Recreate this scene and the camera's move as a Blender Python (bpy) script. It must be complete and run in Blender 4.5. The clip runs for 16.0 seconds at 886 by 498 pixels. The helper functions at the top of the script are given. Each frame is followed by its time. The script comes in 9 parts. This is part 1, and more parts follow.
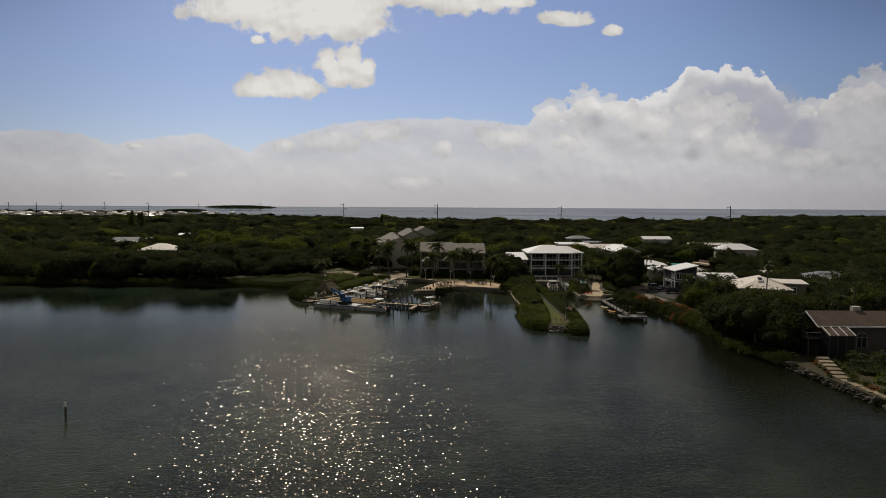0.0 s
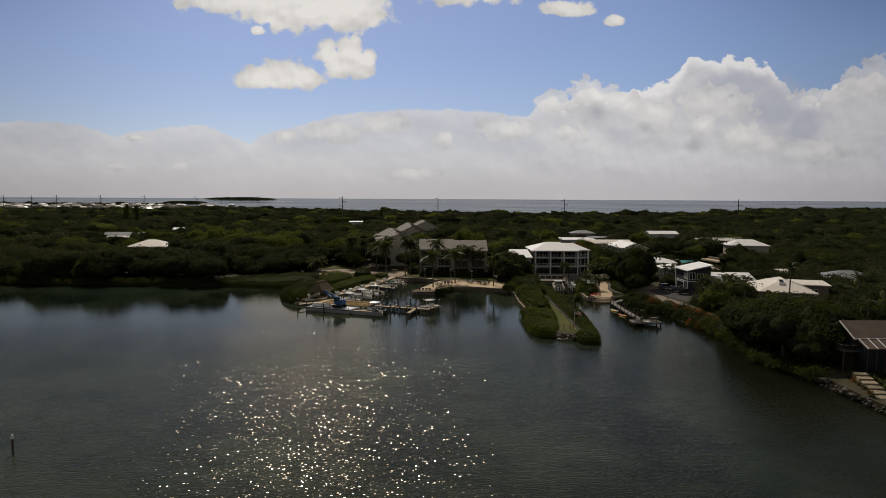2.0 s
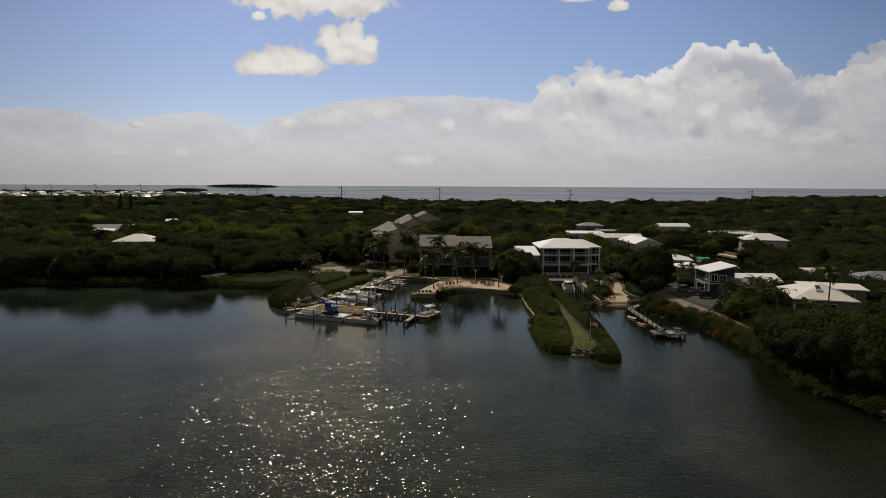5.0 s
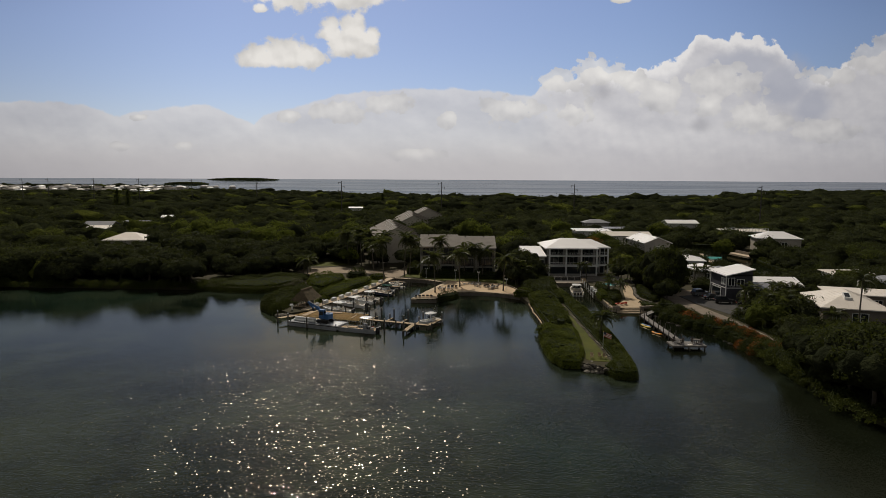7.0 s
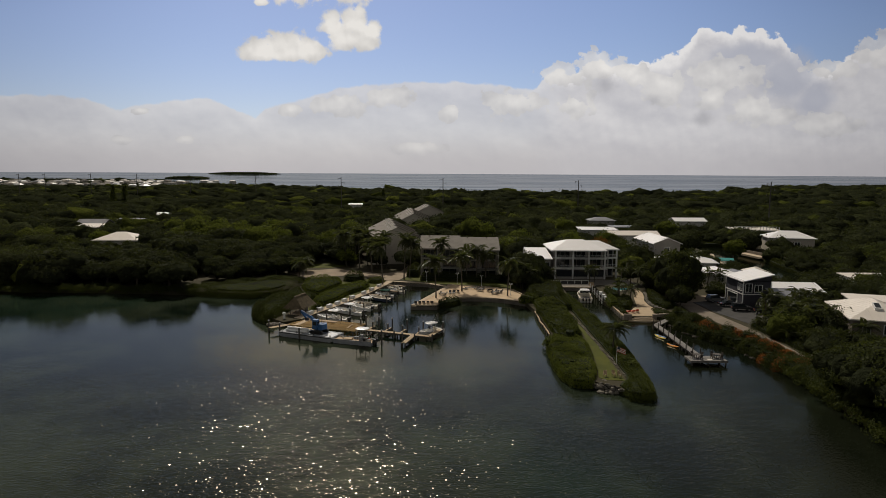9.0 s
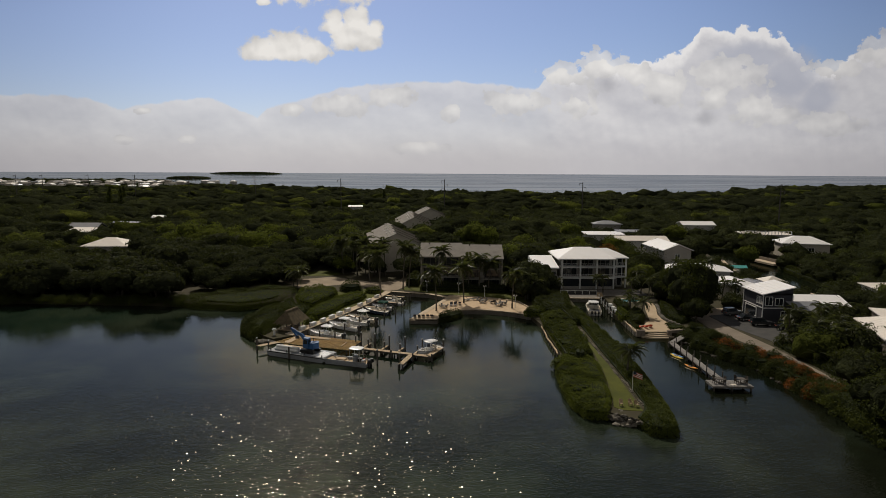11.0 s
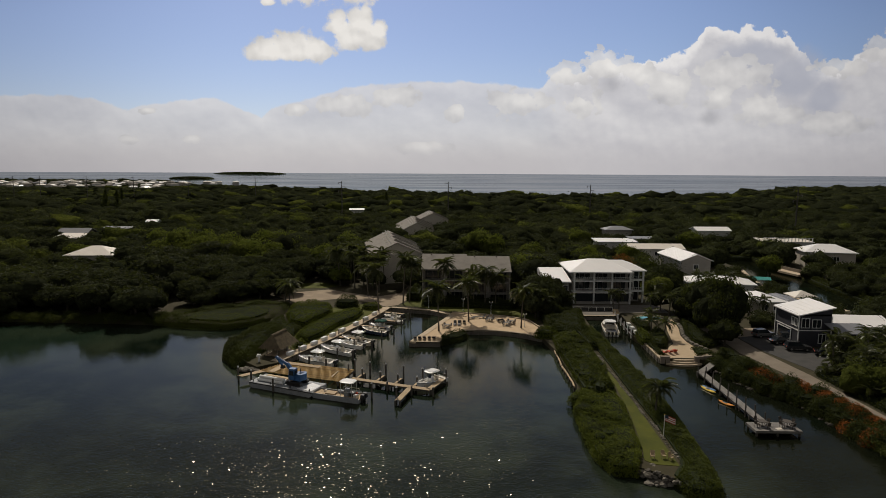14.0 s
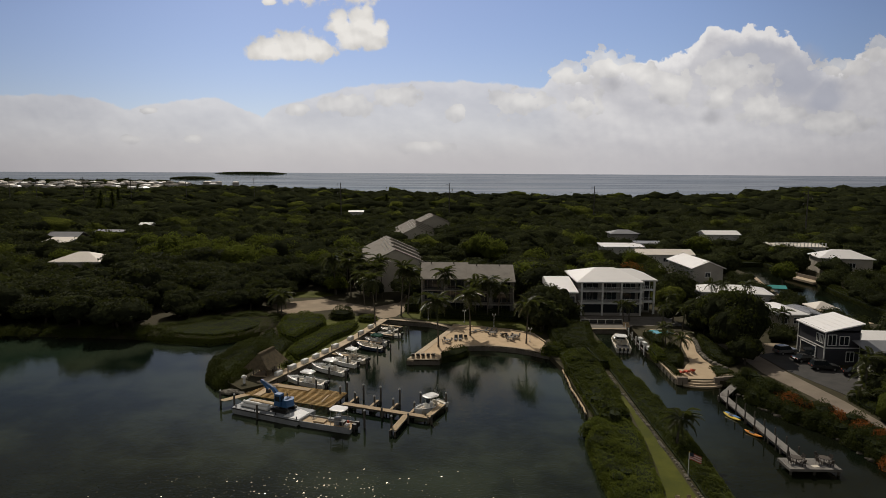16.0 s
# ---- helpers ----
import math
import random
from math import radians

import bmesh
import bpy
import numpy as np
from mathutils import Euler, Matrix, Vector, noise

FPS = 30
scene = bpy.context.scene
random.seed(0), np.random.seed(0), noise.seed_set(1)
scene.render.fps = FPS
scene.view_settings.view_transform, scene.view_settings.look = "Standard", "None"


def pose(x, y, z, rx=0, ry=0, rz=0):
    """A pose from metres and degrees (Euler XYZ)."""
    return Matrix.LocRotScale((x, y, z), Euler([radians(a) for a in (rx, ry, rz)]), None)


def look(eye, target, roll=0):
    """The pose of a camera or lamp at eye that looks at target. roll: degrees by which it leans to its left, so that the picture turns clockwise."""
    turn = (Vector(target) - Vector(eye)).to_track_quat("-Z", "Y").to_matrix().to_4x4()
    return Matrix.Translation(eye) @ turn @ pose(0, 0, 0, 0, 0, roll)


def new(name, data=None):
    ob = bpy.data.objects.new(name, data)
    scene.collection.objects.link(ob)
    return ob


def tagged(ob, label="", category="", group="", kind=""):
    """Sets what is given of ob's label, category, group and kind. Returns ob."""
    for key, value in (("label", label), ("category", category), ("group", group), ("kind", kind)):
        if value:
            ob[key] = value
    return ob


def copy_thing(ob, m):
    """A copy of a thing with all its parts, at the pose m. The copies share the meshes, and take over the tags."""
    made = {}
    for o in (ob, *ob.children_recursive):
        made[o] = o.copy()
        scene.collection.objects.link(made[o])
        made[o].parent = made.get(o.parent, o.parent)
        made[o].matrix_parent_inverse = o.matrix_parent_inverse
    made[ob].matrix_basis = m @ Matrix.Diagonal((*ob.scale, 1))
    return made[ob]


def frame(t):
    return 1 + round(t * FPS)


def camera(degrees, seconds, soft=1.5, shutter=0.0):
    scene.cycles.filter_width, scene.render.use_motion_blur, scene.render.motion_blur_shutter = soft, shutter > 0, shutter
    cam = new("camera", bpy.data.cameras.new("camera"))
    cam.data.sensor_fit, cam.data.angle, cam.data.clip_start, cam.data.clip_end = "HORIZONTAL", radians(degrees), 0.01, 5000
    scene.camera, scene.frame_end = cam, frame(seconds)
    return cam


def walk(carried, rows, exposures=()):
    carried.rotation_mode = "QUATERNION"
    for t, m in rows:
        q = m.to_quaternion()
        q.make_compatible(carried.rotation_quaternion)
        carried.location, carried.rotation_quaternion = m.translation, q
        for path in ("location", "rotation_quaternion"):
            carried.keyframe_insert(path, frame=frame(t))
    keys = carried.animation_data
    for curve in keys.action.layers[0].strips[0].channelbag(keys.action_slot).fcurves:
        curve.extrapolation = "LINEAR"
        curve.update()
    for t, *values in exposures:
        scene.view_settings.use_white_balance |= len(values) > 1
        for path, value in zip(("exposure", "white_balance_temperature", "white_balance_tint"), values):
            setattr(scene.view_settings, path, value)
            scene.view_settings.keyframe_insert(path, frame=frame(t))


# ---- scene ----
# Camera: a slow forward and climbing flight over the bay
cam = camera(73.0, 16.0, soft=0.8)
PATH = [
    (0, (-0.313, 19.106, 26.846), (-0.299, 21.101, 26.704), 0.3),
    (1, (-0.257, 23.687, 27.548), (-0.244, 25.681, 27.392), 0.3),
    (2, (-0.052, 28.658, 28.229), (-0.041, 30.651, 28.059), 0.28),
    (3, (0.055, 33.275, 28.753), (0.064, 35.267, 28.571), 0.3),
    (4, (0.226, 37.725, 29.505), (0.233, 39.715, 29.307), 0.3),
    (6.5, (0.181, 48.54, 31.423), (0.180, 50.527, 31.193), 0.3),
    (7, (0.223, 50.734, 31.701), (0.221, 52.720, 31.466), 0.3),
    (8, (0.210, 54.957, 32.461), (0.206, 56.942, 32.213), 0.3),
    (9, (0.250, 58.88, 33.174), (0.243, 60.864, 32.919), 0.3),
    (11.5, (0.500, 69.64, 34.9), (0.485, 71.623, 34.643), 0.3),
    (12, (0.508, 71.713, 35.173), (0.491, 73.697, 34.915), 0.3),
    (13, (0.524, 75.869, 35.76), (0.502, 77.853, 35.502), 0.3),
    (14, (0.547, 79.989, 36.326), (0.521, 81.973, 36.069), 0.3),
    (15, (0.586, 84.174, 36.901), (0.557, 86.157, 36.643), 0.3),
    (16, (0.670, 88.484, 37.491), (0.640, 90.467, 37.233), 0.3),
]
walk(cam, [(t, look(e, g, r)) for t, e, g, r in PATH], [(0, -0.15), (8, -0.08), (16, -0.04)])

# Sun ahead and a little to one side, high: everything is seen against the light
SUN_EL, SUN_AZ = 47.0, -14.8
_e, _a = radians(SUN_EL), radians(SUN_AZ)
SUN_DIR = Vector((math.sin(_a) * math.cos(_e), math.cos(_a) * math.cos(_e), math.sin(_e)))
sun = new("sun", bpy.data.lights.new("sun", "SUN"))
sun.data.energy, sun.data.angle, sun.data.color = 3.1, radians(0.53), (1.0, 0.90, 0.76)
sun.matrix_world = look(SUN_DIR * 300, (0, 0, 0))


# ---- node helpers ----
class Nodes:
    """Short hand for building a node tree."""

    def __init__(self, tree):
        self.t = tree
        tree.nodes.clear()

    def add(self, kind):
        return self.t.nodes.new(kind)

    def plug(self, socket, value):
        if isinstance(value, bpy.types.NodeSocket):
            self.t.links.new(value, socket)
        elif value is not None:
            socket.default_value = value

    def math(self, op, a, b=None, c=None, clamp=False):
        n = self.add("ShaderNodeMath")
        n.operation, n.use_clamp = op, clamp
        for s, v in zip(n.inputs, (a, b, c)):
            self.plug(s, v)
        return n.outputs[0]

    def mix(self, fac, a, b, kind="MIX"):
        n = self.add("ShaderNodeMix")
        n.data_type, n.blend_type = "RGBA", kind
        self.plug(n.inputs["Factor"], fac)
        self.plug(n.inputs[6], a)
        self.plug(n.inputs[7], b)
        return n.outputs[2]

    def noise(self, vec, scale, detail=3.0, rough=0.55):
        n = self.add("ShaderNodeTexNoise")
        self.plug(n.inputs["Vector"], vec)
        n.inputs["Scale"].default_value, n.inputs["Detail"].default_value = scale, detail
        n.inputs["Roughness"].default_value = rough
        return n.outputs["Fac"]

    def step(self, x, lo, hi):
        n = self.add("ShaderNodeMapRange")
        n.interpolation_type = "SMOOTHSTEP"
        for s, v in zip(n.inputs, (x, lo, hi, 0.0, 1.0)):
            self.plug(s, v)
        return n.outputs[0]

    def ramp(self, fac, stops, interp="LINEAR"):
        n = self.add("ShaderNodeValToRGB")
        n.color_ramp.interpolation = interp
        e = n.color_ramp.elements
        while len(e) < len(stops):
            e.new(0.5)
        for el, (p, c) in zip(e, stops):
            el.position, el.color = p, (c, c, c, 1) if isinstance(c, float) else (*c, 1)
        self.plug(n.inputs[0], fac)
        return n.outputs[0]

    def combine(self, x, y, z):
        n = self.add("ShaderNodeCombineXYZ")
        for s, v in zip(n.inputs, (x, y, z)):
            self.plug(s, v)
        return n.outputs[0]


# ---- sky: clear blue above a bank of cumulus over the sea ----
world = bpy.data.worlds.new("sky")
scene.world = world
world.use_nodes = True
W = Nodes(world.node_tree)
sky = W.add("ShaderNodeTexSky")
sky.sky_type, sky.sun_disc = "NISHITA", False
sky.sun_elevation, sky.sun_rotation = radians(SUN_EL), radians(SUN_AZ) % (2 * math.pi)
sky.altitude, sky.air_density, sky.dust_density, sky.ozone_density = 0, 1.0, 0.6, 2.5
xyz = W.add("ShaderNodeSeparateXYZ")
gen = W.add("ShaderNodeTexCoord").outputs["Generated"]
W.plug(xyz.inputs[0], gen)
ahead = W.math("MAXIMUM", xyz.outputs["Y"], 0.05)
U = W.math("DIVIDE", xyz.outputs["X"], ahead)
V = W.math("DIVIDE", xyz.outputs["Z"], ahead)
UV = W.combine(U, V, 0.0)
front = W.step(xyz.outputs["Y"], 0.25, 0.5)
n_big = W.noise(UV, 9.0, 6.0, 0.6)
n_mid = W.noise(UV, 20.0, 8.0, 0.62)
n_fine = W.noise(UV, 62.0, 6.0, 0.62)
cells = W.add("ShaderNodeTexVoronoi")
cells.feature = "SMOOTH_F1"
W.plug(cells.inputs["Vector"], W.combine(W.math("MULTIPLY_ADD", n_fine, 0.03, U), W.math("MULTIPLY_ADD", n_mid, 0.03, V), 0.0))
cells.inputs["Scale"].default_value = 55.0
puff = W.math("SUBTRACT", 0.45, cells.outputs["Distance"])


def density(du, dv):
    """Cloud density, shifted a little; the change upwards tells lit tops from undersides."""
    p = W.combine(W.math("ADD", U, du), W.math("ADD", V, dv), 0.0)
    return W.math("ADD", W.math("MULTIPLY", W.noise(p, 14.0, 3.5, 0.5), 1.7), W.math("MULTIPLY", W.noise(p, 48.0, 3.0, 0.5), 0.35))


relief = W.math("SUBTRACT", density(0.0, 0.0), density(0.004, 0.011))
billow = W.math("ADD", W.math("MULTIPLY", W.math("SUBTRACT", n_mid, 0.5), 2.4), W.math("ADD", W.math("MULTIPLY", W.math("SUBTRACT", n_fine, 0.5), 0.7), W.math("MULTIPLY", puff, 0.7)))

# loose cumulus: (across, up, half width, half height)
CUMULUS = [(-0.24, 0.302, 0.12, 0.085), (-0.155, 0.302, 0.085, 0.085), (-0.335, 0.315, 0.09, 0.05), (-0.07, 0.338, 0.06, 0.04),
           (0.045, 0.335, 0.105, 0.055), (0.122, 0.334, 0.04, 0.024), (-0.297, 0.268, 0.018, 0.014),
           (-0.302, 0.187, 0.040, 0.027), (-0.258, 0.190, 0.056, 0.036), (-0.215, 0.191, 0.028, 0.025),
           (-0.148, 0.234, 0.028, 0.032), (-0.184, 0.229, 0.022, 0.028), (-0.132, 0.209, 0.030, 0.036), (-0.168, 0.207, 0.030, 0.034), (-0.118, 0.222, 0.015, 0.026),
           (0.207, 0.303, 0.05, 0.02), (0.285, 0.285, 0.02, 0.013), (0.325, 0.345, 0.03, 0.018)]
# heads standing in front of the bank
HEADS = [(-0.175, 0.104, 0.046, 0.024), (-0.095, 0.118, 0.042, 0.022), (-0.254, 0.1, 0.022, 0.012),
         (-0.5, 0.096, 0.016, 0.007), (-0.537, 0.049, 0.02, 0.008), (-0.43, 0.05, 0.015, 0.008), (-0.043, 0.038, 0.055, 0.013),
         (0.008, 0.095, 0.022, 0.02), (0.11, 0.11, 0.055, 0.028), (0.214, 0.107, 0.035, 0.024), (0.185, 0.155, 0.04, 0.026),
         (0.255, 0.168, 0.06, 0.03), (0.31, 0.155, 0.04, 0.026), (0.456, 0.15, 0.065, 0.032), (0.434, 0.12, 0.032, 0.022),
         (0.505, 0.106, 0.05, 0.028), (0.545, 0.092, 0.028, 0.018), (0.62, 0.08, 0.06, 0.022), (0.36, 0.14, 0.05, 0.04),
         (0.714, 0.192, 0.06, 0.035), (0.63, 0.167, 0.05, 0.018)]


def puffs(blobs, wobble, base=1.25):
    """Cover, and height within the cloud, of a set of puffs with billowing edges."""
    cover = low = None
    for cx, cy, rx, ry in blobs:
        du = W.math("DIVIDE", W.math("SUBTRACT", U, cx), rx)
        dv = W.math("DIVIDE", W.math("SUBTRACT", V, cy), ry)
        flat = W.math("MAXIMUM", dv, W.math("MULTIPLY", dv, -base))
        d = W.math("SUBTRACT", 1.0, W.math("SQRT", W.math("ADD", W.math("MULTIPLY", du, du), W.math("MULTIPLY", flat, flat))))
        up = W.math("MULTIPLY_ADD", dv, 0.5, 0.5)
        inside = W.math("MAXIMUM", d, 0.0)
        cover = d if cover is None else W.math("MAXIMUM", cover, d)
        low = W.math("MULTIPLY", up, inside) if low is None else W.math("ADD", low, W.math("MULTIPLY", up, inside))
    return W.math("ADD", cover, W.math("MULTIPLY", billow, wobble)), low


c1, h1 = puffs(CUMULUS, 0.66, 2.1)
m1 = W.step(c1, -0.02, 0.3)
c2, h2 = puffs(HEADS, 1.1)
m2 = W.math("MULTIPLY", W.step(c2, 0.05, 0.22), 0.75)

# the bank's upper edge across the view
EDGE = [(-0.727, 0.121), (-0.644, 0.122), (-0.58, 0.115), (-0.53, 0.097), (-0.512, 0.107), (-0.441, 0.114),
        (-0.39, 0.119), (-0.358, 0.107), (-0.313, 0.086), (-0.294, 0.105), (-0.238, 0.117), (-0.173, 0.137),
        (-0.081, 0.145), (0.011, 0.146), (0.085, 0.142), (0.145, 0.135), (0.156, 0.152), (0.172, 0.162), (0.205, 0.159), (0.249, 0.183),
        (0.277, 0.175), (0.322, 0.182), (0.376, 0.193), (0.406, 0.231), (0.506, 0.231), (0.538, 0.221),
        (0.562, 0.190), (0.585, 0.166), (0.624, 0.17), (0.642, 0.185), (0.677, 0.2), (0.72, 0.203)]
edge = W.ramp(W.math("MULTIPLY_ADD", U, 0.5, 0.5), [(0.5 + 0.5 * u, v) for u, v in EDGE])
crisp = W.step(U, 0.12, 0.22)
rough_edge = W.math("MULTIPLY", billow, W.math("MULTIPLY_ADD", crisp, 0.012, 0.006))
under = W.math("ADD", W.math("SUBTRACT", edge, V), rough_edge)
soft = W.math("MULTIPLY_ADD", crisp, -0.0008, 0.004)
m3 = W.math("MULTIPLY", W.step(W.math("DIVIDE", under, soft), -0.3, 1.0), W.math("MULTIPLY_ADD", crisp, 0.12, 0.84))

# cloud light, in the sky texture's own scale
K = 11.4
def lin(r, g, b):
    return tuple(K * c for c in (r, g, b)) + (1,)
rim = W.math("SUBTRACT", 1.0, W.step(under, 0.0, 0.03))
streak = W.noise(W.combine(W.math("MULTIPLY_ADD", V, 0.8, U), W.math("MULTIPLY", V, 2.2), 0.0), 7.0, 5.0, 0.55)
bank_tone = W.math("MULTIPLY", W.math("SUBTRACT", streak, 0.5), 1.25)
bank_tone = W.math("ADD", bank_tone, W.math("MULTIPLY", rim, W.math("MULTIPLY_ADD", crisp, 0.75, 0.2)))
bank_tone = W.math("ADD", bank_tone, W.math("MULTIPLY", relief, W.math("MULTIPLY_ADD", crisp, 0.3, 0.45)))
bank = W.mix(W.math("MULTIPLY_ADD", bank_tone, 0.70, 0.42, clamp=True), lin(0.455, 0.45, 0.49), lin(0.85, 0.825, 0.81))
base = W.mix(1.0, sky.outputs[0], (0.90, 0.87, 0.99, 1), "MULTIPLY")
col = W.mix(m3, base, bank)
# bluish shade inside the tall tower, and small dark undersides
BLUE = [(0.49, 0.185, 0.075, 0.032), (0.555, 0.15, 0.06, 0.055), (0.60, 0.12, 0.04, 0.04)]
c4, h4 = puffs(BLUE, 0.25)
col = W.mix(W.math("MULTIPLY", W.step(c4, -0.1, 0.6), 0.7), col, lin(0.43, 0.45, 0.53))
shade2 = W.math("ADD", W.math("MULTIPLY", h2, 1.0), W.math("MULTIPLY_ADD", relief, 1.0, 0.35), clamp=True)
col = W.mix(m2, col, W.mix(shade2, lin(0.47, 0.465, 0.48), lin(0.86, 0.835, 0.80)))
DARK = [(0.262, 0.142, 0.026, 0.022), (0.421, 0.088, 0.02, 0.015)]
c3, h3 = puffs(DARK, 0.5)
col = W.mix(W.math("MULTIPLY", W.step(c3, -0.2, 0.9), 0.42), col, lin(0.28, 0.28, 0.31))
shade1 = W.math("ADD", W.math("MULTIPLY", h1, 1.2), W.math("MULTIPLY_ADD", relief, 1.3, 0.4), clamp=True)
col = W.mix(m1, col, W.mix(shade1, lin(0.52, 0.505, 0.49), lin(0.86, 0.83, 0.79)))
haze = W.math("SUBTRACT", 1.0, W.step(V, 0.0, 0.075))
col = W.mix(W.math("MULTIPLY", haze, 0.75), col, lin(0.50, 0.48, 0.495))
# broken cloud over the rest of the sky
lift = W.math("MAXIMUM", xyz.outputs["Z"], 0.08)
over = W.combine(W.math("DIVIDE", xyz.outputs["X"], lift), W.math("DIVIDE", xyz.outputs["Y"], lift), 0.0)
patch = W.step(W.noise(over, 1.3, 5.0, 0.6), 0.46, 0.64)
rest = W.mix(W.math("MULTIPLY_ADD", patch, 0.2, 0.78), base, lin(0.205, 0.188, 0.156))
above = W.step(V, 0.40, 0.55)
# lens vignetting painted into the sky: darker to both sides, more so higher up
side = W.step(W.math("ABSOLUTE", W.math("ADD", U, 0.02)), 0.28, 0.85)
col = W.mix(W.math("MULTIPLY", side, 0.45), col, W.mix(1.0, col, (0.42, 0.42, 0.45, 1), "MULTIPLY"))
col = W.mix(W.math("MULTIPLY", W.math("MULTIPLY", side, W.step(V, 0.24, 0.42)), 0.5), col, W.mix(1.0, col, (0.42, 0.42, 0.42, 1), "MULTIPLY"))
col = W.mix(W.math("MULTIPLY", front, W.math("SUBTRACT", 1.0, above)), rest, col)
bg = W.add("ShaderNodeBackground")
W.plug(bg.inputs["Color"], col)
bg.inputs["Strength"].default_value = 0.085
W.plug(W.add("ShaderNodeOutputWorld").inputs["Surface"], bg.outputs[0])


# ---- materials ----
def surface(name, c1, c2, rough=0.7, metal=0.0, scale=1.0, fine=12.0, bump=0.15, dist=0.02, spec=0.5, vary=0.0, stain=0.25):
    """Two colours broken up by coarse stains and fine grain, with relief."""
    m = bpy.data.materials.new(name)
    m.use_nodes = True
    n = Nodes(m.node_tree)
    co = n.add("ShaderNodeTexCoord").outputs["Object"]
    big, small = n.noise(co, scale, 4.0, 0.6), n.noise(co, scale * fine, 3.0, 0.6)
    f = n.math("ADD", n.math("MULTIPLY", n.math("SUBTRACT", big, 0.5), 2.2), n.math("MULTIPLY_ADD", n.math("SUBTRACT", small, 0.5), 1.0, 0.5), clamp=True)
    col = n.mix(f, (*c1, 1), (*c2, 1))
    dirt = n.math("MULTIPLY", n.step(n.noise(co, scale * 0.37, 5.0, 0.65), 0.52, 0.75), stain)
    col = n.mix(dirt, col, tuple(0.45 * (a + b) / 2 for a, b in zip(c1, c2)) + (1,))
    if vary:
        r = n.add("ShaderNodeObjectInfo").outputs["Random"]
        hsv = n.add("ShaderNodeHueSaturation")
        n.plug(hsv.inputs["Value"], n.math("MULTIPLY_ADD", r, 2 * vary, 1 - vary))
        n.plug(hsv.inputs["Color"], col)
        col = hsv.outputs[0]
    b = n.add("ShaderNodeBsdfPrincipled")
    n.plug(b.inputs["Base Color"], col)
    n.plug(b.inputs["Roughness"], n.math("MULTIPLY_ADD", small, 0.2, rough - 0.1, clamp=True))
    b.inputs["Metallic"].default_value = metal
    b.inputs["Specular IOR Level"].default_value = 0.15 if rough >= 0.9 else spec
    if bump:
        k = n.add("ShaderNodeBump")
        k.inputs["Strength"].default_value, k.inputs["Distance"].default_value = bump, dist
        n.plug(k.inputs["Height"], small)
        n.plug(b.inputs["Normal"], k.outputs[0])
    n.plug(n.add("ShaderNodeOutputMaterial").inputs["Surface"], b.outputs[0])
    return m


def foliage(name, c1, c2, c3, glow=0.25, rough=0.8, relief=0.0, gloss=0.05):
    """Leaves: each its own green, light coming through the blades."""
    m = bpy.data.materials.new(name)
    m.use_nodes = True
    n = Nodes(m.node_tree)
    isl = n.add("ShaderNodeNewGeometry").outputs["Random Per Island"]
    obj = n.add("ShaderNodeObjectInfo").outputs["Random"]
    co = n.add("ShaderNodeTexCoord").outputs["Object"]
    grove = n.noise(co, 0.035, 3.0, 0.6)
    f = n.math("ADD", n.math("MULTIPLY", n.math("SUBTRACT", isl, 0.5), 1.2 if relief else 0.5), n.math("MULTIPLY_ADD", n.math("SUBTRACT", grove, 0.5), 2.2, n.math("MULTIPLY_ADD", obj, 0.5, 0.2)), clamp=True)
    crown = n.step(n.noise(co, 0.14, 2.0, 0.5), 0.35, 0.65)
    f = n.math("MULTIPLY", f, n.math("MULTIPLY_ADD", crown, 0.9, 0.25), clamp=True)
    col = n.mix(f, (*c1, 1), (*c2, 1))
    col = n.mix(n.step(n.noise(co, 0.5, 2.0), 0.58, 0.85), col, (*c3, 1))
    b = n.add("ShaderNodeBsdfPrincipled")
    n.plug(b.inputs["Base Color"], col)
    b.inputs["Roughness"].default_value = rough
    b.inputs["Specular IOR Level"].default_value = 0.0 if relief else gloss
    if relief:
        k = n.add("ShaderNodeBump")
        k.inputs["Strength"].default_value, k.inputs["Distance"].default_value = 1.0, relief
        n.plug(k.inputs["Height"], n.noise(co, 0.9, 4.0, 0.65))
        n.plug(b.inputs["Normal"], k.outputs[0])
        # shadowed gaps between leaf clumps, painted as darker patches of the colour
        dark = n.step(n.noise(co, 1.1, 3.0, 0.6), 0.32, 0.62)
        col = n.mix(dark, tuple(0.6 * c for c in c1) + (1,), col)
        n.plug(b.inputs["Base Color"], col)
    t = n.add("ShaderNodeBsdfTranslucent")
    n.plug(t.inputs["Color"], n.mix(0.5, col, (0.16, 0.19, 0.03, 1)))
    x = n.add("ShaderNodeMixShader")
    x.inputs[0].default_value = glow
    n.plug(x.inputs[1], b.outputs[0])
    n.plug(x.inputs[2], t.outputs[0])
    n.plug(n.add("ShaderNodeOutputMaterial").inputs["Surface"], x.outputs[0])
    return m


def glass(name, tint=(0.02, 0.025, 0.03)):
    m = bpy.data.materials.new(name)
    m.use_nodes = True
    b = m.node_tree.nodes["Principled BSDF"]
    b.inputs["Base Color"].default_value = (*tint, 1)
    b.inputs["Roughness"].default_value, b.inputs["IOR"].default_value = 0.06, 1.5
    return m


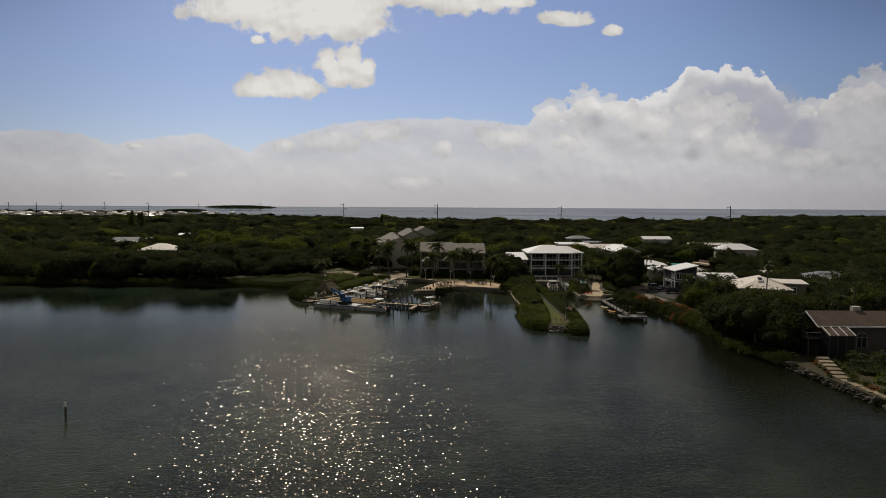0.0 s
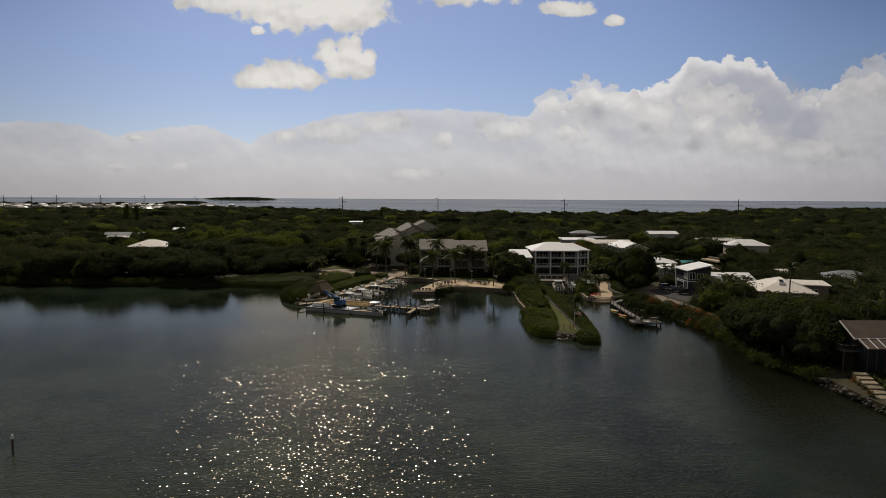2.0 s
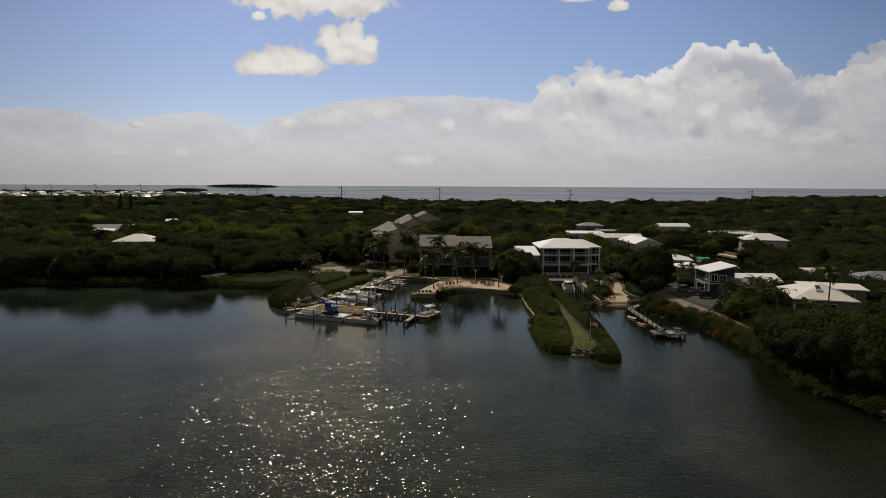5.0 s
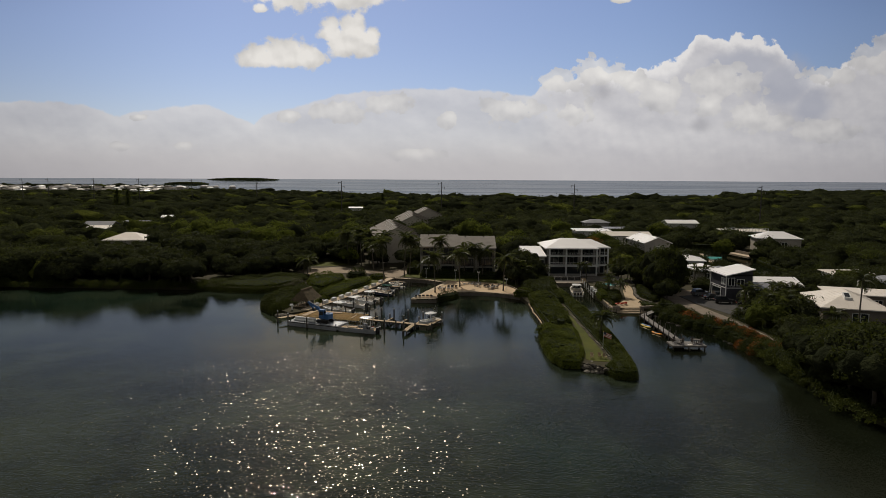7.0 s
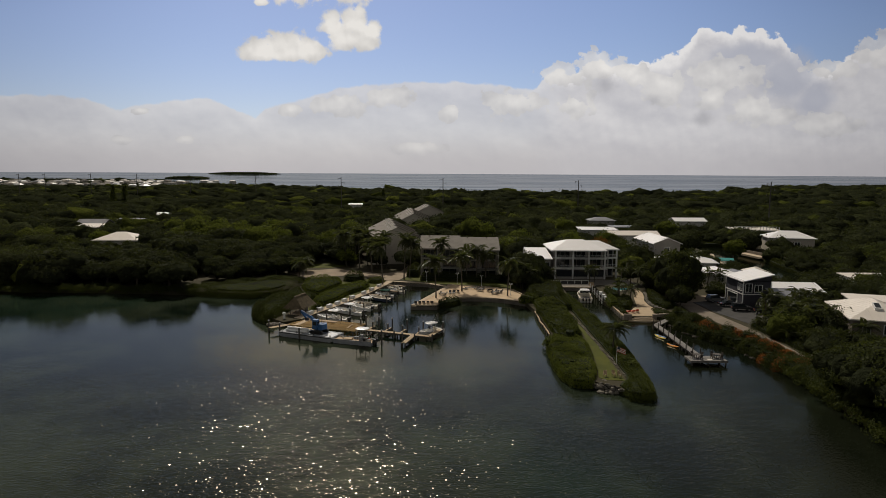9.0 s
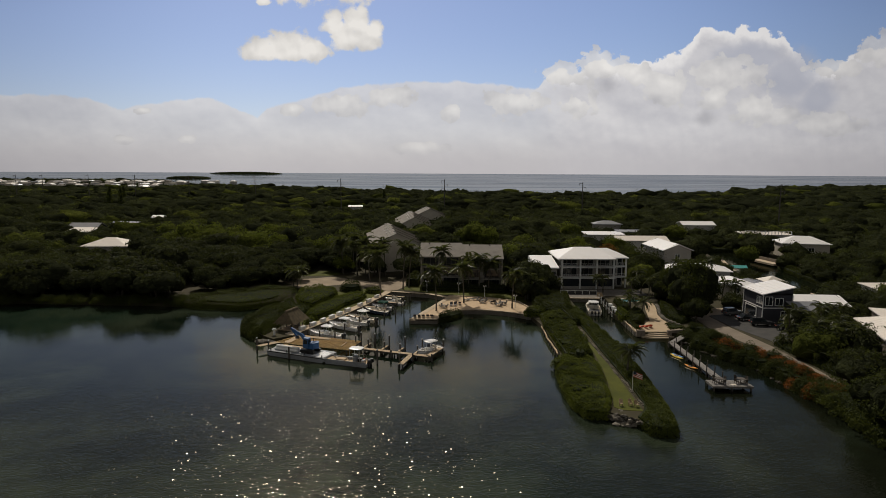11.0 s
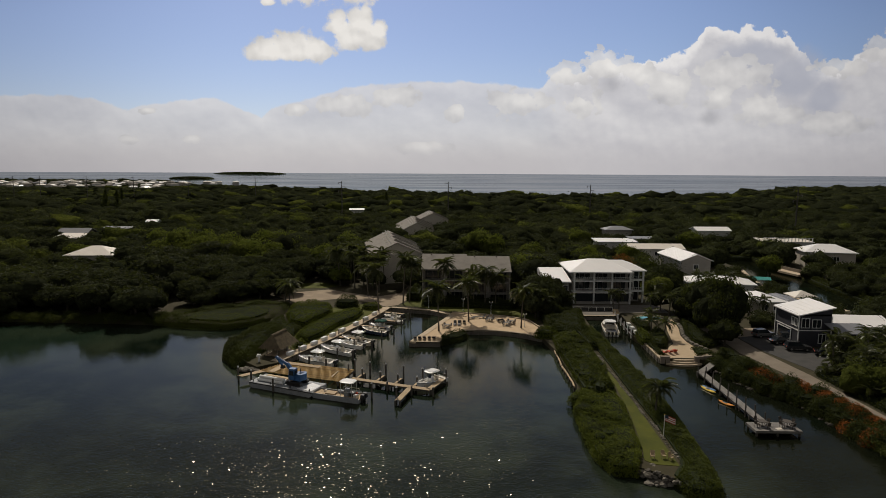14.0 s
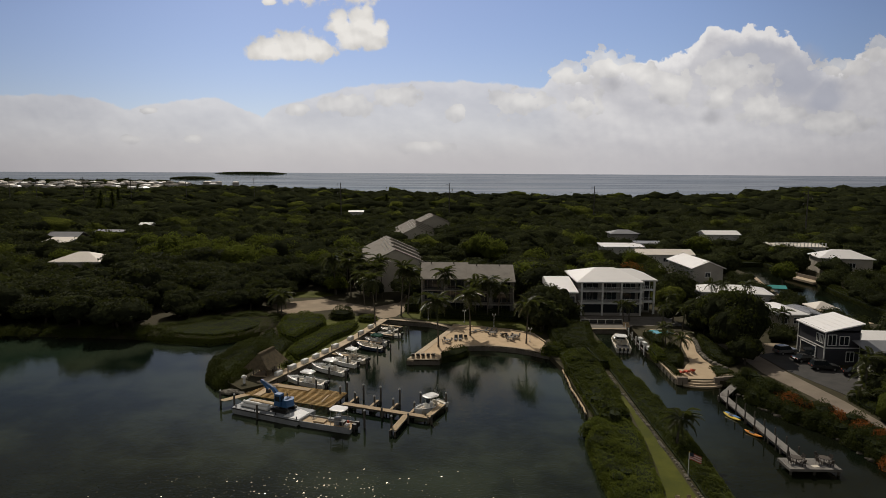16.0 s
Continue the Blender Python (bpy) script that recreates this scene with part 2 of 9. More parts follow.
def water_material():
    """Shallow bay: murky green over sand and sea grass, wind ripples."""
    m = bpy.data.materials.new("bay_water")
    m.use_nodes = True
    n = Nodes(m.node_tree)
    co = n.add("ShaderNodeTexCoord").outputs["Object"]
    grass = n.step(n.math("ADD", n.noise(co, 0.03, 5.0, 0.6), n.math("MULTIPLY", n.noise(co, 0.22, 3.0), 0.25)), 0.5, 0.78)
    shoal = n.noise(co, 0.012, 3.0, 0.5)
    col = n.mix(grass, (0.004, 0.008, 0.005, 1), (0.028, 0.037, 0.023, 1))
    col = n.mix(n.step(shoal, 0.52, 0.75), col, (0.010, 0.025, 0.016, 1))
    sep = n.add("ShaderNodeSeparateXYZ")
    n.plug(sep.inputs[0], co)
    # dense sea grass on the bed of the creek and along its shore;
    # the mask also darkens the mirror there, for dark tree reflections
    creek = n.math("MULTIPLY", n.step(sep.outputs[0], 29.0, 46.0), n.step(n.noise(co, 0.06, 4.0, 0.6), 0.25, 0.5))
    col = n.mix(n.math("MULTIPLY", creek, 0.85), col, (0.005, 0.006, 0.003, 1))
    stretch = n.combine(n.math("MULTIPLY", sep.outputs[0], 1.0), n.math("MULTIPLY", sep.outputs[1], 1.6), 0.0)
    # calm in the lee of the land, rippled out in the bay
    lee = n.math("SUBTRACT", 1.0, n.step(sep.outputs[1], 122.0, 172.0))
    calm = n.math("MULTIPLY", n.math("MULTIPLY_ADD", lee, 0.86, 0.14), n.math("MULTIPLY_ADD", n.noise(co, 0.02, 2.0), 0.9, 0.5))
    chop = n.noise(stretch, 0.7, 2.0, 0.5)
    wavelet = n.noise(stretch, 2.4, 2.0, 0.5)
    h = n.math("ADD", n.math("MULTIPLY", chop, 0.06), n.math("MULTIPLY", wavelet, 0.065))
    k = n.add("ShaderNodeBump")
    k.inputs["Strength"].default_value, k.inputs["Distance"].default_value = 1.0, 1.0
    n.plug(k.inputs["Height"], n.math("MULTIPLY", h, calm))
    # fine ripples blur the mirror; the lee stays glossy
    plain = n.math("MULTIPLY_ADD", lee, -0.02, 0.05)
    # small steep wavelets, each turned its own way, catch the sun one by one
    cell = n.add("ShaderNodeTexVoronoi")
    n.plug(cell.inputs["Vector"], n.combine(sep.outputs[0], n.math("MULTIPLY", sep.outputs[1], 1.15), 0.0))
    cell.inputs["Scale"].default_value = 4.4
    tone = n.add("ShaderNodeSeparateColor")
    n.plug(tone.inputs[0], cell.outputs["Color"])
    r, g, v = tone.outputs
    wind = n.math("MULTIPLY_ADD", n.noise(co, 0.05, 3.0), 0.5, 0.12)
    sx = n.math("MULTIPLY", n.math("SUBTRACT", n.math("ADD", r, g), 1.0), n.math("MULTIPLY_ADD", wind, 0.55, 0.03))
    # the wind steepens the faces turned down the bay
    sy = n.math("MULTIPLY", n.math("ABSOLUTE", n.math("SUBTRACT", n.math("ADD", n.math("FRACT", n.math("MULTIPLY", r, 57.0)), v), 1.0)), n.math("MULTIPLY", wind, -1.0))
    facet = n.combine(sx, sy, 1.0)
    size = n.math("MULTIPLY_ADD", n.math("FRACT", n.math("MULTIPLY", g, 91.0)), 0.22, 0.26)
    crest = n.math("MULTIPLY", n.math("LESS_THAN", cell.outputs["Distance"], size), n.math("LESS_THAN", n.step(sep.outputs[1], 108.0, 178.0), n.math("MULTIPLY_ADD", v, 0.8, 0.05)))
    turn = n.add("ShaderNodeMix")
    turn.data_type = "VECTOR"
    n.plug(turn.inputs["Factor"], crest)
    n.plug(turn.inputs[4], k.outputs[0])
    n.plug(turn.inputs[5], facet)
    unit = n.add("ShaderNodeVectorMath")
    unit.operation = "NORMALIZE"
    n.plug(unit.inputs[0], turn.outputs[1])
    # murky body below; the mirror's colour tints the reflected sky, warm near, bluer far
    body = n.add("ShaderNodeBsdfDiffuse")
    n.plug(body.inputs["Color"], col)
    # cat's-paws and slicks far out, painted into the mirror's colour
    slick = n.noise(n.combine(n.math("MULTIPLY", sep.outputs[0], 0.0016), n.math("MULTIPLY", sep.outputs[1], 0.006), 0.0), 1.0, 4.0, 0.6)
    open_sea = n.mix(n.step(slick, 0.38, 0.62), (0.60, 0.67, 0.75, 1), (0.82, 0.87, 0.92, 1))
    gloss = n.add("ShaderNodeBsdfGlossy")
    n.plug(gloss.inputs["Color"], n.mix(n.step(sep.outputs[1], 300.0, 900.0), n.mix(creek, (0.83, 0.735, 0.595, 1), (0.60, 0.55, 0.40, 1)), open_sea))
    n.plug(gloss.inputs["Roughness"], n.math("MULTIPLY_ADD", crest, 0.12, plain))
    n.plug(gloss.inputs["Normal"], unit.outputs[0])
    fres = n.add("ShaderNodeFresnel")
    fres.inputs["IOR"].default_value = 1.33
    n.plug(fres.inputs["Normal"], unit.outputs[0])
    mixer = n.add("ShaderNodeMixShader")
    # waves in sight at a low angle never mirror fully
    n.plug(mixer.inputs[0], n.math("MINIMUM", fres.outputs[0], 0.58))
    n.plug(mixer.inputs[1], body.outputs[0])
    n.plug(mixer.inputs[2], gloss.outputs[0])
    n.plug(n.add("ShaderNodeOutputMaterial").inputs["Surface"], mixer.outputs[0])
    return m


WATER = water_material()
SOIL = surface("forest_floor", (0.035, 0.03, 0.018), (0.06, 0.055, 0.03), 0.95, scale=0.12, fine=20, bump=0.4, dist=0.1)
GRASS = surface("lawn", (0.048, 0.057, 0.009), (0.086, 0.092, 0.013), 0.9, scale=0.3, fine=18, bump=0.5, dist=0.05)
STEPSTONE = surface("tan_flagstone", (0.18, 0.15, 0.105), (0.28, 0.235, 0.165), 0.9, scale=0.7, fine=10, bump=0.35, stain=0.4, vary=0.2)
SAND = surface("sand", (0.38, 0.295, 0.195), (0.48, 0.38, 0.26), 0.95, scale=0.4, fine=14, bump=0.3)
GRAVEL = surface("gravel_drive", (0.23, 0.185, 0.135), (0.33, 0.27, 0.20), 0.95, scale=0.25, fine=20, bump=0.4)
ROAD = surface("sandy_road", (0.16, 0.135, 0.108), (0.23, 0.195, 0.155), 0.95, scale=0.3, fine=16, bump=0.35)
ASPHALT = surface("asphalt", (0.05, 0.05, 0.05), (0.075, 0.073, 0.07), 0.9, scale=0.4, fine=30, bump=0.3)
CONCRETE = surface("seawall_concrete", (0.42, 0.34, 0.245), (0.52, 0.425, 0.31), 0.9, scale=0.6, fine=14, bump=0.25)
DARKWALL = surface("wet_seawall", (0.10, 0.09, 0.075), (0.17, 0.15, 0.12), 0.8, scale=0.8, fine=10, bump=0.4, stain=0.6)
PAVER = surface("patio_paver", (0.43, 0.325, 0.21), (0.51, 0.39, 0.26), 0.9, scale=0.8, fine=10, bump=0.2, vary=0.1)
TIMBER = surface("new_timber", (0.44, 0.29, 0.11), (0.54, 0.37, 0.155), 0.8, scale=0.9, fine=12, bump=0.25, vary=0.16)
PLANK = surface("weathered_plank", (0.36, 0.265, 0.16), (0.46, 0.35, 0.22), 0.85, scale=0.9, fine=12, bump=0.3, vary=0.16)
GREYPLANK = surface("grey_plank", (0.17, 0.16, 0.15), (0.24, 0.23, 0.215), 0.85, scale=0.9, fine=12, bump=0.3, vary=0.12, spec=0.15)
PILE = surface("piling_wood", (0.06, 0.055, 0.05), (0.12, 0.11, 0.095), 0.9, scale=1.2, fine=9, bump=0.5)
CAP = surface("piling_cap", (0.55, 0.55, 0.53), (0.7, 0.7, 0.68), 0.6, scale=2, bump=0.05)
BARK = surface("bark", (0.07, 0.06, 0.045), (0.13, 0.11, 0.085), 0.95, scale=1.5, fine=8, bump=0.6)
PALMBARK = surface("palm_bark", (0.085, 0.075, 0.06), (0.14, 0.125, 0.10), 0.95, scale=1.5, fine=8, bump=0.6)
ROCK = surface("limestone_rock", (0.12, 0.108, 0.09), (0.25, 0.235, 0.20), 0.95, scale=0.9, fine=8, bump=0.6, dist=0.06, vary=0.2)
WHITEWALL = surface("white_stucco", (0.52, 0.51, 0.48), (0.60, 0.59, 0.56), 0.85, scale=0.4, fine=20, bump=0.1)
BROWNTRIM = surface("brown_timber", (0.05, 0.042, 0.035), (0.08, 0.066, 0.055), 0.85, scale=0.9, fine=12, bump=0.25)
GREYPAVER = surface("grey_paver", (0.13, 0.12, 0.105), (0.19, 0.175, 0.155), 0.9, scale=0.6, fine=12, bump=0.2)
TANWALL = surface("tan_stucco", (0.19, 0.16, 0.13), (0.25, 0.215, 0.175), 0.9, scale=0.4, fine=18, bump=0.15)
SHOREROCK = surface("dark_shore_rock", (0.045, 0.04, 0.034), (0.11, 0.10, 0.085), 0.95, scale=0.9, fine=8, bump=0.6, dist=0.06, vary=0.3)
GREYWALL = surface("grey_siding", (0.30, 0.28, 0.25), (0.38, 0.355, 0.32), 0.85, scale=0.4, fine=14, bump=0.15)
BEIGEWALL = surface("beige_stucco", (0.42, 0.38, 0.32), (0.50, 0.46, 0.39), 0.85, scale=0.4, fine=18, bump=0.15)
BLUEWALL = surface("slate_blue_siding", (0.03, 0.031, 0.04), (0.045, 0.046, 0.058), 0.75, scale=0.5, fine=14, bump=0.15)
BROWNWALL = surface("brown_siding", (0.06, 0.05, 0.042), (0.09, 0.075, 0.062), 0.85, scale=0.5, fine=14, bump=0.2)
WHITEROOF = surface("white_metal_roof", (0.78, 0.77, 0.76), (0.84, 0.83, 0.82), 0.45, scale=0.25, fine=16, bump=0.05, stain=0.12)
CREAMROOF = surface("pale_roof", (0.60, 0.55, 0.49), (0.70, 0.65, 0.58), 0.6, scale=0.25, fine=16, bump=0.08, stain=0.15)
GREYROOF = surface("grey_shingle", (0.205, 0.19, 0.17), (0.275, 0.255, 0.23), 0.95, scale=0.5, fine=14, bump=0.35, stain=0.4)
BROWNROOF = surface("brown_shingle", (0.09, 0.07, 0.058), (0.13, 0.10, 0.082), 0.95, scale=0.5, fine=14, bump=0.35, stain=0.4)
DARKROOF = surface("slate_metal_roof", (0.16, 0.165, 0.18), (0.22, 0.225, 0.24), 0.5, scale=0.4, fine=14, bump=0.05)
THATCH = surface("palm_thatch", (0.10, 0.082, 0.056), (0.19, 0.155, 0.10), 1.0, scale=1.2, fine=8, bump=0.8, dist=0.08)
TRIM = surface("white_trim", (0.70, 0.70, 0.68), (0.78, 0.78, 0.76), 0.6, scale=0.8, bump=0.03)
PANE = glass("window_glass")
GEL = surface("white_gelcoat", (0.72, 0.72, 0.70), (0.80, 0.80, 0.78), 0.25, scale=0.6, fine=10, bump=0.0, stain=0.12)
CREAMGEL = surface("cream_gelcoat", (0.58, 0.53, 0.44), (0.66, 0.61, 0.52), 0.35, scale=0.6, fine=10, bump=0.0, stain=0.2)
NAVYGEL = surface("dark_blue_gelcoat", (0.03, 0.045, 0.08), (0.05, 0.065, 0.10), 0.25, scale=0.6, bump=0.0)
BLACK = surface("black_plastic", (0.015, 0.015, 0.016), (0.03, 0.03, 0.031), 0.45, scale=2, bump=0.05)
STEELDECK = surface("barge_steel", (0.18, 0.195, 0.21), (0.29, 0.305, 0.32), 0.7, scale=0.5, fine=8, bump=0.2, stain=0.5)
BLUEPAINT = surface("blue_machine_paint", (0.02, 0.085, 0.23), (0.03, 0.12, 0.30), 0.4, scale=1.0, bump=0.03, stain=0.3)
ALU = surface("aluminium_tube", (0.5, 0.5, 0.5), (0.62, 0.62, 0.62), 0.35, 0.9, scale=2, bump=0.0)
TEALCLOTH = surface("teal_canvas", (0.02, 0.22, 0.21), (0.03, 0.30, 0.29), 0.8, scale=1, bump=0.1)
GREENCLOTH = surface("green_canvas", (0.015, 0.09, 0.06), (0.025, 0.12, 0.08), 0.8, scale=1, bump=0.1)
POOLWATER = surface("pool_water", (0.10, 0.32, 0.32), (0.14, 0.40, 0.40), 0.08, scale=0.5, bump=0.05)
REDFAB = surface("red_cushion", (0.42, 0.06, 0.03), (0.52, 0.09, 0.05), 0.85, scale=2, bump=0.1)
YELLOW = surface("yellow_plastic", (0.62, 0.42, 0.03), (0.7, 0.5, 0.05), 0.4, scale=1, bump=0.0)
ORANGE = surface("orange_plastic", (0.62, 0.22, 0.02), (0.7, 0.28, 0.03), 0.4, scale=1, bump=0.0)
BLUEPLASTIC = surface("blue_plastic", (0.05, 0.16, 0.42), (0.07, 0.2, 0.5), 0.4, scale=1, bump=0.0)
LEAF = foliage("hardwood_leaf", (0.021, 0.025, 0.014), (0.054, 0.062, 0.026), (0.066, 0.073, 0.028), 0.18)
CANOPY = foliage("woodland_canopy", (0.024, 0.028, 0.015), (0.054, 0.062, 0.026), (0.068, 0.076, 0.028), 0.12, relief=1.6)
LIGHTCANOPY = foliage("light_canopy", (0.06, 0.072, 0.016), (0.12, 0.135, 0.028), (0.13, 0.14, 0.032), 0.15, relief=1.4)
LIGHTLEAF = foliage("light_leaf", (0.045, 0.056, 0.016), (0.088, 0.104, 0.026), (0.10, 0.11, 0.03), 0.25)
MANGROVE = foliage("mangrove_leaf", (0.023, 0.029, 0.009), (0.048, 0.058, 0.014), (0.055, 0.063, 0.017))
BRIGHT = foliage("bright_leaf", (0.10, 0.125, 0.016), (0.15, 0.175, 0.025), (0.16, 0.18, 0.03), 0.3)
BED = foliage("mangrove_bed_leaf", (0.044, 0.055, 0.012), (0.066, 0.080, 0.016), (0.068, 0.077, 0.018), 0.25)
HEDGE = foliage("hedge_leaf", (0.066, 0.082, 0.013), (0.105, 0.126, 0.018), (0.105, 0.116, 0.02), 0.3)
FROND = foliage("palm_frond", (0.036, 0.043, 0.016), (0.076, 0.082, 0.029), (0.09, 0.08, 0.034), 0.34, 0.36, gloss=0.4)
DRYLEAF = foliage("reddish_leaf", (0.20, 0.06, 0.016), (0.32, 0.10, 0.02), (0.15, 0.08, 0.022))
# near-black fill for hedges: the shade among the stems as a colour
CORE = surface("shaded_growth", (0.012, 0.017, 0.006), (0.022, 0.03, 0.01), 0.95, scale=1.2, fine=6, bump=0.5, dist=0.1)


# ---- mesh helpers ----
ORIGIN = {}


class Shape:
    """Collects vertices and faces of one part."""

    def __init__(self):
        self.v, self.f = [], []

    def add(self, verts, faces):
        k = len(self.v)
        self.v += [tuple(p) for p in verts]
        self.f += [tuple(i + k for i in f) for f in faces]
        return self

    def box(self, x, y, z, sx, sy, sz, rz=0.0, taper=1.0):
        """Box centred on x, y with its base at z."""
        c, s = math.cos(radians(rz)), math.sin(radians(rz))
        pts = []
        for h, k in ((0, 1.0), (sz, taper)):
            for a, b in ((-1, -1), (1, -1), (1, 1), (-1, 1)):
                u, w = a * sx / 2 * k, b * sy / 2 * k
                pts.append((x + u * c - w * s, y + u * s + w * c, z + h))
        return self.add(pts, [(3, 2, 1, 0), (4, 5, 6, 7), (0, 1, 5, 4), (1, 2, 6, 5), (2, 3, 7, 6), (3, 0, 4, 7)])

    def beam(self, a, b, w, h):
        """Square bar from a to b."""
        a, b = Vector(a), Vector(b)
        d = (b - a).normalized()
        side = d.cross(Vector((0, 0, 1)))
        side = (side if side.length > 1e-3 else Vector((1, 0, 0))).normalized()
        up = side.cross(d)
        pts = [p + side * (i * w / 2) + up * (j * h / 2) for p in (a, b) for i, j in ((-1, -1), (1, -1), (1, 1), (-1, 1))]
        return self.add(pts, [(0, 1, 2, 3), (7, 6, 5, 4), (1, 0, 4, 5), (2, 1, 5, 6), (3, 2, 6, 7), (0, 3, 7, 4)])

    def tube(self, pts, radii, n=8, cap=True):
        """Round bar through points."""
        pts = [Vector(p) for p in pts]
        rings = []
        for i, p in enumerate(pts):
            d = (pts[min(i + 1, len(pts) - 1)] - pts[max(i - 1, 0)]).normalized()
            s = d.orthogonal().normalized()
            t = d.cross(s)
            r = radii[i] if isinstance(radii, (list, tuple)) else radii
            rings.append([p + (s * math.cos(2 * math.pi * k / n) + t * math.sin(2 * math.pi * k / n)) * r for k in range(n)])
        vs = [q for r in rings for q in r]
        fs = [(i * n + k, i * n + (k + 1) % n, (i + 1) * n + (k + 1) % n, (i + 1) * n + k) for i in range(len(pts) - 1) for k in range(n)]
        if cap:
            fs += [tuple(range(n))[::-1], tuple(range((len(pts) - 1) * n, len(pts) * n))]
        return self.add(vs, fs)

    def slab(self, poly, z0, z1):
        """Upright prism over a plan outline (counter-clockwise)."""
        n = len(poly)
        tris = tessellate([[Vector((x, y, 0)) for x, y in poly]])
        vs = [(x, y, z0) for x, y in poly] + [(x, y, z1) for x, y in poly]
        fs = [(i, (i + 1) % n, n + (i + 1) % n, n + i) for i in range(n)]
        fs += [tuple(i + n for i in t) for t in tris] + [tuple(reversed(t)) for t in tris]
        return self.add(vs, fs)

    def sheet(self, poly, z):
        """Flat cover over an outline."""
        tris = tessellate([[Vector((x, y, 0)) for x, y in poly]])
        return self.add([(x, y, z) for x, y in poly], tris)

    def lump(self, x, y, z, rx, ry, rz, seed=0, rough=0.2, ico=2):
        """An uneven stone or mound."""
        bm = bmesh.new()
        bmesh.ops.create_icosphere(bm, subdivisions=ico, radius=1)
        pts = []
        for v in bm.verts:
            k = 1 + rough * noise.noise(v.co * 1.7 + Vector((seed * 3.1, seed * 1.7, seed)))
            pts.append((x + v.co.x * rx * k, y + v.co.y * ry * k, z + v.co.z * rz * k))
        fs = [tuple(v.index for v in f.verts) for f in bm.faces]
        bm.free()
        return self.add(pts, fs)

    def moved(self, x, y, z, rz=0.0):
        """The same shape turned about z and set down elsewhere."""
        c, s = math.cos(radians(rz)), math.sin(radians(rz))
        self.v = [(x + a * c - b * s, y + a * s + b * c, z + h) for a, b, h in self.v]
        return self


def tessellate(loops):
    from mathutils.geometry import tessellate_polygon
    flat = [p for l in loops for p in l]
    out = []
    for a, b, c in tessellate_polygon(loops):
        n = (flat[b] - flat[a]).cross(flat[c] - flat[a]).z
        out.append((a, b, c) if n > 0 else (a, c, b))
    return out


def mesh_of(name, shape, material, smooth=False):
    me = bpy.data.meshes.new(name)
    me.from_pydata(shape.v, [], shape.f)
    if smooth:
        me.polygons.foreach_set("use_smooth", [True] * len(me.polygons))
    me.materials.append(material)
    me.update()
    return me


def thing(name, at, label, category, group="", kind=""):
    """An Empty at the base of a thing; its parts are built in world places."""
    ob = new(name)
    ob.location = at
    ob.empty_display_size = 0.5
    ORIGIN[ob.name] = Vector(at)
    return tagged(ob, label, category, group, kind)


def part(name, shape, material, parent, label="", smooth=False):
    """One mesh under a thing or under a part of it."""
    o = ORIGIN[parent.name]
    s = Shape()
    s.v, s.f = [(x - o.x, y - o.y, z - o.z) for x, y, z in shape.v], shape.f
    ob = new(name, mesh_of(name, s, material, smooth))
    ob.parent = parent
    ORIGIN[ob.name] = o
    return tagged(ob, label) if label else ob


def single(name, shape, material, label, category, group="", kind="", smooth=False, at=None):
    """A thing that is one mesh."""
    if at is None:
        n = len(shape.v)
        at = (sum(p[0] for p in shape.v) / n, sum(p[1] for p in shape.v) / n, min(p[2] for p in shape.v))
    o = Vector(at)
    shape.v = [(x - o.x, y - o.y, z - o.z) for x, y, z in shape.v]
    ob = new(name, mesh_of(name, shape, material, smooth))
    ob.location = o
    ORIGIN[ob.name] = o
    return tagged(ob, label, category, group, kind)


def setting(name, shape, material, label="", category=""):
    ob = new(name, mesh_of(name, shape, material))
    ORIGIN[ob.name] = Vector((0, 0, 0))
    return tagged(ob, label, category, "", "structure")


def along(a, b, f):
    return tuple(p + (q - p) * f for p, q in zip(a, b))


# ---- water and ground ----
def sea():
    """The bay and the sea in one sheet, far out lifted a little towards the skyline."""
    rings = [(r, 0.0) for r in (0.1, 60, 150, 300, 600, 1200, 2000)] + [(3000, 3.5), (3900, 10.0), (4800, 19.0)]
    n = 96
    s = Shape()
    s.v = [(r * math.cos(2 * math.pi * k / n), 60 + r * math.sin(2 * math.pi * k / n), z) for r, z in rings for k in range(n)]
    s.f = [(i * n + k, (i + 1) * n + k, (i + 1) * n + (k + 1) % n, i * n + (k + 1) % n) for i in range(len(rings) - 1) for k in range(n)]
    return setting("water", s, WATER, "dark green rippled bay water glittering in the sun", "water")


sea()

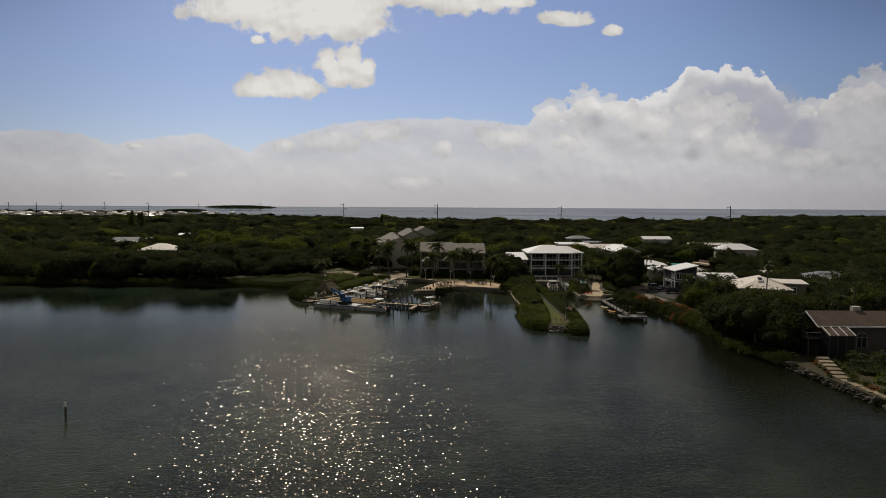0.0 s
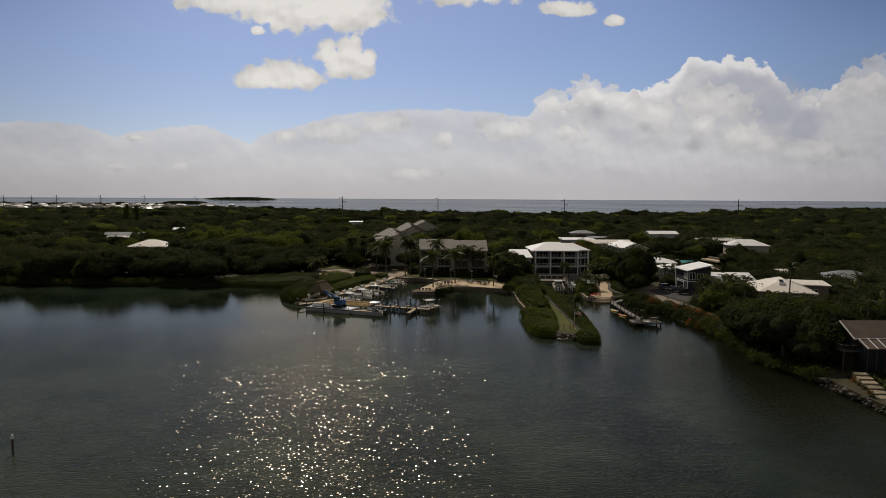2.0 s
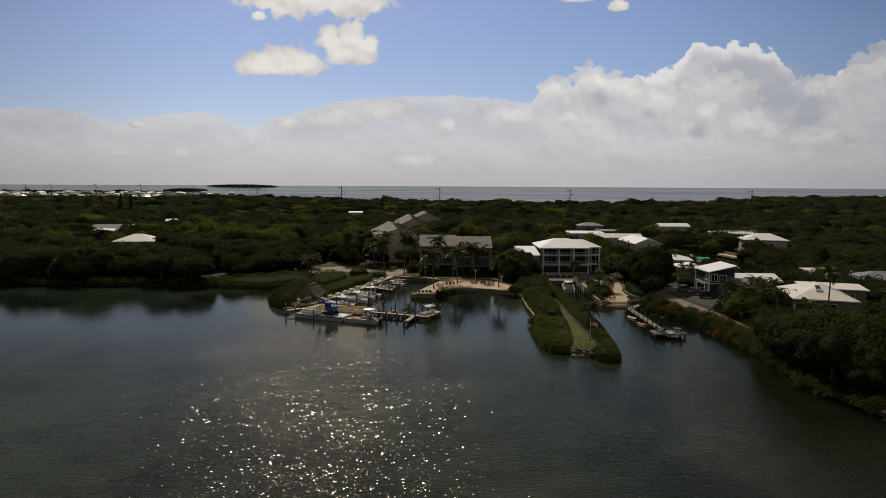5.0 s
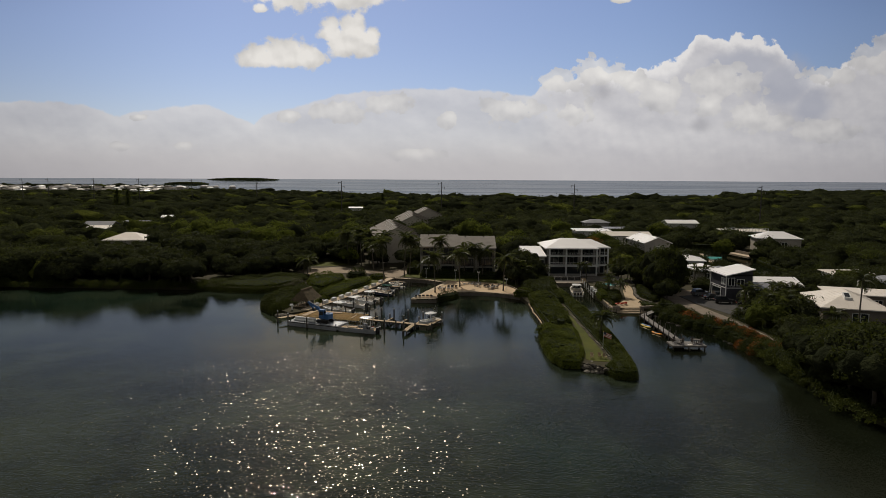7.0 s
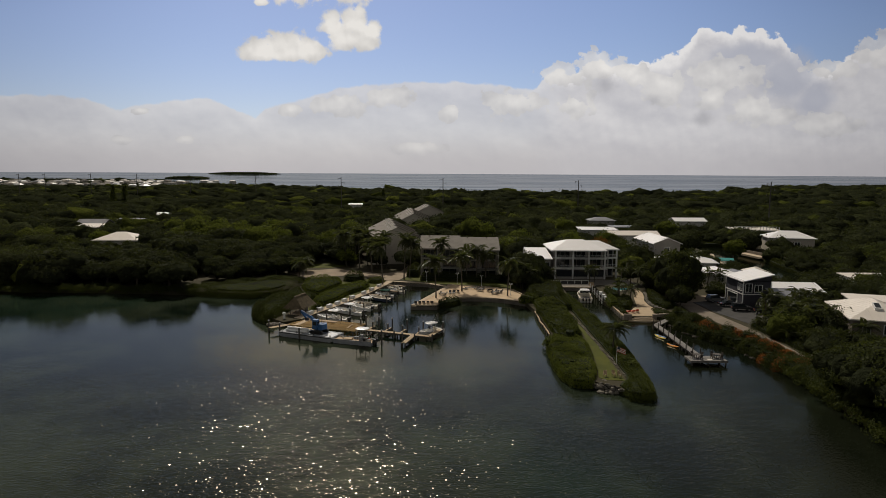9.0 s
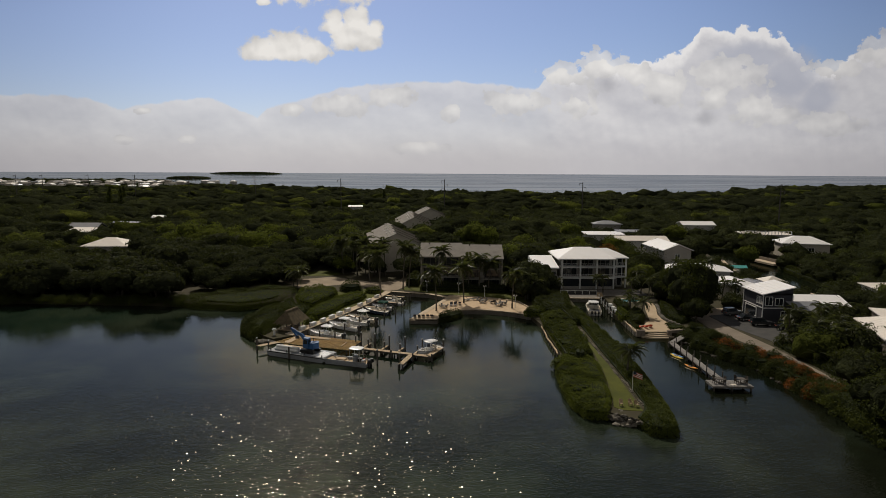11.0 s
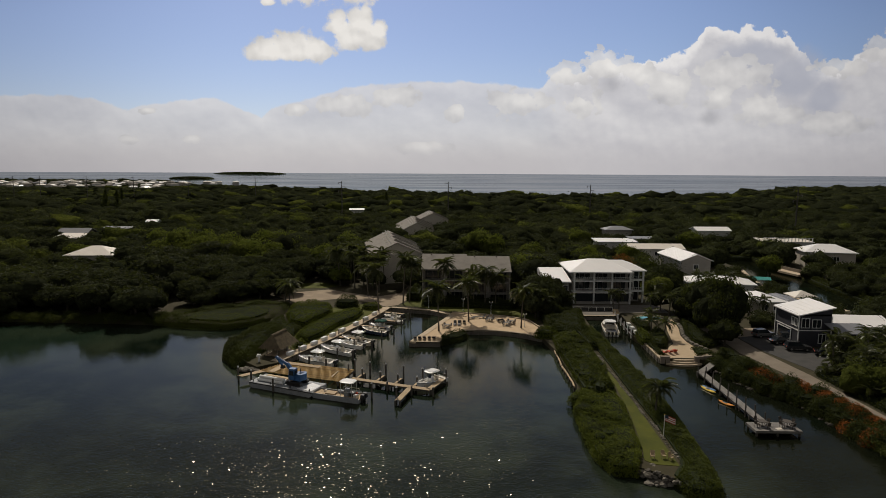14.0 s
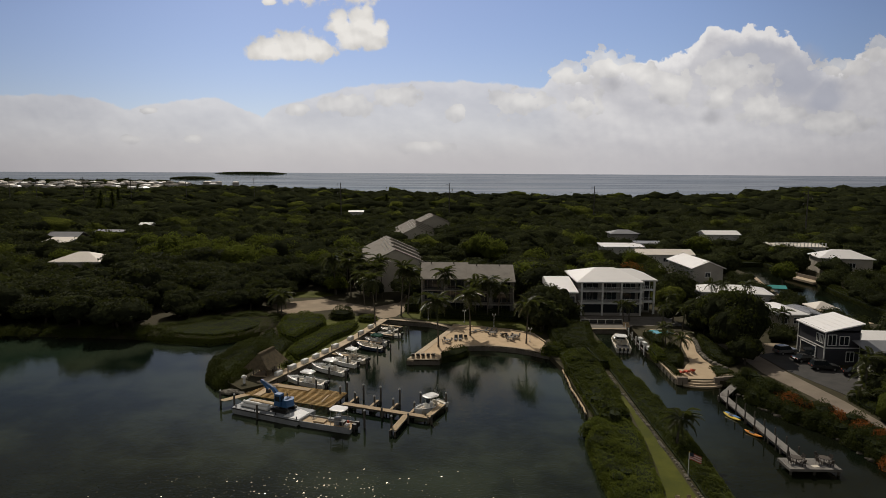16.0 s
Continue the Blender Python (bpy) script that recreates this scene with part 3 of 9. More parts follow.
SHORE = [(-1900, 240), (-150, 222), (-110, 219), (-78, 217.5), (-62, 216), (-51, 214), (-46, 217.5), (-42.6, 221), (-41.2, 213), (-42.4, 204), (-42.8, 198.5), (-41, 192), (-38, 187.8), (-34.5, 184.5),
         (-31.2, 187.2), (-24.9, 201.9), (-19.4, 217.0), (-15.0, 232.6), (-4.6, 229.6), (0.4, 225.2), (-8.0, 201.2), (-1.6, 201.2),
         (0.8, 208.5), (3.5, 210.4), (7, 211.0), (11, 210.6), (14, 209.6), (17, 208.0), (20.4, 205.4), (21.7, 196),
         (21.8, 177), (20.4, 168), (20.0, 159), (20.0, 152), (21.0, 149.4), (24, 148.4), (26.5, 146.6), (28.2, 144.6), (30.4, 144.2), (31.2, 147), (32.2, 152), (32.6, 160),
         (33.0, 170), (33.0, 180), (32.6, 196), (33.0, 214), (33.4, 225.4), (41.6, 225.4), (40.4, 207.5), (41.0, 203.4), (40.7, 191.6),
         (41.6, 191.0), (43.6, 191.6), (47.6, 191.6), (49.6, 190.6), (50.6, 186), (51.6, 180), (54.4, 175), (56.8, 170), (57.2, 162), (57.0, 156), (57.8, 151), (57, 144), (56.4, 136), (57.2, 126), (59.2, 118), (59.2, 109), (60.0, 99),
         (62, 92), (72, 78), (150, 30), (420, -60), (1900, -100), (2600, 500), (2400, 1500), (1200, 1450), (683, 1300), (500, 1090), (350, 900),
         (236, 845), (150, 850), (0, 912), (-136, 990), (-450, 1250), (-800, 1740), (-1000, 1790), (-1900, 1850)]
CANAL = [(104, 233), (98.6, 252), (101.3, 277), (108, 298), (109, 318), (112, 330), (126, 330), (125.6, 312), (124, 292), (118.6, 270), (115, 240), (110, 231)]


def land():
    """The ground, cut by the canal, with its banks down to below the water."""
    top = 1.0
    loops = [[Vector((x, y, 0)) for x, y in SHORE], [Vector((x, y, 0)) for x, y in CANAL]]
    tris = tessellate(loops)
    pts = SHORE + CANAL
    n = len(pts)
    s = Shape()
    s.v = [(x, y, top) for x, y in pts] + [(x, y, -0.8) for x, y in pts]
    s.f = list(tris)
    for a, k in ((0, len(SHORE)), (len(SHORE), len(CANAL))):
        for i in range(k):
            p, q = a + i, a + (i + 1) % k
            s.f.append((p, q, q + n, p + n))
    return setting("ground", s, SOIL, "dark leaf-littered soil under the trees", "ground")


land()


# ---- paved and grassed ground ----
def lay(name, poly, mat, z, label, category="ground"):
    return setting(name, Shape().slab(poly, 0.6, z), mat, label, category)


lay("driveway", [(-50, 247), (-45, 242), (-41, 237.5), (-31, 243), (-21, 239), (-16.2, 233.6), (-13.4, 236), (-11, 244), (-8.4, 256), (-8.2, 266), (-12, 266), (-14, 252), (-20, 246.5), (-28, 251), (-36, 256), (-44, 252)],
    GRAVEL, 1.03, "pale sandy gravel drive behind the marina", "driveway")
lay("lawn", [(-47, 257), (-38, 258), (-33, 262.5), (-40, 267), (-47, 265)], GRASS, 1.05, "small sunlit lawn beside the drive", "lawn")
lay("lawn_2", [(-30.6, 191.5), (-26.0, 202.3), (-20.5, 217.2), (-16.4, 231.5), (-19.6, 236.6), (-27, 236), (-37, 222), (-33.4, 201)], GRASS, 1.04, "lawn strip between hedges and seawall", "lawn")
lay("lawn_3", [(-12.6, 236), (-4.8, 231.6), (0.8, 228.3), (15, 225.6), (21, 220), (24, 228), (17.5, 237.5), (-7, 239.6), (-7.6, 258), (-10.2, 244)], GRASS, 1.04, "clipped lawn in front of the apartments", "lawn")
lay("patio", [(0.2, 225.0), (-7.8, 201.4), (-1.8, 201.4), (0.7, 208.7), (3.5, 210.6), (7, 211.2), (11, 210.8), (14, 209.8), (17, 208.2), (20.3, 205.8), (20.6, 214), (19, 220.4), (14, 223.6), (7, 226.2), (1, 227.6)],
    PAVER, 1.06, "tan sand-coloured patio with sun loungers", "patio")
lay("beach", [(41.3, 197.0), (41.0, 191.9), (43.6, 191.9), (47.4, 191.9), (48.8, 194.0), (51.8, 194.0), (51.6, 197), (50.4, 199.3), (50.2, 203), (50.8, 208), (52.4, 213), (53.6, 218), (54.2, 223), (52.4, 223), (51.2, 217.7), (49.4, 212), (48.0, 206), (47.0, 201.6), (45.4, 199.5), (44.2, 197.2)], SAND, 1.08, "pale sand cove and curving sand path", "beach")
lay("road", [(57.6, 214), (58.2, 203), (57.8, 195.4), (59.9, 184), (61.0, 172), (61.4, 160), (62.6, 148), (65.6, 148), (64.6, 160), (64.3, 172), (64.1, 182), (62.6, 196), (62.4, 206), (61.6, 215)], ROAD, 1.06, "narrow sandy lane along the shore", "road")
lay("parking", [(63.2, 196.5), (66.2, 184.6), (72.5, 189.5), (76.5, 194), (71.5, 199.5), (71.5, 210), (62.6, 207)], ASPHALT, 1.05, "dark asphalt parking court", "parking")
lay("driveway_2", [(61.8, 206.5), (71.5, 209.8), (71.5, 215), (61.2, 214.8)], GRAVEL, 1.055, "pale concrete drive", "driveway")
lay("lawn_4", [(24.7, 150.4), (25.6, 149.4), (28.5, 149.0), (28.8, 160), (29.0, 168), (29.0, 178), (28.9, 191), (28.2, 191), (28.2, 177), (27.3, 166.5), (26.4, 159.6), (25.4, 153.5)], GRASS, 1.05, "narrow mown grass walk along the jetty", "lawn")
lay("terrace", [(33.4, 225.8), (41.8, 225.8), (44, 229), (56, 229), (56, 238), (26, 238), (26, 232)], GREYPAVER, 1.07, "grey pool terrace before the white house", "terrace")


def seawall(line, width, name, mat, label, z=1.12, down=-0.8, side=1):
    """A capped wall of cast lengths along a line."""
    s = Shape()
    for a, b in zip(line, line[1:]):
        l = math.hypot(b[0] - a[0], b[1] - a[1])
        dx, dy = (b[0] - a[0]) / l, (b[1] - a[1]) / l
        o = 0.06 * side
        s.add([(a[0] + dy * o, a[1] - dx * o, z0) for z0 in (down, 0.8)] + [(b[0] + dy * o, b[1] - dx * o, z0) for z0 in (down, 0.8)], [(0, 2, 3, 1)])
        for i in range(int(l / 1.8)):
            f = (i + 0.5) / int(l / 1.8)
            s.box(a[0] + (b[0] - a[0]) * f + dy * o * 2, a[1] + (b[1] - a[1]) * f - dx * o * 2, down, 0.22, 0.22, 1.55)
    ob = setting(name, s, DARKWALL, label, "seawall")
    for a, b in zip(line, line[1:]):
        l = math.hypot(b[0] - a[0], b[1] - a[1])
        n = max(1, round(l / 2.6))
        dx, dy = (b[0] - a[0]) / l, (b[1] - a[1]) / l
        nx, ny = -dy * side, dx * side
        for i in range(n):
            p0, p1 = l * i / n + 0.012, l * (i + 1) / n - 0.012
            q = [(a[0] + dx * p0, a[1] + dy * p0), (a[0] + dx * p1, a[1] + dy * p1)]
            q += [(q[1][0] + nx * width, q[1][1] + ny * width), (q[0][0] + nx * width, q[0][1] + ny * width)]
            if side < 0:
                q = q[::-1]
            part("slab", Shape().slab(q, 0.78, z), mat, ob)
    return ob


seawall([(-31.2, 187.2), (-24.9, 201.9), (-19.4, 217.0), (-15.0, 232.6)], 2.0, "seawall_1", CONCRETE, "tan concrete seawall walk beside the moored boats")
seawall([(-15.0, 232.6), (-4.6, 229.6), (0.4, 225.2)], 1.0, "seawall_2", CONCRETE, "tan concrete seawall cap at the head of the basin")
seawall([(0.4, 225.2), (-8.0, 201.2)], 1.3, "seawall_3", CONCRETE, "tan concrete seawall edge of the patio")
seawall([(-8.0, 201.2), (-1.6, 201.2)], 0.5, "seawall_4", CONCRETE, "low seawall edge of the patio")
seawall([(0.8, 208.5), (3.5, 210.4), (7, 211.0), (11, 210.6), (14, 209.6), (17, 208.0), (20.4, 205.4)], 0.5, "seawall_5", CONCRETE, "curved pale seawall cap round the patio")
seawall([(33.4, 225.4), (41.6, 225.4)], 0.5, "seawall_6", CONCRETE, "pale seawall at the head of the boat slip")
seawall([(41.0, 203.4), (40.7, 191.6)], 0.7, "seawall_7", CONCRETE, "pale seawall beside the cove")
# low white kerb along the back of the patio
kerb = Shape()
for a, b in zip([(1, 227.8), (7, 226.4), (14, 223.9), (19.2, 220.6)], [(7, 226.4), (14, 223.9), (19.2, 220.6), (20.9, 214)]):
    kerb.beam((*a, 1.14), (*b, 1.14), 0.3, 0.25)
setting("trim", kerb, CONCRETE, "low pale kerb behind the patio", "kerb")


# ---- plants ----
def quads_mesh(name, v, f, material):
    """A mesh from arrays of vertices and four-cornered faces."""
    me = bpy.data.meshes.new(name)
    me.vertices.add(len(v))
    me.vertices.foreach_set("co", np.asarray(v, dtype=np.float32).ravel())
    me.loops.add(len(f) * 4)
    me.loops.foreach_set("vertex_index", np.asarray(f, dtype=np.int32).ravel())
    me.polygons.add(len(f))
    me.polygons.foreach_set("loop_start", np.arange(len(f), dtype=np.int32) * 4)
    me.materials.append(material)
    me.update(calc_edges=True)
    me.validate()
    return me


def leaves(rng, places, out, size, tilt=0.7, slim=0.55):
    """Leaf blades as pointed quads at places, facing about the ways out."""
    n = len(places)
    nrm = out + rng.normal(0, tilt, (n, 3))
    nrm /= np.linalg.norm(nrm, axis=1, keepdims=True) + 1e-9
    a = np.cross(nrm, rng.normal(0, 1, (n, 3)))
    a /= np.linalg.norm(a, axis=1, keepdims=True) + 1e-9
    b = np.cross(nrm, a)
    l = (size * rng.uniform(0.6, 1.35, n))[:, None]
    v = np.stack([places - a * l * 0.5, places + b * l * slim * 0.5 - a * l * 0.05, places + a * l * 0.5, places - b * l * slim * 0.5 + a * l * 0.08], axis=1)
    return v.reshape(-1, 3), np.arange(4 * n).reshape(n, 4)


def crown_points(rng, radius, height, base, count, clumps, spread=0.42):
    """Points on the outsides of many clumps that make up a crown, and the ways out."""
    th = rng.uniform(0, 2 * np.pi, clumps)
    up = rng.uniform(-0.25, 1.0, clumps)
    ring = np.sqrt(np.clip(1 - up ** 2, 0.05, 1)) * rng.uniform(0.35, 0.78, clumps)
    c = np.stack([np.cos(th) * ring * radius, np.sin(th) * ring * radius, base + height * (0.45 + 0.40 * up * rng.uniform(0.75, 1.1, clumps))], axis=1)
    r = radius * spread * rng.uniform(0.65, 1.25, clumps)
    k = rng.integers(0, clumps, count)
    d = rng.normal(0, 1, (count, 3))
    d[:, 2] = np.abs(d[:, 2]) * 0.9 - 0.25
    d /= np.linalg.norm(d, axis=1, keepdims=True)
    p = c[k] + d * (r[k] * rng.uniform(0.72, 1.06, count))[:, None] * np.array([1, 1, 0.72])
    return p, d


def tree_kind(seed, radius, height, count, leaf, material, clumps=16):
    """One tree: tapered trunk with limbs, and a crown of leaf clumps."""
    rng = np.random.default_rng(seed)
    ob = thing("hardwood_tree", (0, 0, 0), "dark green broad-crowned hardwood tree of the waterside woods", "tree", "trees of the woods")
    s = Shape()
    lean = rng.uniform(-0.4, 0.4, 2)
    top = (lean[0], lean[1], height * 0.45)
    s.tube([(0, 0, -0.3), (lean[0] * 0.4, lean[1] * 0.4, height * 0.2), top], [0.26, 0.2, 0.15], 7)
    for k in range(5):
        a = 2 * math.pi * (k + rng.uniform(-0.3, 0.3)) / 5
        r = radius * rng.uniform(0.45, 0.7)
        e = (lean[0] + r * math.cos(a), lean[1] + r * math.sin(a), height * rng.uniform(0.62, 0.85))
        m = along(top, e, 0.5)
        s.tube([(lean[0] * 0.7, lean[1] * 0.7, height * 0.33), (m[0], m[1], m[2] - 0.3), e], [0.12, 0.08, 0.03], 5)
    part("trunk", s, BARK, ob)
    core = Shape()
    for k in range(7):
        a = k * 2.4 + seed
        q = radius * (0.0 if k == 0 else 0.52)
        core.lump(q * math.cos(a), q * math.sin(a), height * (0.62 if k == 0 else 0.48 + 0.05 * (k % 3)), radius * 0.5, radius * 0.5, height * 0.25, seed + k, 0.5)
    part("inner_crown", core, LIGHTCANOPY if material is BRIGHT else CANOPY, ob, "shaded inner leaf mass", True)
    p, d = crown_points(rng, radius * 1.15, height * 0.9, height * 0.08, count, clumps)
    v, f = leaves(rng, p, d, leaf, 0.42)
    c = new("crown", quads_mesh("crown", v, f, material))
    c.parent = ob
    return ob


def inside(poly, x, y):
    """Which of the points lie in an outline."""
    hit = np.zeros(len(x), dtype=bool)
    px, py = np.array(poly).T
    j = len(poly) - 1
    for i in range(len(poly)):
        cross = (py[i] > y) != (py[j] > y)
        with np.errstate(divide="ignore", invalid="ignore"):
            hit ^= cross & (x < (px[j] - px[i]) * (y - py[i]) / (py[j] - py[i]) + px[i])
        j = i
    return hit


def rect(x0, x1, y0, y1):
    return [(x0, y0), (x1, y0), (x1, y1), (x0, y1)]


# where houses, drives, gardens and docks leave no room for the woods
CLEAR = [rect(-50, 0, 184, 246), [(-48, 240), (-30, 240), (-30, 262), (-46, 266)], rect(-30, 58, 184, 256), [(-30, 262), (-6, 258), (-8, 304), (-34, 306)], [(-26, 352), (-4, 356), (-4, 394), (-26, 394)], rect(-20, 2, 416, 440),
         rect(15, 58, 140, 214), rect(29, 58, 214, 252), [(52, 186), (56, 180), (62, 166), (63, 150), (67, 148), (66, 172), (74, 186), (86, 191), (92, 200), (92, 212), (62, 216), (56, 206)],
         rect(75, 91, 224, 239), rect(70, 91, 250, 264), rect(91, 100, 236, 245), rect(73.5, 86.5, 271, 295), rect(68.5, 92, 308, 320), rect(135, 158, 303, 319), rect(60, 80, 329, 340), rect(137, 160, 340, 353), rect(121, 141, 376, 388),
         rect(-135, -112, 282, 297), rect(-175, -162, 415, 426), rect(-190, -166, 391, 400), rect(-77, -58, 505, 518), rect(76, 92, 375, 387), rect(76, 92, 336, 344), rect(-184, -170, 351, 374), rect(75, 92, 161, 182), rect(88, 105, 180, 193), rect(116, 134, 200, 212), rect(114, 130, 224, 234), rect(56, 92, 84, 132),
         [(-66, 210), (-38, 210), (-38, 240), (-50, 240), (-59, 231), (-68, 221)], rect(56, 64, 158, 186), rect(98, 127, 300, 331)]
# lower growth that leaves roofs in view
LOW = [(rect(-150, -105, 255, 268), 6.6), (rect(-150, -105, 268, 283), 8.0), (rect(58, 80, 214, 250), 3.4), (rect(80, 100, 212, 252), 3.4), (rect(100, 135, 205, 252), 6.2), (rect(86, 105, 244, 300), 3.2), (rect(58, 95, 262, 275), 4.4), (rect(60, 95, 294, 310), 6.4), (rect(-200, -150, 325, 352), 5.6),
       (rect(62, 80, 130, 170), 5.4), (rect(80, 100, 140, 205), 5.0), (rect(100, 128, 140, 205), 7.8), (rect(118, 190, 250, 304), 8.0), (rect(60, 100, 128, 160), 5.0), (rect(-30, 5, 322, 356), 9.4), (rect(-30, 8, 396, 418), 9.4), (rect(100, 118, 225, 300), 3.0), (rect(118, 140, 225, 300), 5.5), (rect(95, 135, 331, 360), 5.0), (rect(-1250, -450, 1020, 1640), 4.2)]


def spots(rng, x0, x1, y0, y1, gap):
    """Scattered places for trees on the land, out of the cleared ground."""
    nx, ny = int((x1 - x0) / gap), int((y1 - y0) / gap)
    gx, gy = np.meshgrid(np.arange(nx), np.arange(ny))
    x = x0 + (gx.ravel() + rng.uniform(0, 1, nx * ny)) * gap
    y = y0 + (gy.ravel() + rng.uniform(0, 1, nx * ny)) * gap
    keep = inside(SHORE, x, y) & ~inside(CANAL, x, y) & (np.abs(x) < 0.75 * (y - 17) + 10)
    for poly in CLEAR:
        keep &= ~inside(poly, x, y)
    return x[keep], y[keep]


def canopy_height(rng, x, y):
    h = np.array([6.6 + 2.6 * noise.noise((a * 0.02, b * 0.02, 0.3)) + 2.2 * noise.noise((a * 0.09, b * 0.09, 4.0)) for a, b in zip(x, y)])
    h = h + rng.uniform(-1.2, 2.0, len(x))
    # here and there a tree stands well over its neighbours, or stays below them
    h = h * rng.choice([0.85, 0.95, 1.0, 1.05, 1.22], len(x))
    for poly, top in LOW:
        h = np.where(inside(poly, x, y), np.minimum(h, top * rng.uniform(0.8, 1.05, len(x))), h)
    return h


def dome_base():
    bm = bmesh.new()
    bmesh.ops.create_icosphere(bm, subdivisions=2, radius=1)
    v = np.array([p.co[:] for p in bm.verts])
    f = np.array([[p.index for p in q.verts] for q in bm.faces])
    bm.free()
    return v, f


DOME_V, DOME_F = dome_base()


def dome_mesh(name, rng, x, y, h, r, base, material):
    """Rounded uneven leaf masses, one for each crown."""
    n = len(x)
    lump = 1 + 0.24 * np.sin(DOME_V[None, :, 0] * 3.3 + rng.uniform(0, 6.3, (n, 1))) * np.sin(DOME_V[None, :, 1] * 3.7 + rng.uniform(0, 6.3, (n, 1))) + 0.20 * np.sin(DOME_V[None, :, 2] * 4.2 + DOME_V[None, :, 0] * 5.1 + rng.uniform(0, 6.3, (n, 1)))
    v = DOME_V[None] * lump[..., None]
    v = np.stack([x[:, None] + v[..., 0] * r[:, None] * 0.9, y[:, None] + v[..., 1] * r[:, None] * 0.9, base + h[:, None] * 0.42 + v[..., 2] * h[:, None] * 0.44], axis=2).reshape(-1, 3)
    f = (DOME_F[None] + (np.arange(n) * len(DOME_V))[:, None, None]).reshape(-1, 3)
    me = bpy.data.meshes.new(name)
    me.vertices.add(len(v))
    me.vertices.foreach_set("co", v.astype(np.float32).ravel())
    me.loops.add(len(f) * 3)
    me.loops.foreach_set("vertex_index", f.astype(np.int32).ravel())
    me.polygons.add(len(f))
    me.polygons.foreach_set("loop_start", np.arange(len(f), dtype=np.int32) * 3)
    me.polygons.foreach_set("use_smooth", np.ones(len(f), dtype=bool))
    me.materials.append(material)
    me.update(calc_edges=True)
    return me


def woods(name, rng, x, y, h, count, leaf, material, label, drop=0.0, wide=1.0, domes=0.0):
    """Far or uncountable growth: crowns of leaf clumps in one mesh."""
    rad = np.maximum(h * rng.uniform(0.62, 0.88, len(h)), 3.3 if drop == 0 else 2.0) * wide
    pale = rng.uniform(0, 1, len(x)) < (0.11 if domes else 0.0)
    ob = None
    for pick, mat, mass in ((~pale, material, CANOPY), (pale, LIGHTLEAF, LIGHTCANOPY)):
        if not pick.any():
            continue
        vs, fs, k = [], [], 0
        for a, b, t, r in zip(x[pick], y[pick], h[pick], rad[pick]):
            p, d = crown_points(rng, r, t * 0.95, t * 0.02 + 1.0 - drop, count, 10, 0.44)
            v, f = leaves(rng, p + np.array([a, b, 0]), d, leaf * (0.8 + 0.06 * t), 0.38)
            vs.append(v)
            fs.append(f + k)
            k += len(v)
        part_name = name if ob is None else "pale_crowns"
        c = new(part_name, quads_mesh(part_name, np.concatenate(vs), np.concatenate(fs), mat))
        if ob is None:
            ob = c
        else:
            c.parent = ob
        if domes:
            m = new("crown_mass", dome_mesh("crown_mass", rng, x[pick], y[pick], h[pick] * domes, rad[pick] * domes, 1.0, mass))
            m.parent = ob
    return tagged(ob, label, "woods", "", "stuff")


rng = np.random.default_rng(7)
# single trees of the near woods
kinds = [tree_kind(11 + i, 3.3 + 0.35 * (i % 3), 6.6 + 0.5 * (i % 4), 1700, 0.44, BRIGHT if i == 5 else LEAF) for i in range(6)]
nx_, ny_ = spots(rng, -112, 60, 216, 300, 6.4)
nh_ = canopy_height(rng, nx_, ny_)
order = np.argsort(np.hypot(nx_ * 0.6, ny_ - 200))[:250]
used = 0
for i in order:
    x, y, h = nx_[i], ny_[i], nh_[i]
    k = kinds[5] if rng.uniform() < 0.07 and y > 245 else kinds[int(rng.integers(0, 5))]
    s = float(h) / 7.4
    t = copy_thing(k, Matrix.Translation((x, y, 1.0)) @ Matrix.Rotation(rng.uniform(0, 6.28), 4, "Z") @ Matrix.Diagonal((s * rng.uniform(1.1, 1.4), s * rng.uniform(1.1, 1.4), s, 1)))
for k in kinds:
    for o in (*k.children, k):
        bpy.data.objects.remove(o)
rest = np.setdiff1d(np.arange(len(nx_)), order)
x1, y1 = spots(rng, -230, -112, 217, 300, 6.2)
x2, y2 = spots(rng, 57, 200, 90, 300, 6.2)
xa, ya = np.concatenate([nx_[rest], x1, x2]), np.concatenate([ny_[rest], y1, y2])
woods("near_woods", rng, xa, ya, canopy_height(rng, xa, ya), 480, 0.44, LEAF, "dense dark green subtropical woods round the houses", domes=0.84)
xb, yb = spots(rng, -430, 430, 300, 520, 8.2)
woods("middle_woods", rng, xb, yb, canopy_height(rng, xb, yb) + rng.uniform(-1.6, 2.4, len(xb)), 170, 0.6, LEAF, "continuous dark green woodland canopy", wide=1.05, domes=0.93)
xc, yc = spots(rng, -1500, 1300, 520, 1780, 13.5)
woods("far_woods", rng, xc, yc, canopy_height(rng, xc, yc) + rng.uniform(-1.5, 3.2, len(xc)), 26, 1.2, LEAF, "distant flat woodland reaching the coast", wide=1.5, domes=1.0)


def fringe(line, gap, top, deep):
    """Mangroves standing in the water's edge along a line."""
    xs, ys = [], []
    for (ax, ay), (bx, by) in zip(line, line[1:]):
        n = max(1, int(math.hypot(bx - ax, by - ay) / gap))
        for i in range(n):
            for row in range(deep):
                f = (i + rng.uniform(0, 1)) / n
                nx, ny = -(by - ay), bx - ax
                l = math.hypot(nx, ny)
                o = row * gap * 0.9 + rng.uniform(-0.8, 0.8)
                xs.append(ax + (bx - ax) * f + nx / l * o)
                ys.append(ay + (by - ay) * f + ny / l * o)
    return np.array(xs), np.array(ys), top * rng.uniform(0.75, 1.15, len(xs))


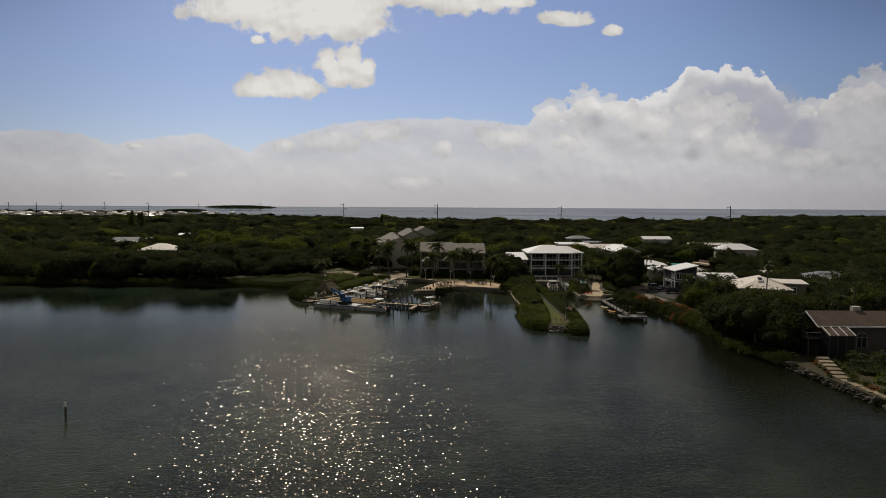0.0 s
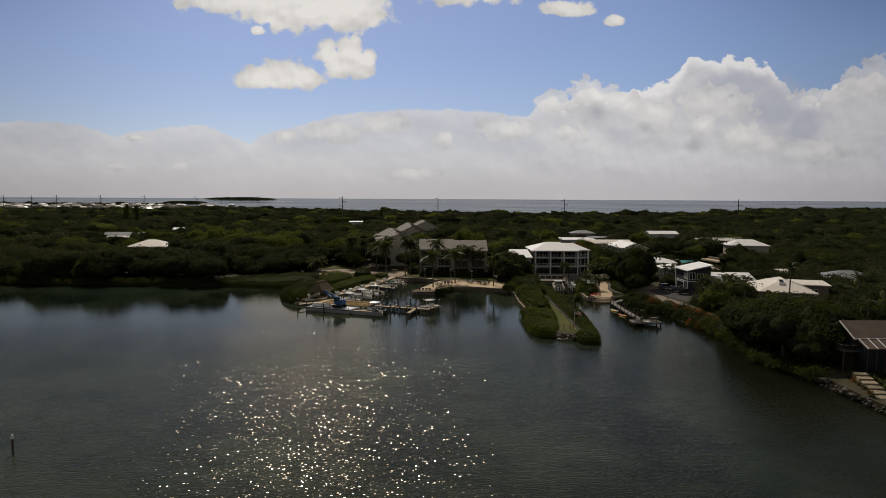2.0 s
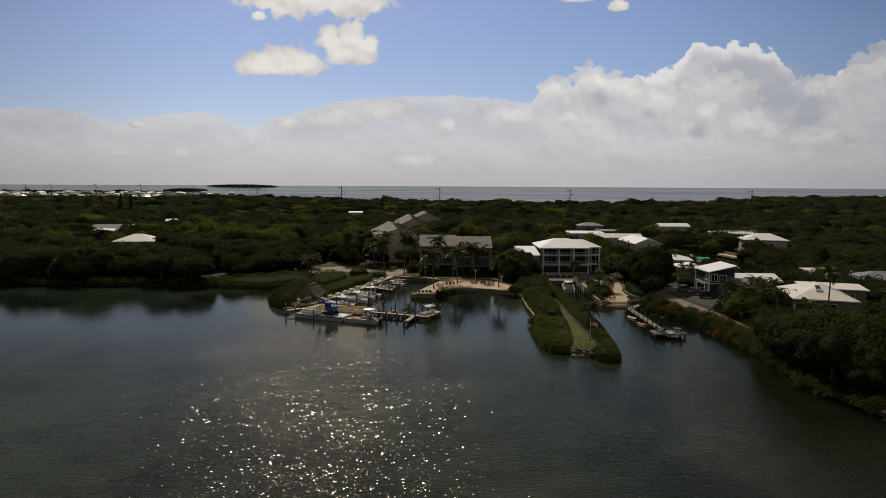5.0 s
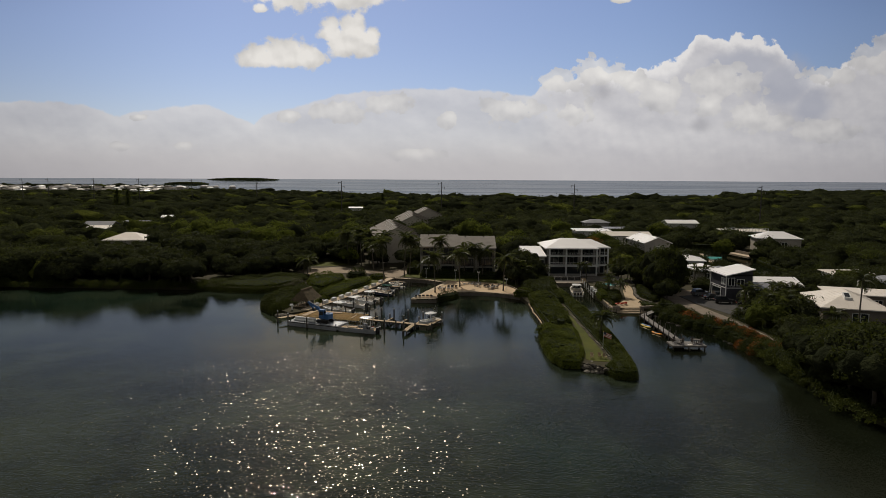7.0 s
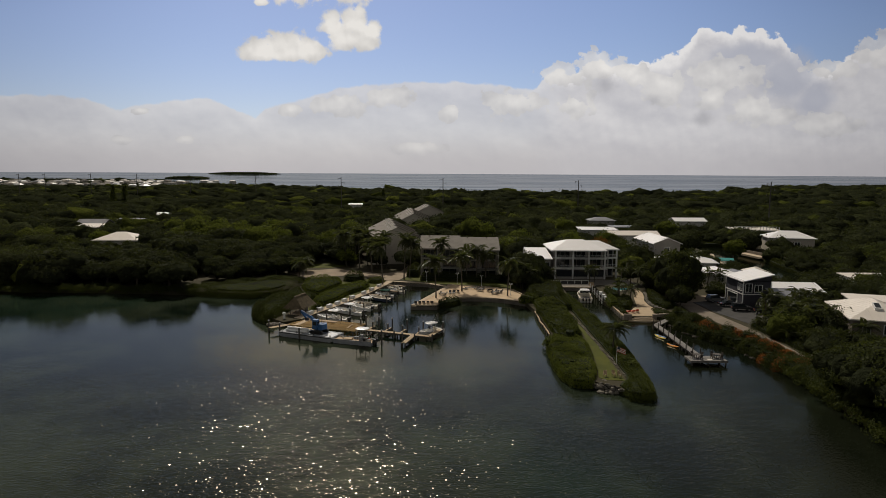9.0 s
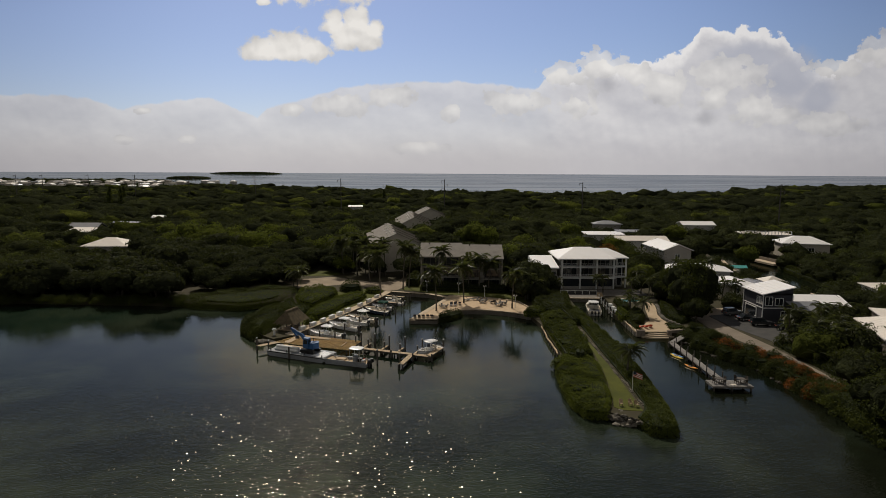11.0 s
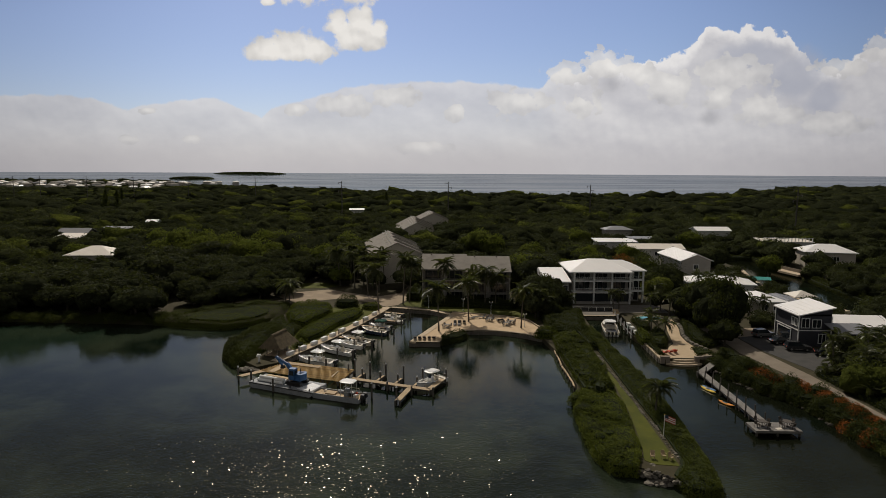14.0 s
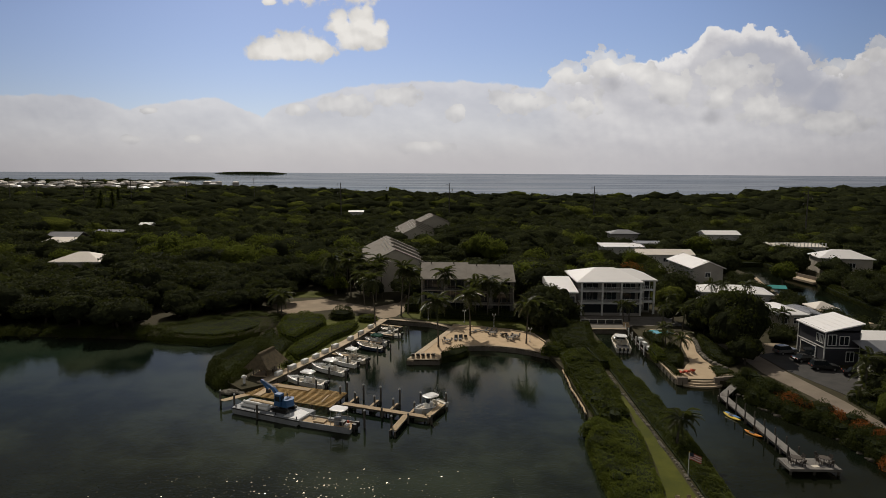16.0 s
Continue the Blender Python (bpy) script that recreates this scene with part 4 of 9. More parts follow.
xm, ym, hm = fringe([(-240, 217), (-140, 218), (-100, 217), (-76, 216.4), (-62, 216.4)], 2.4, 4.0, 2)
woods("mangrove_fringe", rng, xm, ym, hm * 0.8, 420, 0.36, MANGROVE, "dark mangrove thicket hanging over the water", drop=1.3, wide=1.05)
xm, ym, hm = fringe([(61, 161), (59.8, 150), (58.2, 140), (57.6, 132), (58.2, 126), (59.4, 121), (61.0, 118.6)][::-1], 2.4, 2.9, 2)
woods("mangrove_fringe", rng, xm, ym, hm, 420, 0.36, MANGROVE, "dark mangrove thicket hanging over the water", drop=1.3, wide=1.05)


# ---- palms, hedges and bushes ----
def frond_mesh(seed, length=2.9):
    """One feather leaf: a bowed rib with hanging leaflets."""
    r = np.random.default_rng(seed)
    s = Shape()
    pts = []
    for i in range(9):
        f = i / 8
        pts.append((length * (f - 0.12 * f * f), 0.12 * math.sin(3 * f + seed), length * (0.46 * f - 0.98 * f * f)))
    s.tube(pts, [0.045 * (1 - 0.8 * i / 8) for i in range(9)], 4)
    for i in range(26):
        f = 0.12 + 0.88 * i / 25
        k = min(int(f * 8), 7)
        p = along(pts[k], pts[k + 1], f * 8 - k)
        l = length * 0.30 * math.sin(math.pi * min(1, 0.18 + 0.78 * f)) + 0.12
        for side in (-1, 1):
            d = (0.45 * l, side * l * 0.8, -l * r.uniform(0.25, 0.6))
            w = 0.075 + 0.03 * r.uniform()
            tip = tuple(a + b for a, b in zip(p, d))
            mid = tuple(a + b * 0.5 for a, b in zip(p, d))
            s.add([p, (mid[0] + w, mid[1], mid[2] + 0.05), tip, (mid[0] - w, mid[1], mid[2] + 0.05)], [(0, 1, 2, 3)])
    return mesh_of("frond", s, FROND)


FRONDS = [frond_mesh(i) for i in range(4)]
rp = random.Random(5)


def palm(x, y, h, label="tall coconut palm with drooping feather fronds", size=1.0, count=17, z=1.0, lean=None):
    ob = thing("palm_tree", (x, y, z), label, "palm tree", "palms of the waterfront")
    a, l = (rp.uniform(0, 6.28), h * rp.uniform(0.03, 0.12)) if lean is None else lean
    pts = [(x + l * math.cos(a) * (i / 6) ** 1.6, y + l * math.sin(a) * (i / 6) ** 1.6, z - 0.3 + (h + 0.3) * i / 6) for i in range(7)]
    s = Shape()
    s.tube(pts, [0.24, 0.18, 0.155, 0.145, 0.135, 0.13, 0.12], 8)
    part("trunk", s, PALMBARK, ob)
    tip = pts[-1]
    for k in range(count):
        f = new("frond", FRONDS[k % 4])
        f.parent = ob
        up = rp.uniform(-38, 48) if k % 3 else rp.uniform(30, 70)
        f.matrix_basis = pose(tip[0] - x, tip[1] - y, tip[2] - z, 0, -up, 360 * k / count * 3.09 + rp.uniform(-12, 12)) @ Matrix.Scale(size * rp.uniform(0.85, 1.12), 4)
    return ob


def surface_leaves(rng, poly, z0, top, density, size, bulge=0.5):
    """Leaf places over the top and sides of a clipped or rounded mass of growth."""
    px, py = np.array(poly).T
    n = int((px.max() - px.min()) * (py.max() - py.min()) * density)
    x, y = rng.uniform(px.min(), px.max(), n), rng.uniform(py.min(), py.max(), n)
    k = inside(poly, x, y)
    x, y = x[k], y[k]
    # distance to the outline rounds the shoulders
    d = np.full(len(x), 1e9)
    for (ax, ay), (bx, by) in zip(poly, poly[1:] + poly[:1]):
        ex, ey = bx - ax, by - ay
        t = np.clip(((x - ax) * ex + (y - ay) * ey) / (ex * ex + ey * ey + 1e-9), 0, 1)
        d = np.minimum(d, np.hypot(x - ax - t * ex, y - ay - t * ey))
    round_ = np.sqrt(np.clip(1 - (1 - np.clip(d / (top * bulge + 0.05), 0, 1)) ** 2, 0, 1))
    lumps = np.array([noise.noise((a * 0.42, b * 0.42, 1.5)) + 0.6 * noise.noise((a * 1.6, b * 1.6, 7.0)) for a, b in zip(x, y)])
    z = z0 + top * (0.32 + 0.68 * round_) * (0.9 + 0.3 * lumps) + rng.uniform(-0.15, 0.12, len(x))
    p = [np.stack([x, y, z], axis=1)]
    o = [np.stack([np.zeros(len(x)), np.zeros(len(x)), np.ones(len(x))], axis=1)]
    # the steep shoulders carry as many leaves to the square metre as the top
    rim = d < top * bulge + 0.05
    cx, cy = x.mean(), y.mean()
    for _ in range(2):
        low = z0 + (z[rim] - z0) * rng.uniform(0.4, 1.0, rim.sum())
        p.append(np.stack([x[rim], y[rim], low], axis=1))
        o.append(np.stack([(x[rim] - cx) * 0.25, (y[rim] - cy) * 0.25, np.full(rim.sum(), 0.7)], axis=1))
    for (ax, ay), (bx, by) in zip(poly, poly[1:] + poly[:1]):
        l = math.hypot(bx - ax, by - ay)
        m = int(l * top * density * 0.9)
        if not m:
            continue
        t, h = rng.uniform(0, 1, m), rng.uniform(-0.12, 0.46, m)
        nx, ny = (by - ay) / l, -(bx - ax) / l
        off = rng.uniform(-0.25, 0.3, m) - 0.35 * np.clip(h, 0, 1) ** 2 * top * bulge
        p.append(np.stack([ax + (bx - ax) * t + nx * off, ay + (by - ay) * t + ny * off, z0 + top * h], axis=1))
        o.append(np.tile(np.array([nx, ny, 0.35]), (m, 1)))
    return np.concatenate(p), np.concatenate(o)


def shrink(poly, by):
    cx, cy = sum(p[0] for p in poly) / len(poly), sum(p[1] for p in poly) / len(poly)
    out = []
    for x, y in poly:
        l = math.hypot(x - cx, y - cy)
        k = max(0.3, (l - by) / l)
        out.append((cx + (x - cx) * k, cy + (y - cy) * k))
    return out


def hedge(poly, top, material, label, z0=1.0, density=40, size=0.25, name="hedge", bulge=0.5, tilt=0.5, group=""):
    """A mass of leaves over a dark slab that stands in for the shaded inside."""
    cx, cy = sum(p[0] for p in poly) / len(poly), sum(p[1] for p in poly) / len(poly)
    ob = thing(name, (cx, cy, z0), label, "hedge" if name == "hedge" else "shrub", group)
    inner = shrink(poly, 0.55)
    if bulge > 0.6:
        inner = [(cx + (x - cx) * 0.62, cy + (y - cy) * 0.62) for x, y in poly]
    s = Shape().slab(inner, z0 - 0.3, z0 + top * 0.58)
    part("inner_growth", s, CORE, ob, "dark core painted as the shade inside the growth")
    p, d = surface_leaves(rng, poly, z0, top, density, size, bulge)
    v, f = leaves(rng, p - np.array([cx, cy, z0]), d, size, tilt)
    c = new("leaves", quads_mesh("leaves", v, f, material))
    c.parent = ob
    return ob


def ring(x, y, rx, ry=None, n=9):
    ry = ry or rx
    return [(x + rx * (1 + 0.12 * math.sin(3 * k)) * math.cos(2 * math.pi * k / n), y + ry * math.sin(2 * math.pi * k / n)) for k in range(n)]


# ---- houses ----
def house(label, x, y, w, d, rz, eave, rise, wall, roofmat, kind="hip", over=0.7, z=1.2, windows=(), group="", ridge=None):
    """A house on a rectangular plan: wall, roof with a thick edge, windows with frames and sills."""
    ob = thing("house", (x, y, z), label, "house", group)
    c, s_ = math.cos(radians(rz)), math.sin(radians(rz))

    def at(u, v, h):
        return (x + u * c - v * s_, y + u * s_ + v * c, h)

    s = Shape()
    s.add([at(u, v, h) for h in (0.9, eave) for u, v in ((-w / 2, -d / 2), (w / 2, -d / 2), (w / 2, d / 2), (-w / 2, d / 2))],
          [(3, 2, 1, 0), (4, 5, 6, 7), (0, 1, 5, 4), (1, 2, 6, 5), (2, 3, 7, 6), (3, 0, 4, 7)])
    if kind == "gable_x":
        s.add([at(-w / 2, -d / 2, eave), at(-w / 2, d / 2, eave), at(-w / 2, 0, eave + rise), at(w / 2, -d / 2, eave), at(w / 2, d / 2, eave), at(w / 2, 0, eave + rise)],
              [(0, 2, 1), (3, 4, 5)])
    if kind == "gable_y":
        s.add([at(-w / 2, -d / 2, eave), at(w / 2, -d / 2, eave), at(0, -d / 2, eave + rise), at(-w / 2, d / 2, eave), at(w / 2, d / 2, eave), at(0, d / 2, eave + rise)],
              [(0, 1, 2), (4, 3, 5)])
    part("wall", s, wall, ob)
    W2, D2, t = w / 2 + over, d / 2 + over, 0.22
    e = eave - over * rise / max(min(w, d) / 2, 1) * 0.5
    if kind == "hip":
        L = max(w, d) / 2 - min(w, d) / 2 if ridge is None else ridge
        ra, rb = ((-L, 0), (L, 0)) if w >= d else ((0, -L), (0, L))
        top = [(-W2, -D2, e), (W2, -D2, e), (W2, D2, e), (-W2, D2, e), (*ra, e + rise), (*rb, e + rise)]
        faces = [(0, 1, 5, 4), (1, 2, 5), (2, 3, 4, 5), (3, 0, 4)] if w >= d else [(0, 1, 4), (1, 2, 5, 4), (2, 3, 5), (3, 0, 4, 5)]
    elif kind == "gable_x":
        top = [(-W2, -D2, e), (W2, -D2, e), (W2, D2, e), (-W2, D2, e), (-W2, 0, e + rise), (W2, 0, e + rise)]
        faces = [(0, 1, 5, 4), (2, 3, 4, 5)]
    elif kind == "gable_y":
        top = [(-W2, -D2, e), (W2, -D2, e), (W2, D2, e), (-W2, D2, e), (0, -D2, e + rise), (0, D2, e + rise)]
        faces = [(1, 2, 5, 4), (3, 0, 4, 5)]
    elif kind == "shed_x":
        top = [(-W2, -D2, e), (W2, -D2, e + rise), (W2, D2, e + rise), (-W2, D2, e)]
        faces = [(0, 1, 2, 3)]
    else:
        top = [(-W2, -D2, e), (W2, -D2, e), (W2, D2, e + rise), (-W2, D2, e + rise)]
        faces = [(0, 1, 2, 3)]
    n = len(top)
    r = Shape()
    vs = [at(*p) for p in top] + [at(p[0], p[1], p[2] - t) for p in top]
    fs = list(faces) + [tuple(i + n for i in reversed(f)) for f in faces]
    for a, b in ((0, 1), (1, 2), (2, 3), (3, 0)):
        fs.append((b, a, a + n, b + n))
    if kind == "gable_x":
        fs = fs[:-4] + [(1, 0, n, 1 + n), (3, 2, 2 + n, 3 + n), (0, 4, 4 + n, n), (4, 3, 3 + n, 4 + n), (5, 1, 1 + n, 5 + n), (2, 5, 5 + n, 2 + n)]
    if kind == "gable_y":
        fs = fs[:-4] + [(2, 1, 1 + n, 2 + n), (0, 3, 3 + n, n), (1, 4, 4 + n, 1 + n), (4, 0, n, 4 + n), (5, 2, 2 + n, 5 + n), (3, 5, 5 + n, 3 + n)]
    r.add(vs, fs)
    if kind.startswith("shed"):
        k = Shape()
        k.add([at(-w / 2, -d / 2, eave - 0.3), at(w / 2, -d / 2, eave - 0.3), at(w / 2, d / 2, eave - 0.3), at(-w / 2, d / 2, eave - 0.3)] +
              [at(u, v, e - t - 0.01 + rise * ((u + W2) / (2 * W2) if kind == "shed_x" else (v + D2) / (2 * D2))) for u, v in ((-w / 2, -d / 2), (w / 2, -d / 2), (w / 2, d / 2), (-w / 2, d / 2))],
              [(0, 1, 5, 4), (1, 2, 6, 5), (2, 3, 7, 6), (3, 0, 4, 7)])
        part("upper_wall", k, wall, ob)
    roof = part("roof", r, roofmat, ob)
    # raised seams down the slopes
    if roofmat in (WHITEROOF, CREAMROOF, DARKROOF) and max(w, d) < 24:
        q = Shape()
        for f in faces:
            pts = [Vector(top[i]) for i in f]
            base_a, base_b = pts[0], pts[1]
            run = (base_b - base_a)
            length = run.length
            run.normalize()
            nrm = (pts[1] - pts[0]).cross(pts[2] - pts[0]).normalized()
            slope = nrm.cross(run)
            for j in range(1, int(length / 1.2)):
                p0 = base_a + run * (j * length / int(length / 1.2))
                best = 0.0
                ring = pts[1:] + pts[:1]
                for a_, b_ in zip(ring, ring[1:]):
                    e1 = b_ - a_
                    den = slope.cross(e1)
                    m = (a_ - p0).cross(e1)
                    if den.length > 1e-6:
                        lam = m.dot(den) / den.length_squared
                        mu = (a_ - p0).cross(slope).dot(den) / den.length_squared
                        if lam > 0.05 and -1e-4 <= mu <= 1 + 1e-4:
                            best = max(best, lam)
                if best > 0.4:
                    p1 = p0 + slope * best
                    q.beam(at(*(p0 + nrm * 0.012)), at(*(p1 + nrm * 0.012)), 0.03, 0.022)
        if q.v:
            part("roof_seam", q, roofmat, roof)
    for side, u, h, ww, hh in windows:
        if side == "s":
            o, ax, nx = (u, -d / 2), (1, 0), (0, -1)
        elif side == "w":
            o, ax, nx = (-w / 2, u), (0, -1), (-1, 0)
        else:
            o, ax, nx = (w / 2, u), (0, 1), (1, 0)

        def wp(a, out, hz):
            return at(o[0] + ax[0] * a + nx[0] * out, o[1] + ax[1] * a + nx[1] * out, hz)

        g = Shape()
        g.add([wp(-ww / 2, 0.02, h), wp(ww / 2, 0.02, h), wp(ww / 2, 0.02, h + hh), wp(-ww / 2, 0.02, h + hh)], [(0, 1, 2, 3)])
        win = part("window", g, PANE, ob)
        f_ = Shape()
        for a0, a1, z0, z1 in ((-ww / 2 - 0.1, -ww / 2 + 0.02, h, h + hh), (ww / 2 - 0.02, ww / 2 + 0.1, h, h + hh), (-0.04, 0.04, h, h + hh), (-ww / 2 - 0.1, ww / 2 + 0.1, h + hh, h + hh + 0.12), (-ww / 2 - 0.14, ww / 2 + 0.14, h - 0.12, h)):
            f_.add([wp(a, out, zz) for out in (0.005, 0.08) for a, zz in ((a0, z0), (a1, z0), (a1, z1), (a0, z1))],
                   [(4, 5, 6, 7), (0, 1, 5, 4), (1, 2, 6, 5), (2, 3, 7, 6), (3, 0, 4, 7)])
        part("window_frame", f_, TRIM, win, "white window frame")
    return ob


# ---- the white house ----
def railing(x0, x1, y, z, parent, gap=0.5):
    s = Shape()
    s.beam((x0, y, z + 1.0), (x1, y, z + 1.0), 0.07, 0.07).beam((x0, y, z + 0.12), (x1, y, z + 0.12), 0.05, 0.05)
    n = max(2, int(abs(x1 - x0) / gap))
    for i in range(n + 1):
        s.box(x0 + (x1 - x0) * i / n, y, z + 0.1, 0.045, 0.045, 0.9)
    return part("railing", s, TRIM, parent, "white balustrade")


def white_house():
    ob = thing("house", (42.5, 246, 1.0), "three-storey white waterfront house with columned balconies and hipped white roof", "house")
    s = Shape()
    s.box(41.6, 247.5, 1.0, 15.4, 9.8, 8.9)      # main block, set back behind the balconies
    s.box(50.6, 247.6, 1.0, 3.8, 9.0, 8.9)        # side bay
    # off-white walls in grey siding: the shade behind the balconies is in the colour
    part("wall", s, GREYWALL, ob)
    lw = Shape().box(29.0, 244.0, 1.0, 5.8, 15.0, 6.5)
    part("wing_wall", lw, GREYWALL, ob)
    # storey slabs and columns
    for z in (4.1, 7.2):
        f = Shape().box(41.6, 240.75, z - 0.1, 15.9, 3.7, 0.2)
        f.box(50.8, 242.2, z - 0.1, 4.6, 2.2, 0.2)
        part("balcony_floor", f, TRIM, ob, "white balcony slab")
    for x in (33.9, 39.2, 44.0, 48.9):
        part("column", Shape().box(x, 239.2, 1.0, 0.42, 0.42, 8.9), TRIM, ob)
    part("column", Shape().box(53.0, 241.4, 1.0, 0.45, 0.45, 8.9), TRIM, ob)
    for x0, x1 in ((34.2, 38.9), (39.5, 43.7), (44.3, 48.6)):
        for z in (4.26, 7.36):
            railing(x0, x1, 239.1, z, ob)
        # glazed doors on the two upper storeys, dark openings below
        for z, h in ((4.3, 2.6), (7.4, 2.4)):
            for k in range(3):
                a = x0 + 0.25 + k * (x1 - x0 - 0.3) / 3
                w = (x1 - x0 - 0.3) / 3 - 0.1
                win = part("window", Shape().box(a + w / 2, 242.56, z, w, 0.04, h), PANE, ob)
                fr = Shape()
                for u in (a - 0.05, a + w + 0.05):
                    fr.box(u, 242.54, z, 0.12, 0.1, h + 0.1)
                fr.box(a + w / 2, 242.54, z + h, w + 0.2, 0.1, 0.12)
                # grey again for the shade on the white frames
                part("window_frame", fr, GREYWALL, win)
        part("garage_opening", Shape().box((x0 + x1) / 2, 239.3, 1.72, x1 - x0, 0.06, 2.2), PANE, ob, "dark glazed ground-floor opening")
        part("sill_wall", Shape().box((x0 + x1) / 2, 239.15, 1.0, x1 - x0, 0.25, 0.7), GREYWALL, ob)
    railing(49.2, 52.8, 241.3, 4.26, ob)
    railing(49.2, 52.8, 241.3, 7.36, ob)
    for z, h in ((4.4, 2.3), (7.4, 2.0), (1.5, 2.1)):
        for a in (49.9, 51.6):
            win = part("window", Shape().box(a, 243.06, z, 1.2, 0.06, h), PANE, ob)
            part("window_frame", Shape().box(a - 0.66, 243.05, z, 0.1, 0.1, h).box(a + 0.66, 243.05, z, 0.1, 0.1, h).box(a, 243.05, z + h, 1.44, 0.1, 0.1), TRIM, win)
    for z, h in ((4.5, 2.0), (1.5, 2.0)):
        for a in (27.4, 29.3, 31.0):
            win = part("window", Shape().box(a, 236.46, z, 1.2, 0.06, h), PANE, ob)
            part("window_frame", Shape().box(a - 0.66, 236.44, z, 0.1, 0.1, h).box(a + 0.66, 236.44, z, 0.1, 0.1, h).box(a, 236.44, z + h, 1.44, 0.1, 0.1), TRIM, win)
    railing(26.2, 32.2, 236.2, 4.1, ob)

    def hip(x0, x1, y0, y1, z, ridge, parent, name="roof", t=0.3):
        r = Shape()
        top = [(x0, y0, z), (x1, y0, z), (x1, y1, z), (x0, y1, z), *ridge]
        n = 6
        fs = [(0, 1, 5, 4), (1, 2, 5), (2, 3, 4, 5), (3, 0, 4), (9, 8, 7, 6), (1, 0, 6, 7), (2, 1, 7, 8), (3, 2, 8, 9), (0, 3, 9, 6)]
        r.add(top + [(p[0], p[1], p[2] - t) for p in top[:4]], fs)
        return part(name, r, WHITEROOF, parent)

    hip(32.3, 49.2, 237.6, 255.0, 10.0, [(38.6, 245.6, 12.5), (43.4, 245.6, 12.5)], ob)
    hip(41.0, 53.7, 240.9, 253.5, 9.97, [(44.0, 246.4, 12.1), (48.6, 246.4, 12.1)], ob, "side_roof")
    hip(25.4, 32.3, 235.2, 252.4, 7.8, [(25.4, 248.6, 9.5), (32.3, 248.6, 9.5)], ob, "wing_roof")
    return ob


white_house()


def apartments():
    """The long grey building on the basin: two stepped blocks with balconies."""
    ob = thing("apartment_building", (4.9, 246, 1.0), "three-storey weathered grey apartment building with deep dark balconies", "apartment building")
    for x0, x1, y0, zr in ((-7.2, 4.8, 240.3, 0.0), (4.8, 16.6, 238.4, -0.25)):
        s = Shape().box((x0 + x1) / 2, y0 + 7.2, 1.0, x1 - x0, 10.0, 9.0 + zr)
        for x in (x0 + 0.1, x1 - 0.12):
            s.box(x, y0 + 1.1, 1.0, 0.22, 2.2, 9.0 + zr)
        part("wall", s, GREYWALL, ob)
        r = Shape()
        e, k = 10.1 + zr, 13.3 + zr
        y1, y2, a, b = y0 - 0.6, y0 + 13.2, x0 - 0.25, x1 + 0.25
        ym = y0 + 6.9
        top = [(a, y1, e), (b, y1, e), (b, ym, k), (a, ym, k), (b, y2, e), (a, y2, e)]
        r.add(top + [(p[0], p[1], p[2] - 0.25) for p in top], [(0, 1, 2, 3), (3, 2, 4, 5), (1, 0, 6, 7), (4, 2, 8, 10), (2, 1, 7, 8), (0, 3, 9, 6), (3, 5, 11, 9), (5, 4, 10, 11), (9, 8, 7, 6), (11, 10, 8, 9)])
        part("roof", r, GREYROOF, ob)
        g = Shape().add([(x1, y0, e - 0.1), (x1, y0 + 12.2, e - 0.1), (x1, ym, k - 0.3), (x0, y0, e - 0.1), (x0, y0 + 12.2, e - 0.1), (x0, ym, k - 0.3)], [(0, 1, 2), (4, 3, 5)])
        part("gable", g, GREYWALL, ob)
        for z in (3.95, 6.95):
            part("balcony_floor", Shape().box((x0 + x1) / 2, y0 + 1.1, z - 0.16 + zr, x1 - x0, 2.2, 0.24), GREYWALL, ob)
            q = Shape().beam((x0, y0 + 0.06, z + 1.0 + zr), (x1, y0 + 0.06, z + 1.0 + zr), 0.06, 0.06)
            for i in range(int((x1 - x0) / 0.4)):
                q.box(x0 + 0.2 + 0.4 * i, y0 + 0.06, z + 0.1 + zr, 0.035, 0.035, 0.9)
            part("railing", q, BROWNWALL, ob, "dark thin railing")
        xm = (x0 + x1) / 2
        for u in (x0 + 0.25, xm, x1 - 0.25):
            part("post", Shape().box(u, y0 + 0.12, 1.0, 0.2, 0.2, 9.0 + zr), GREYWALL, ob)
        for z in (1.2, 4.15, 7.1):
            for u in (x0 + 2.9, xm + 2.9):
                win = part("window", Shape().box(u, y0 + 2.17, z + zr, 4.2, 0.06, 2.2), PANE, ob)
                part("window_frame", Shape().box(u, y0 + 2.14, z + zr, 0.08, 0.05, 2.2).box(u - 1.4, y0 + 2.14, z + zr, 0.06, 0.05, 2.2).box(u + 1.4, y0 + 2.14, z + zr, 0.06, 0.05, 2.2), GREYWALL, win)
        for i in range(2):
            part("vent_pipe", Shape().tube([(x0 + 2.4 + 6 * i, ym - 0.6, k - 0.4), (x0 + 2.4 + 6 * i, ym - 0.6, k + 0.12)], 0.16, 6), BROWNTRIM, ob)
    return ob


apartments()


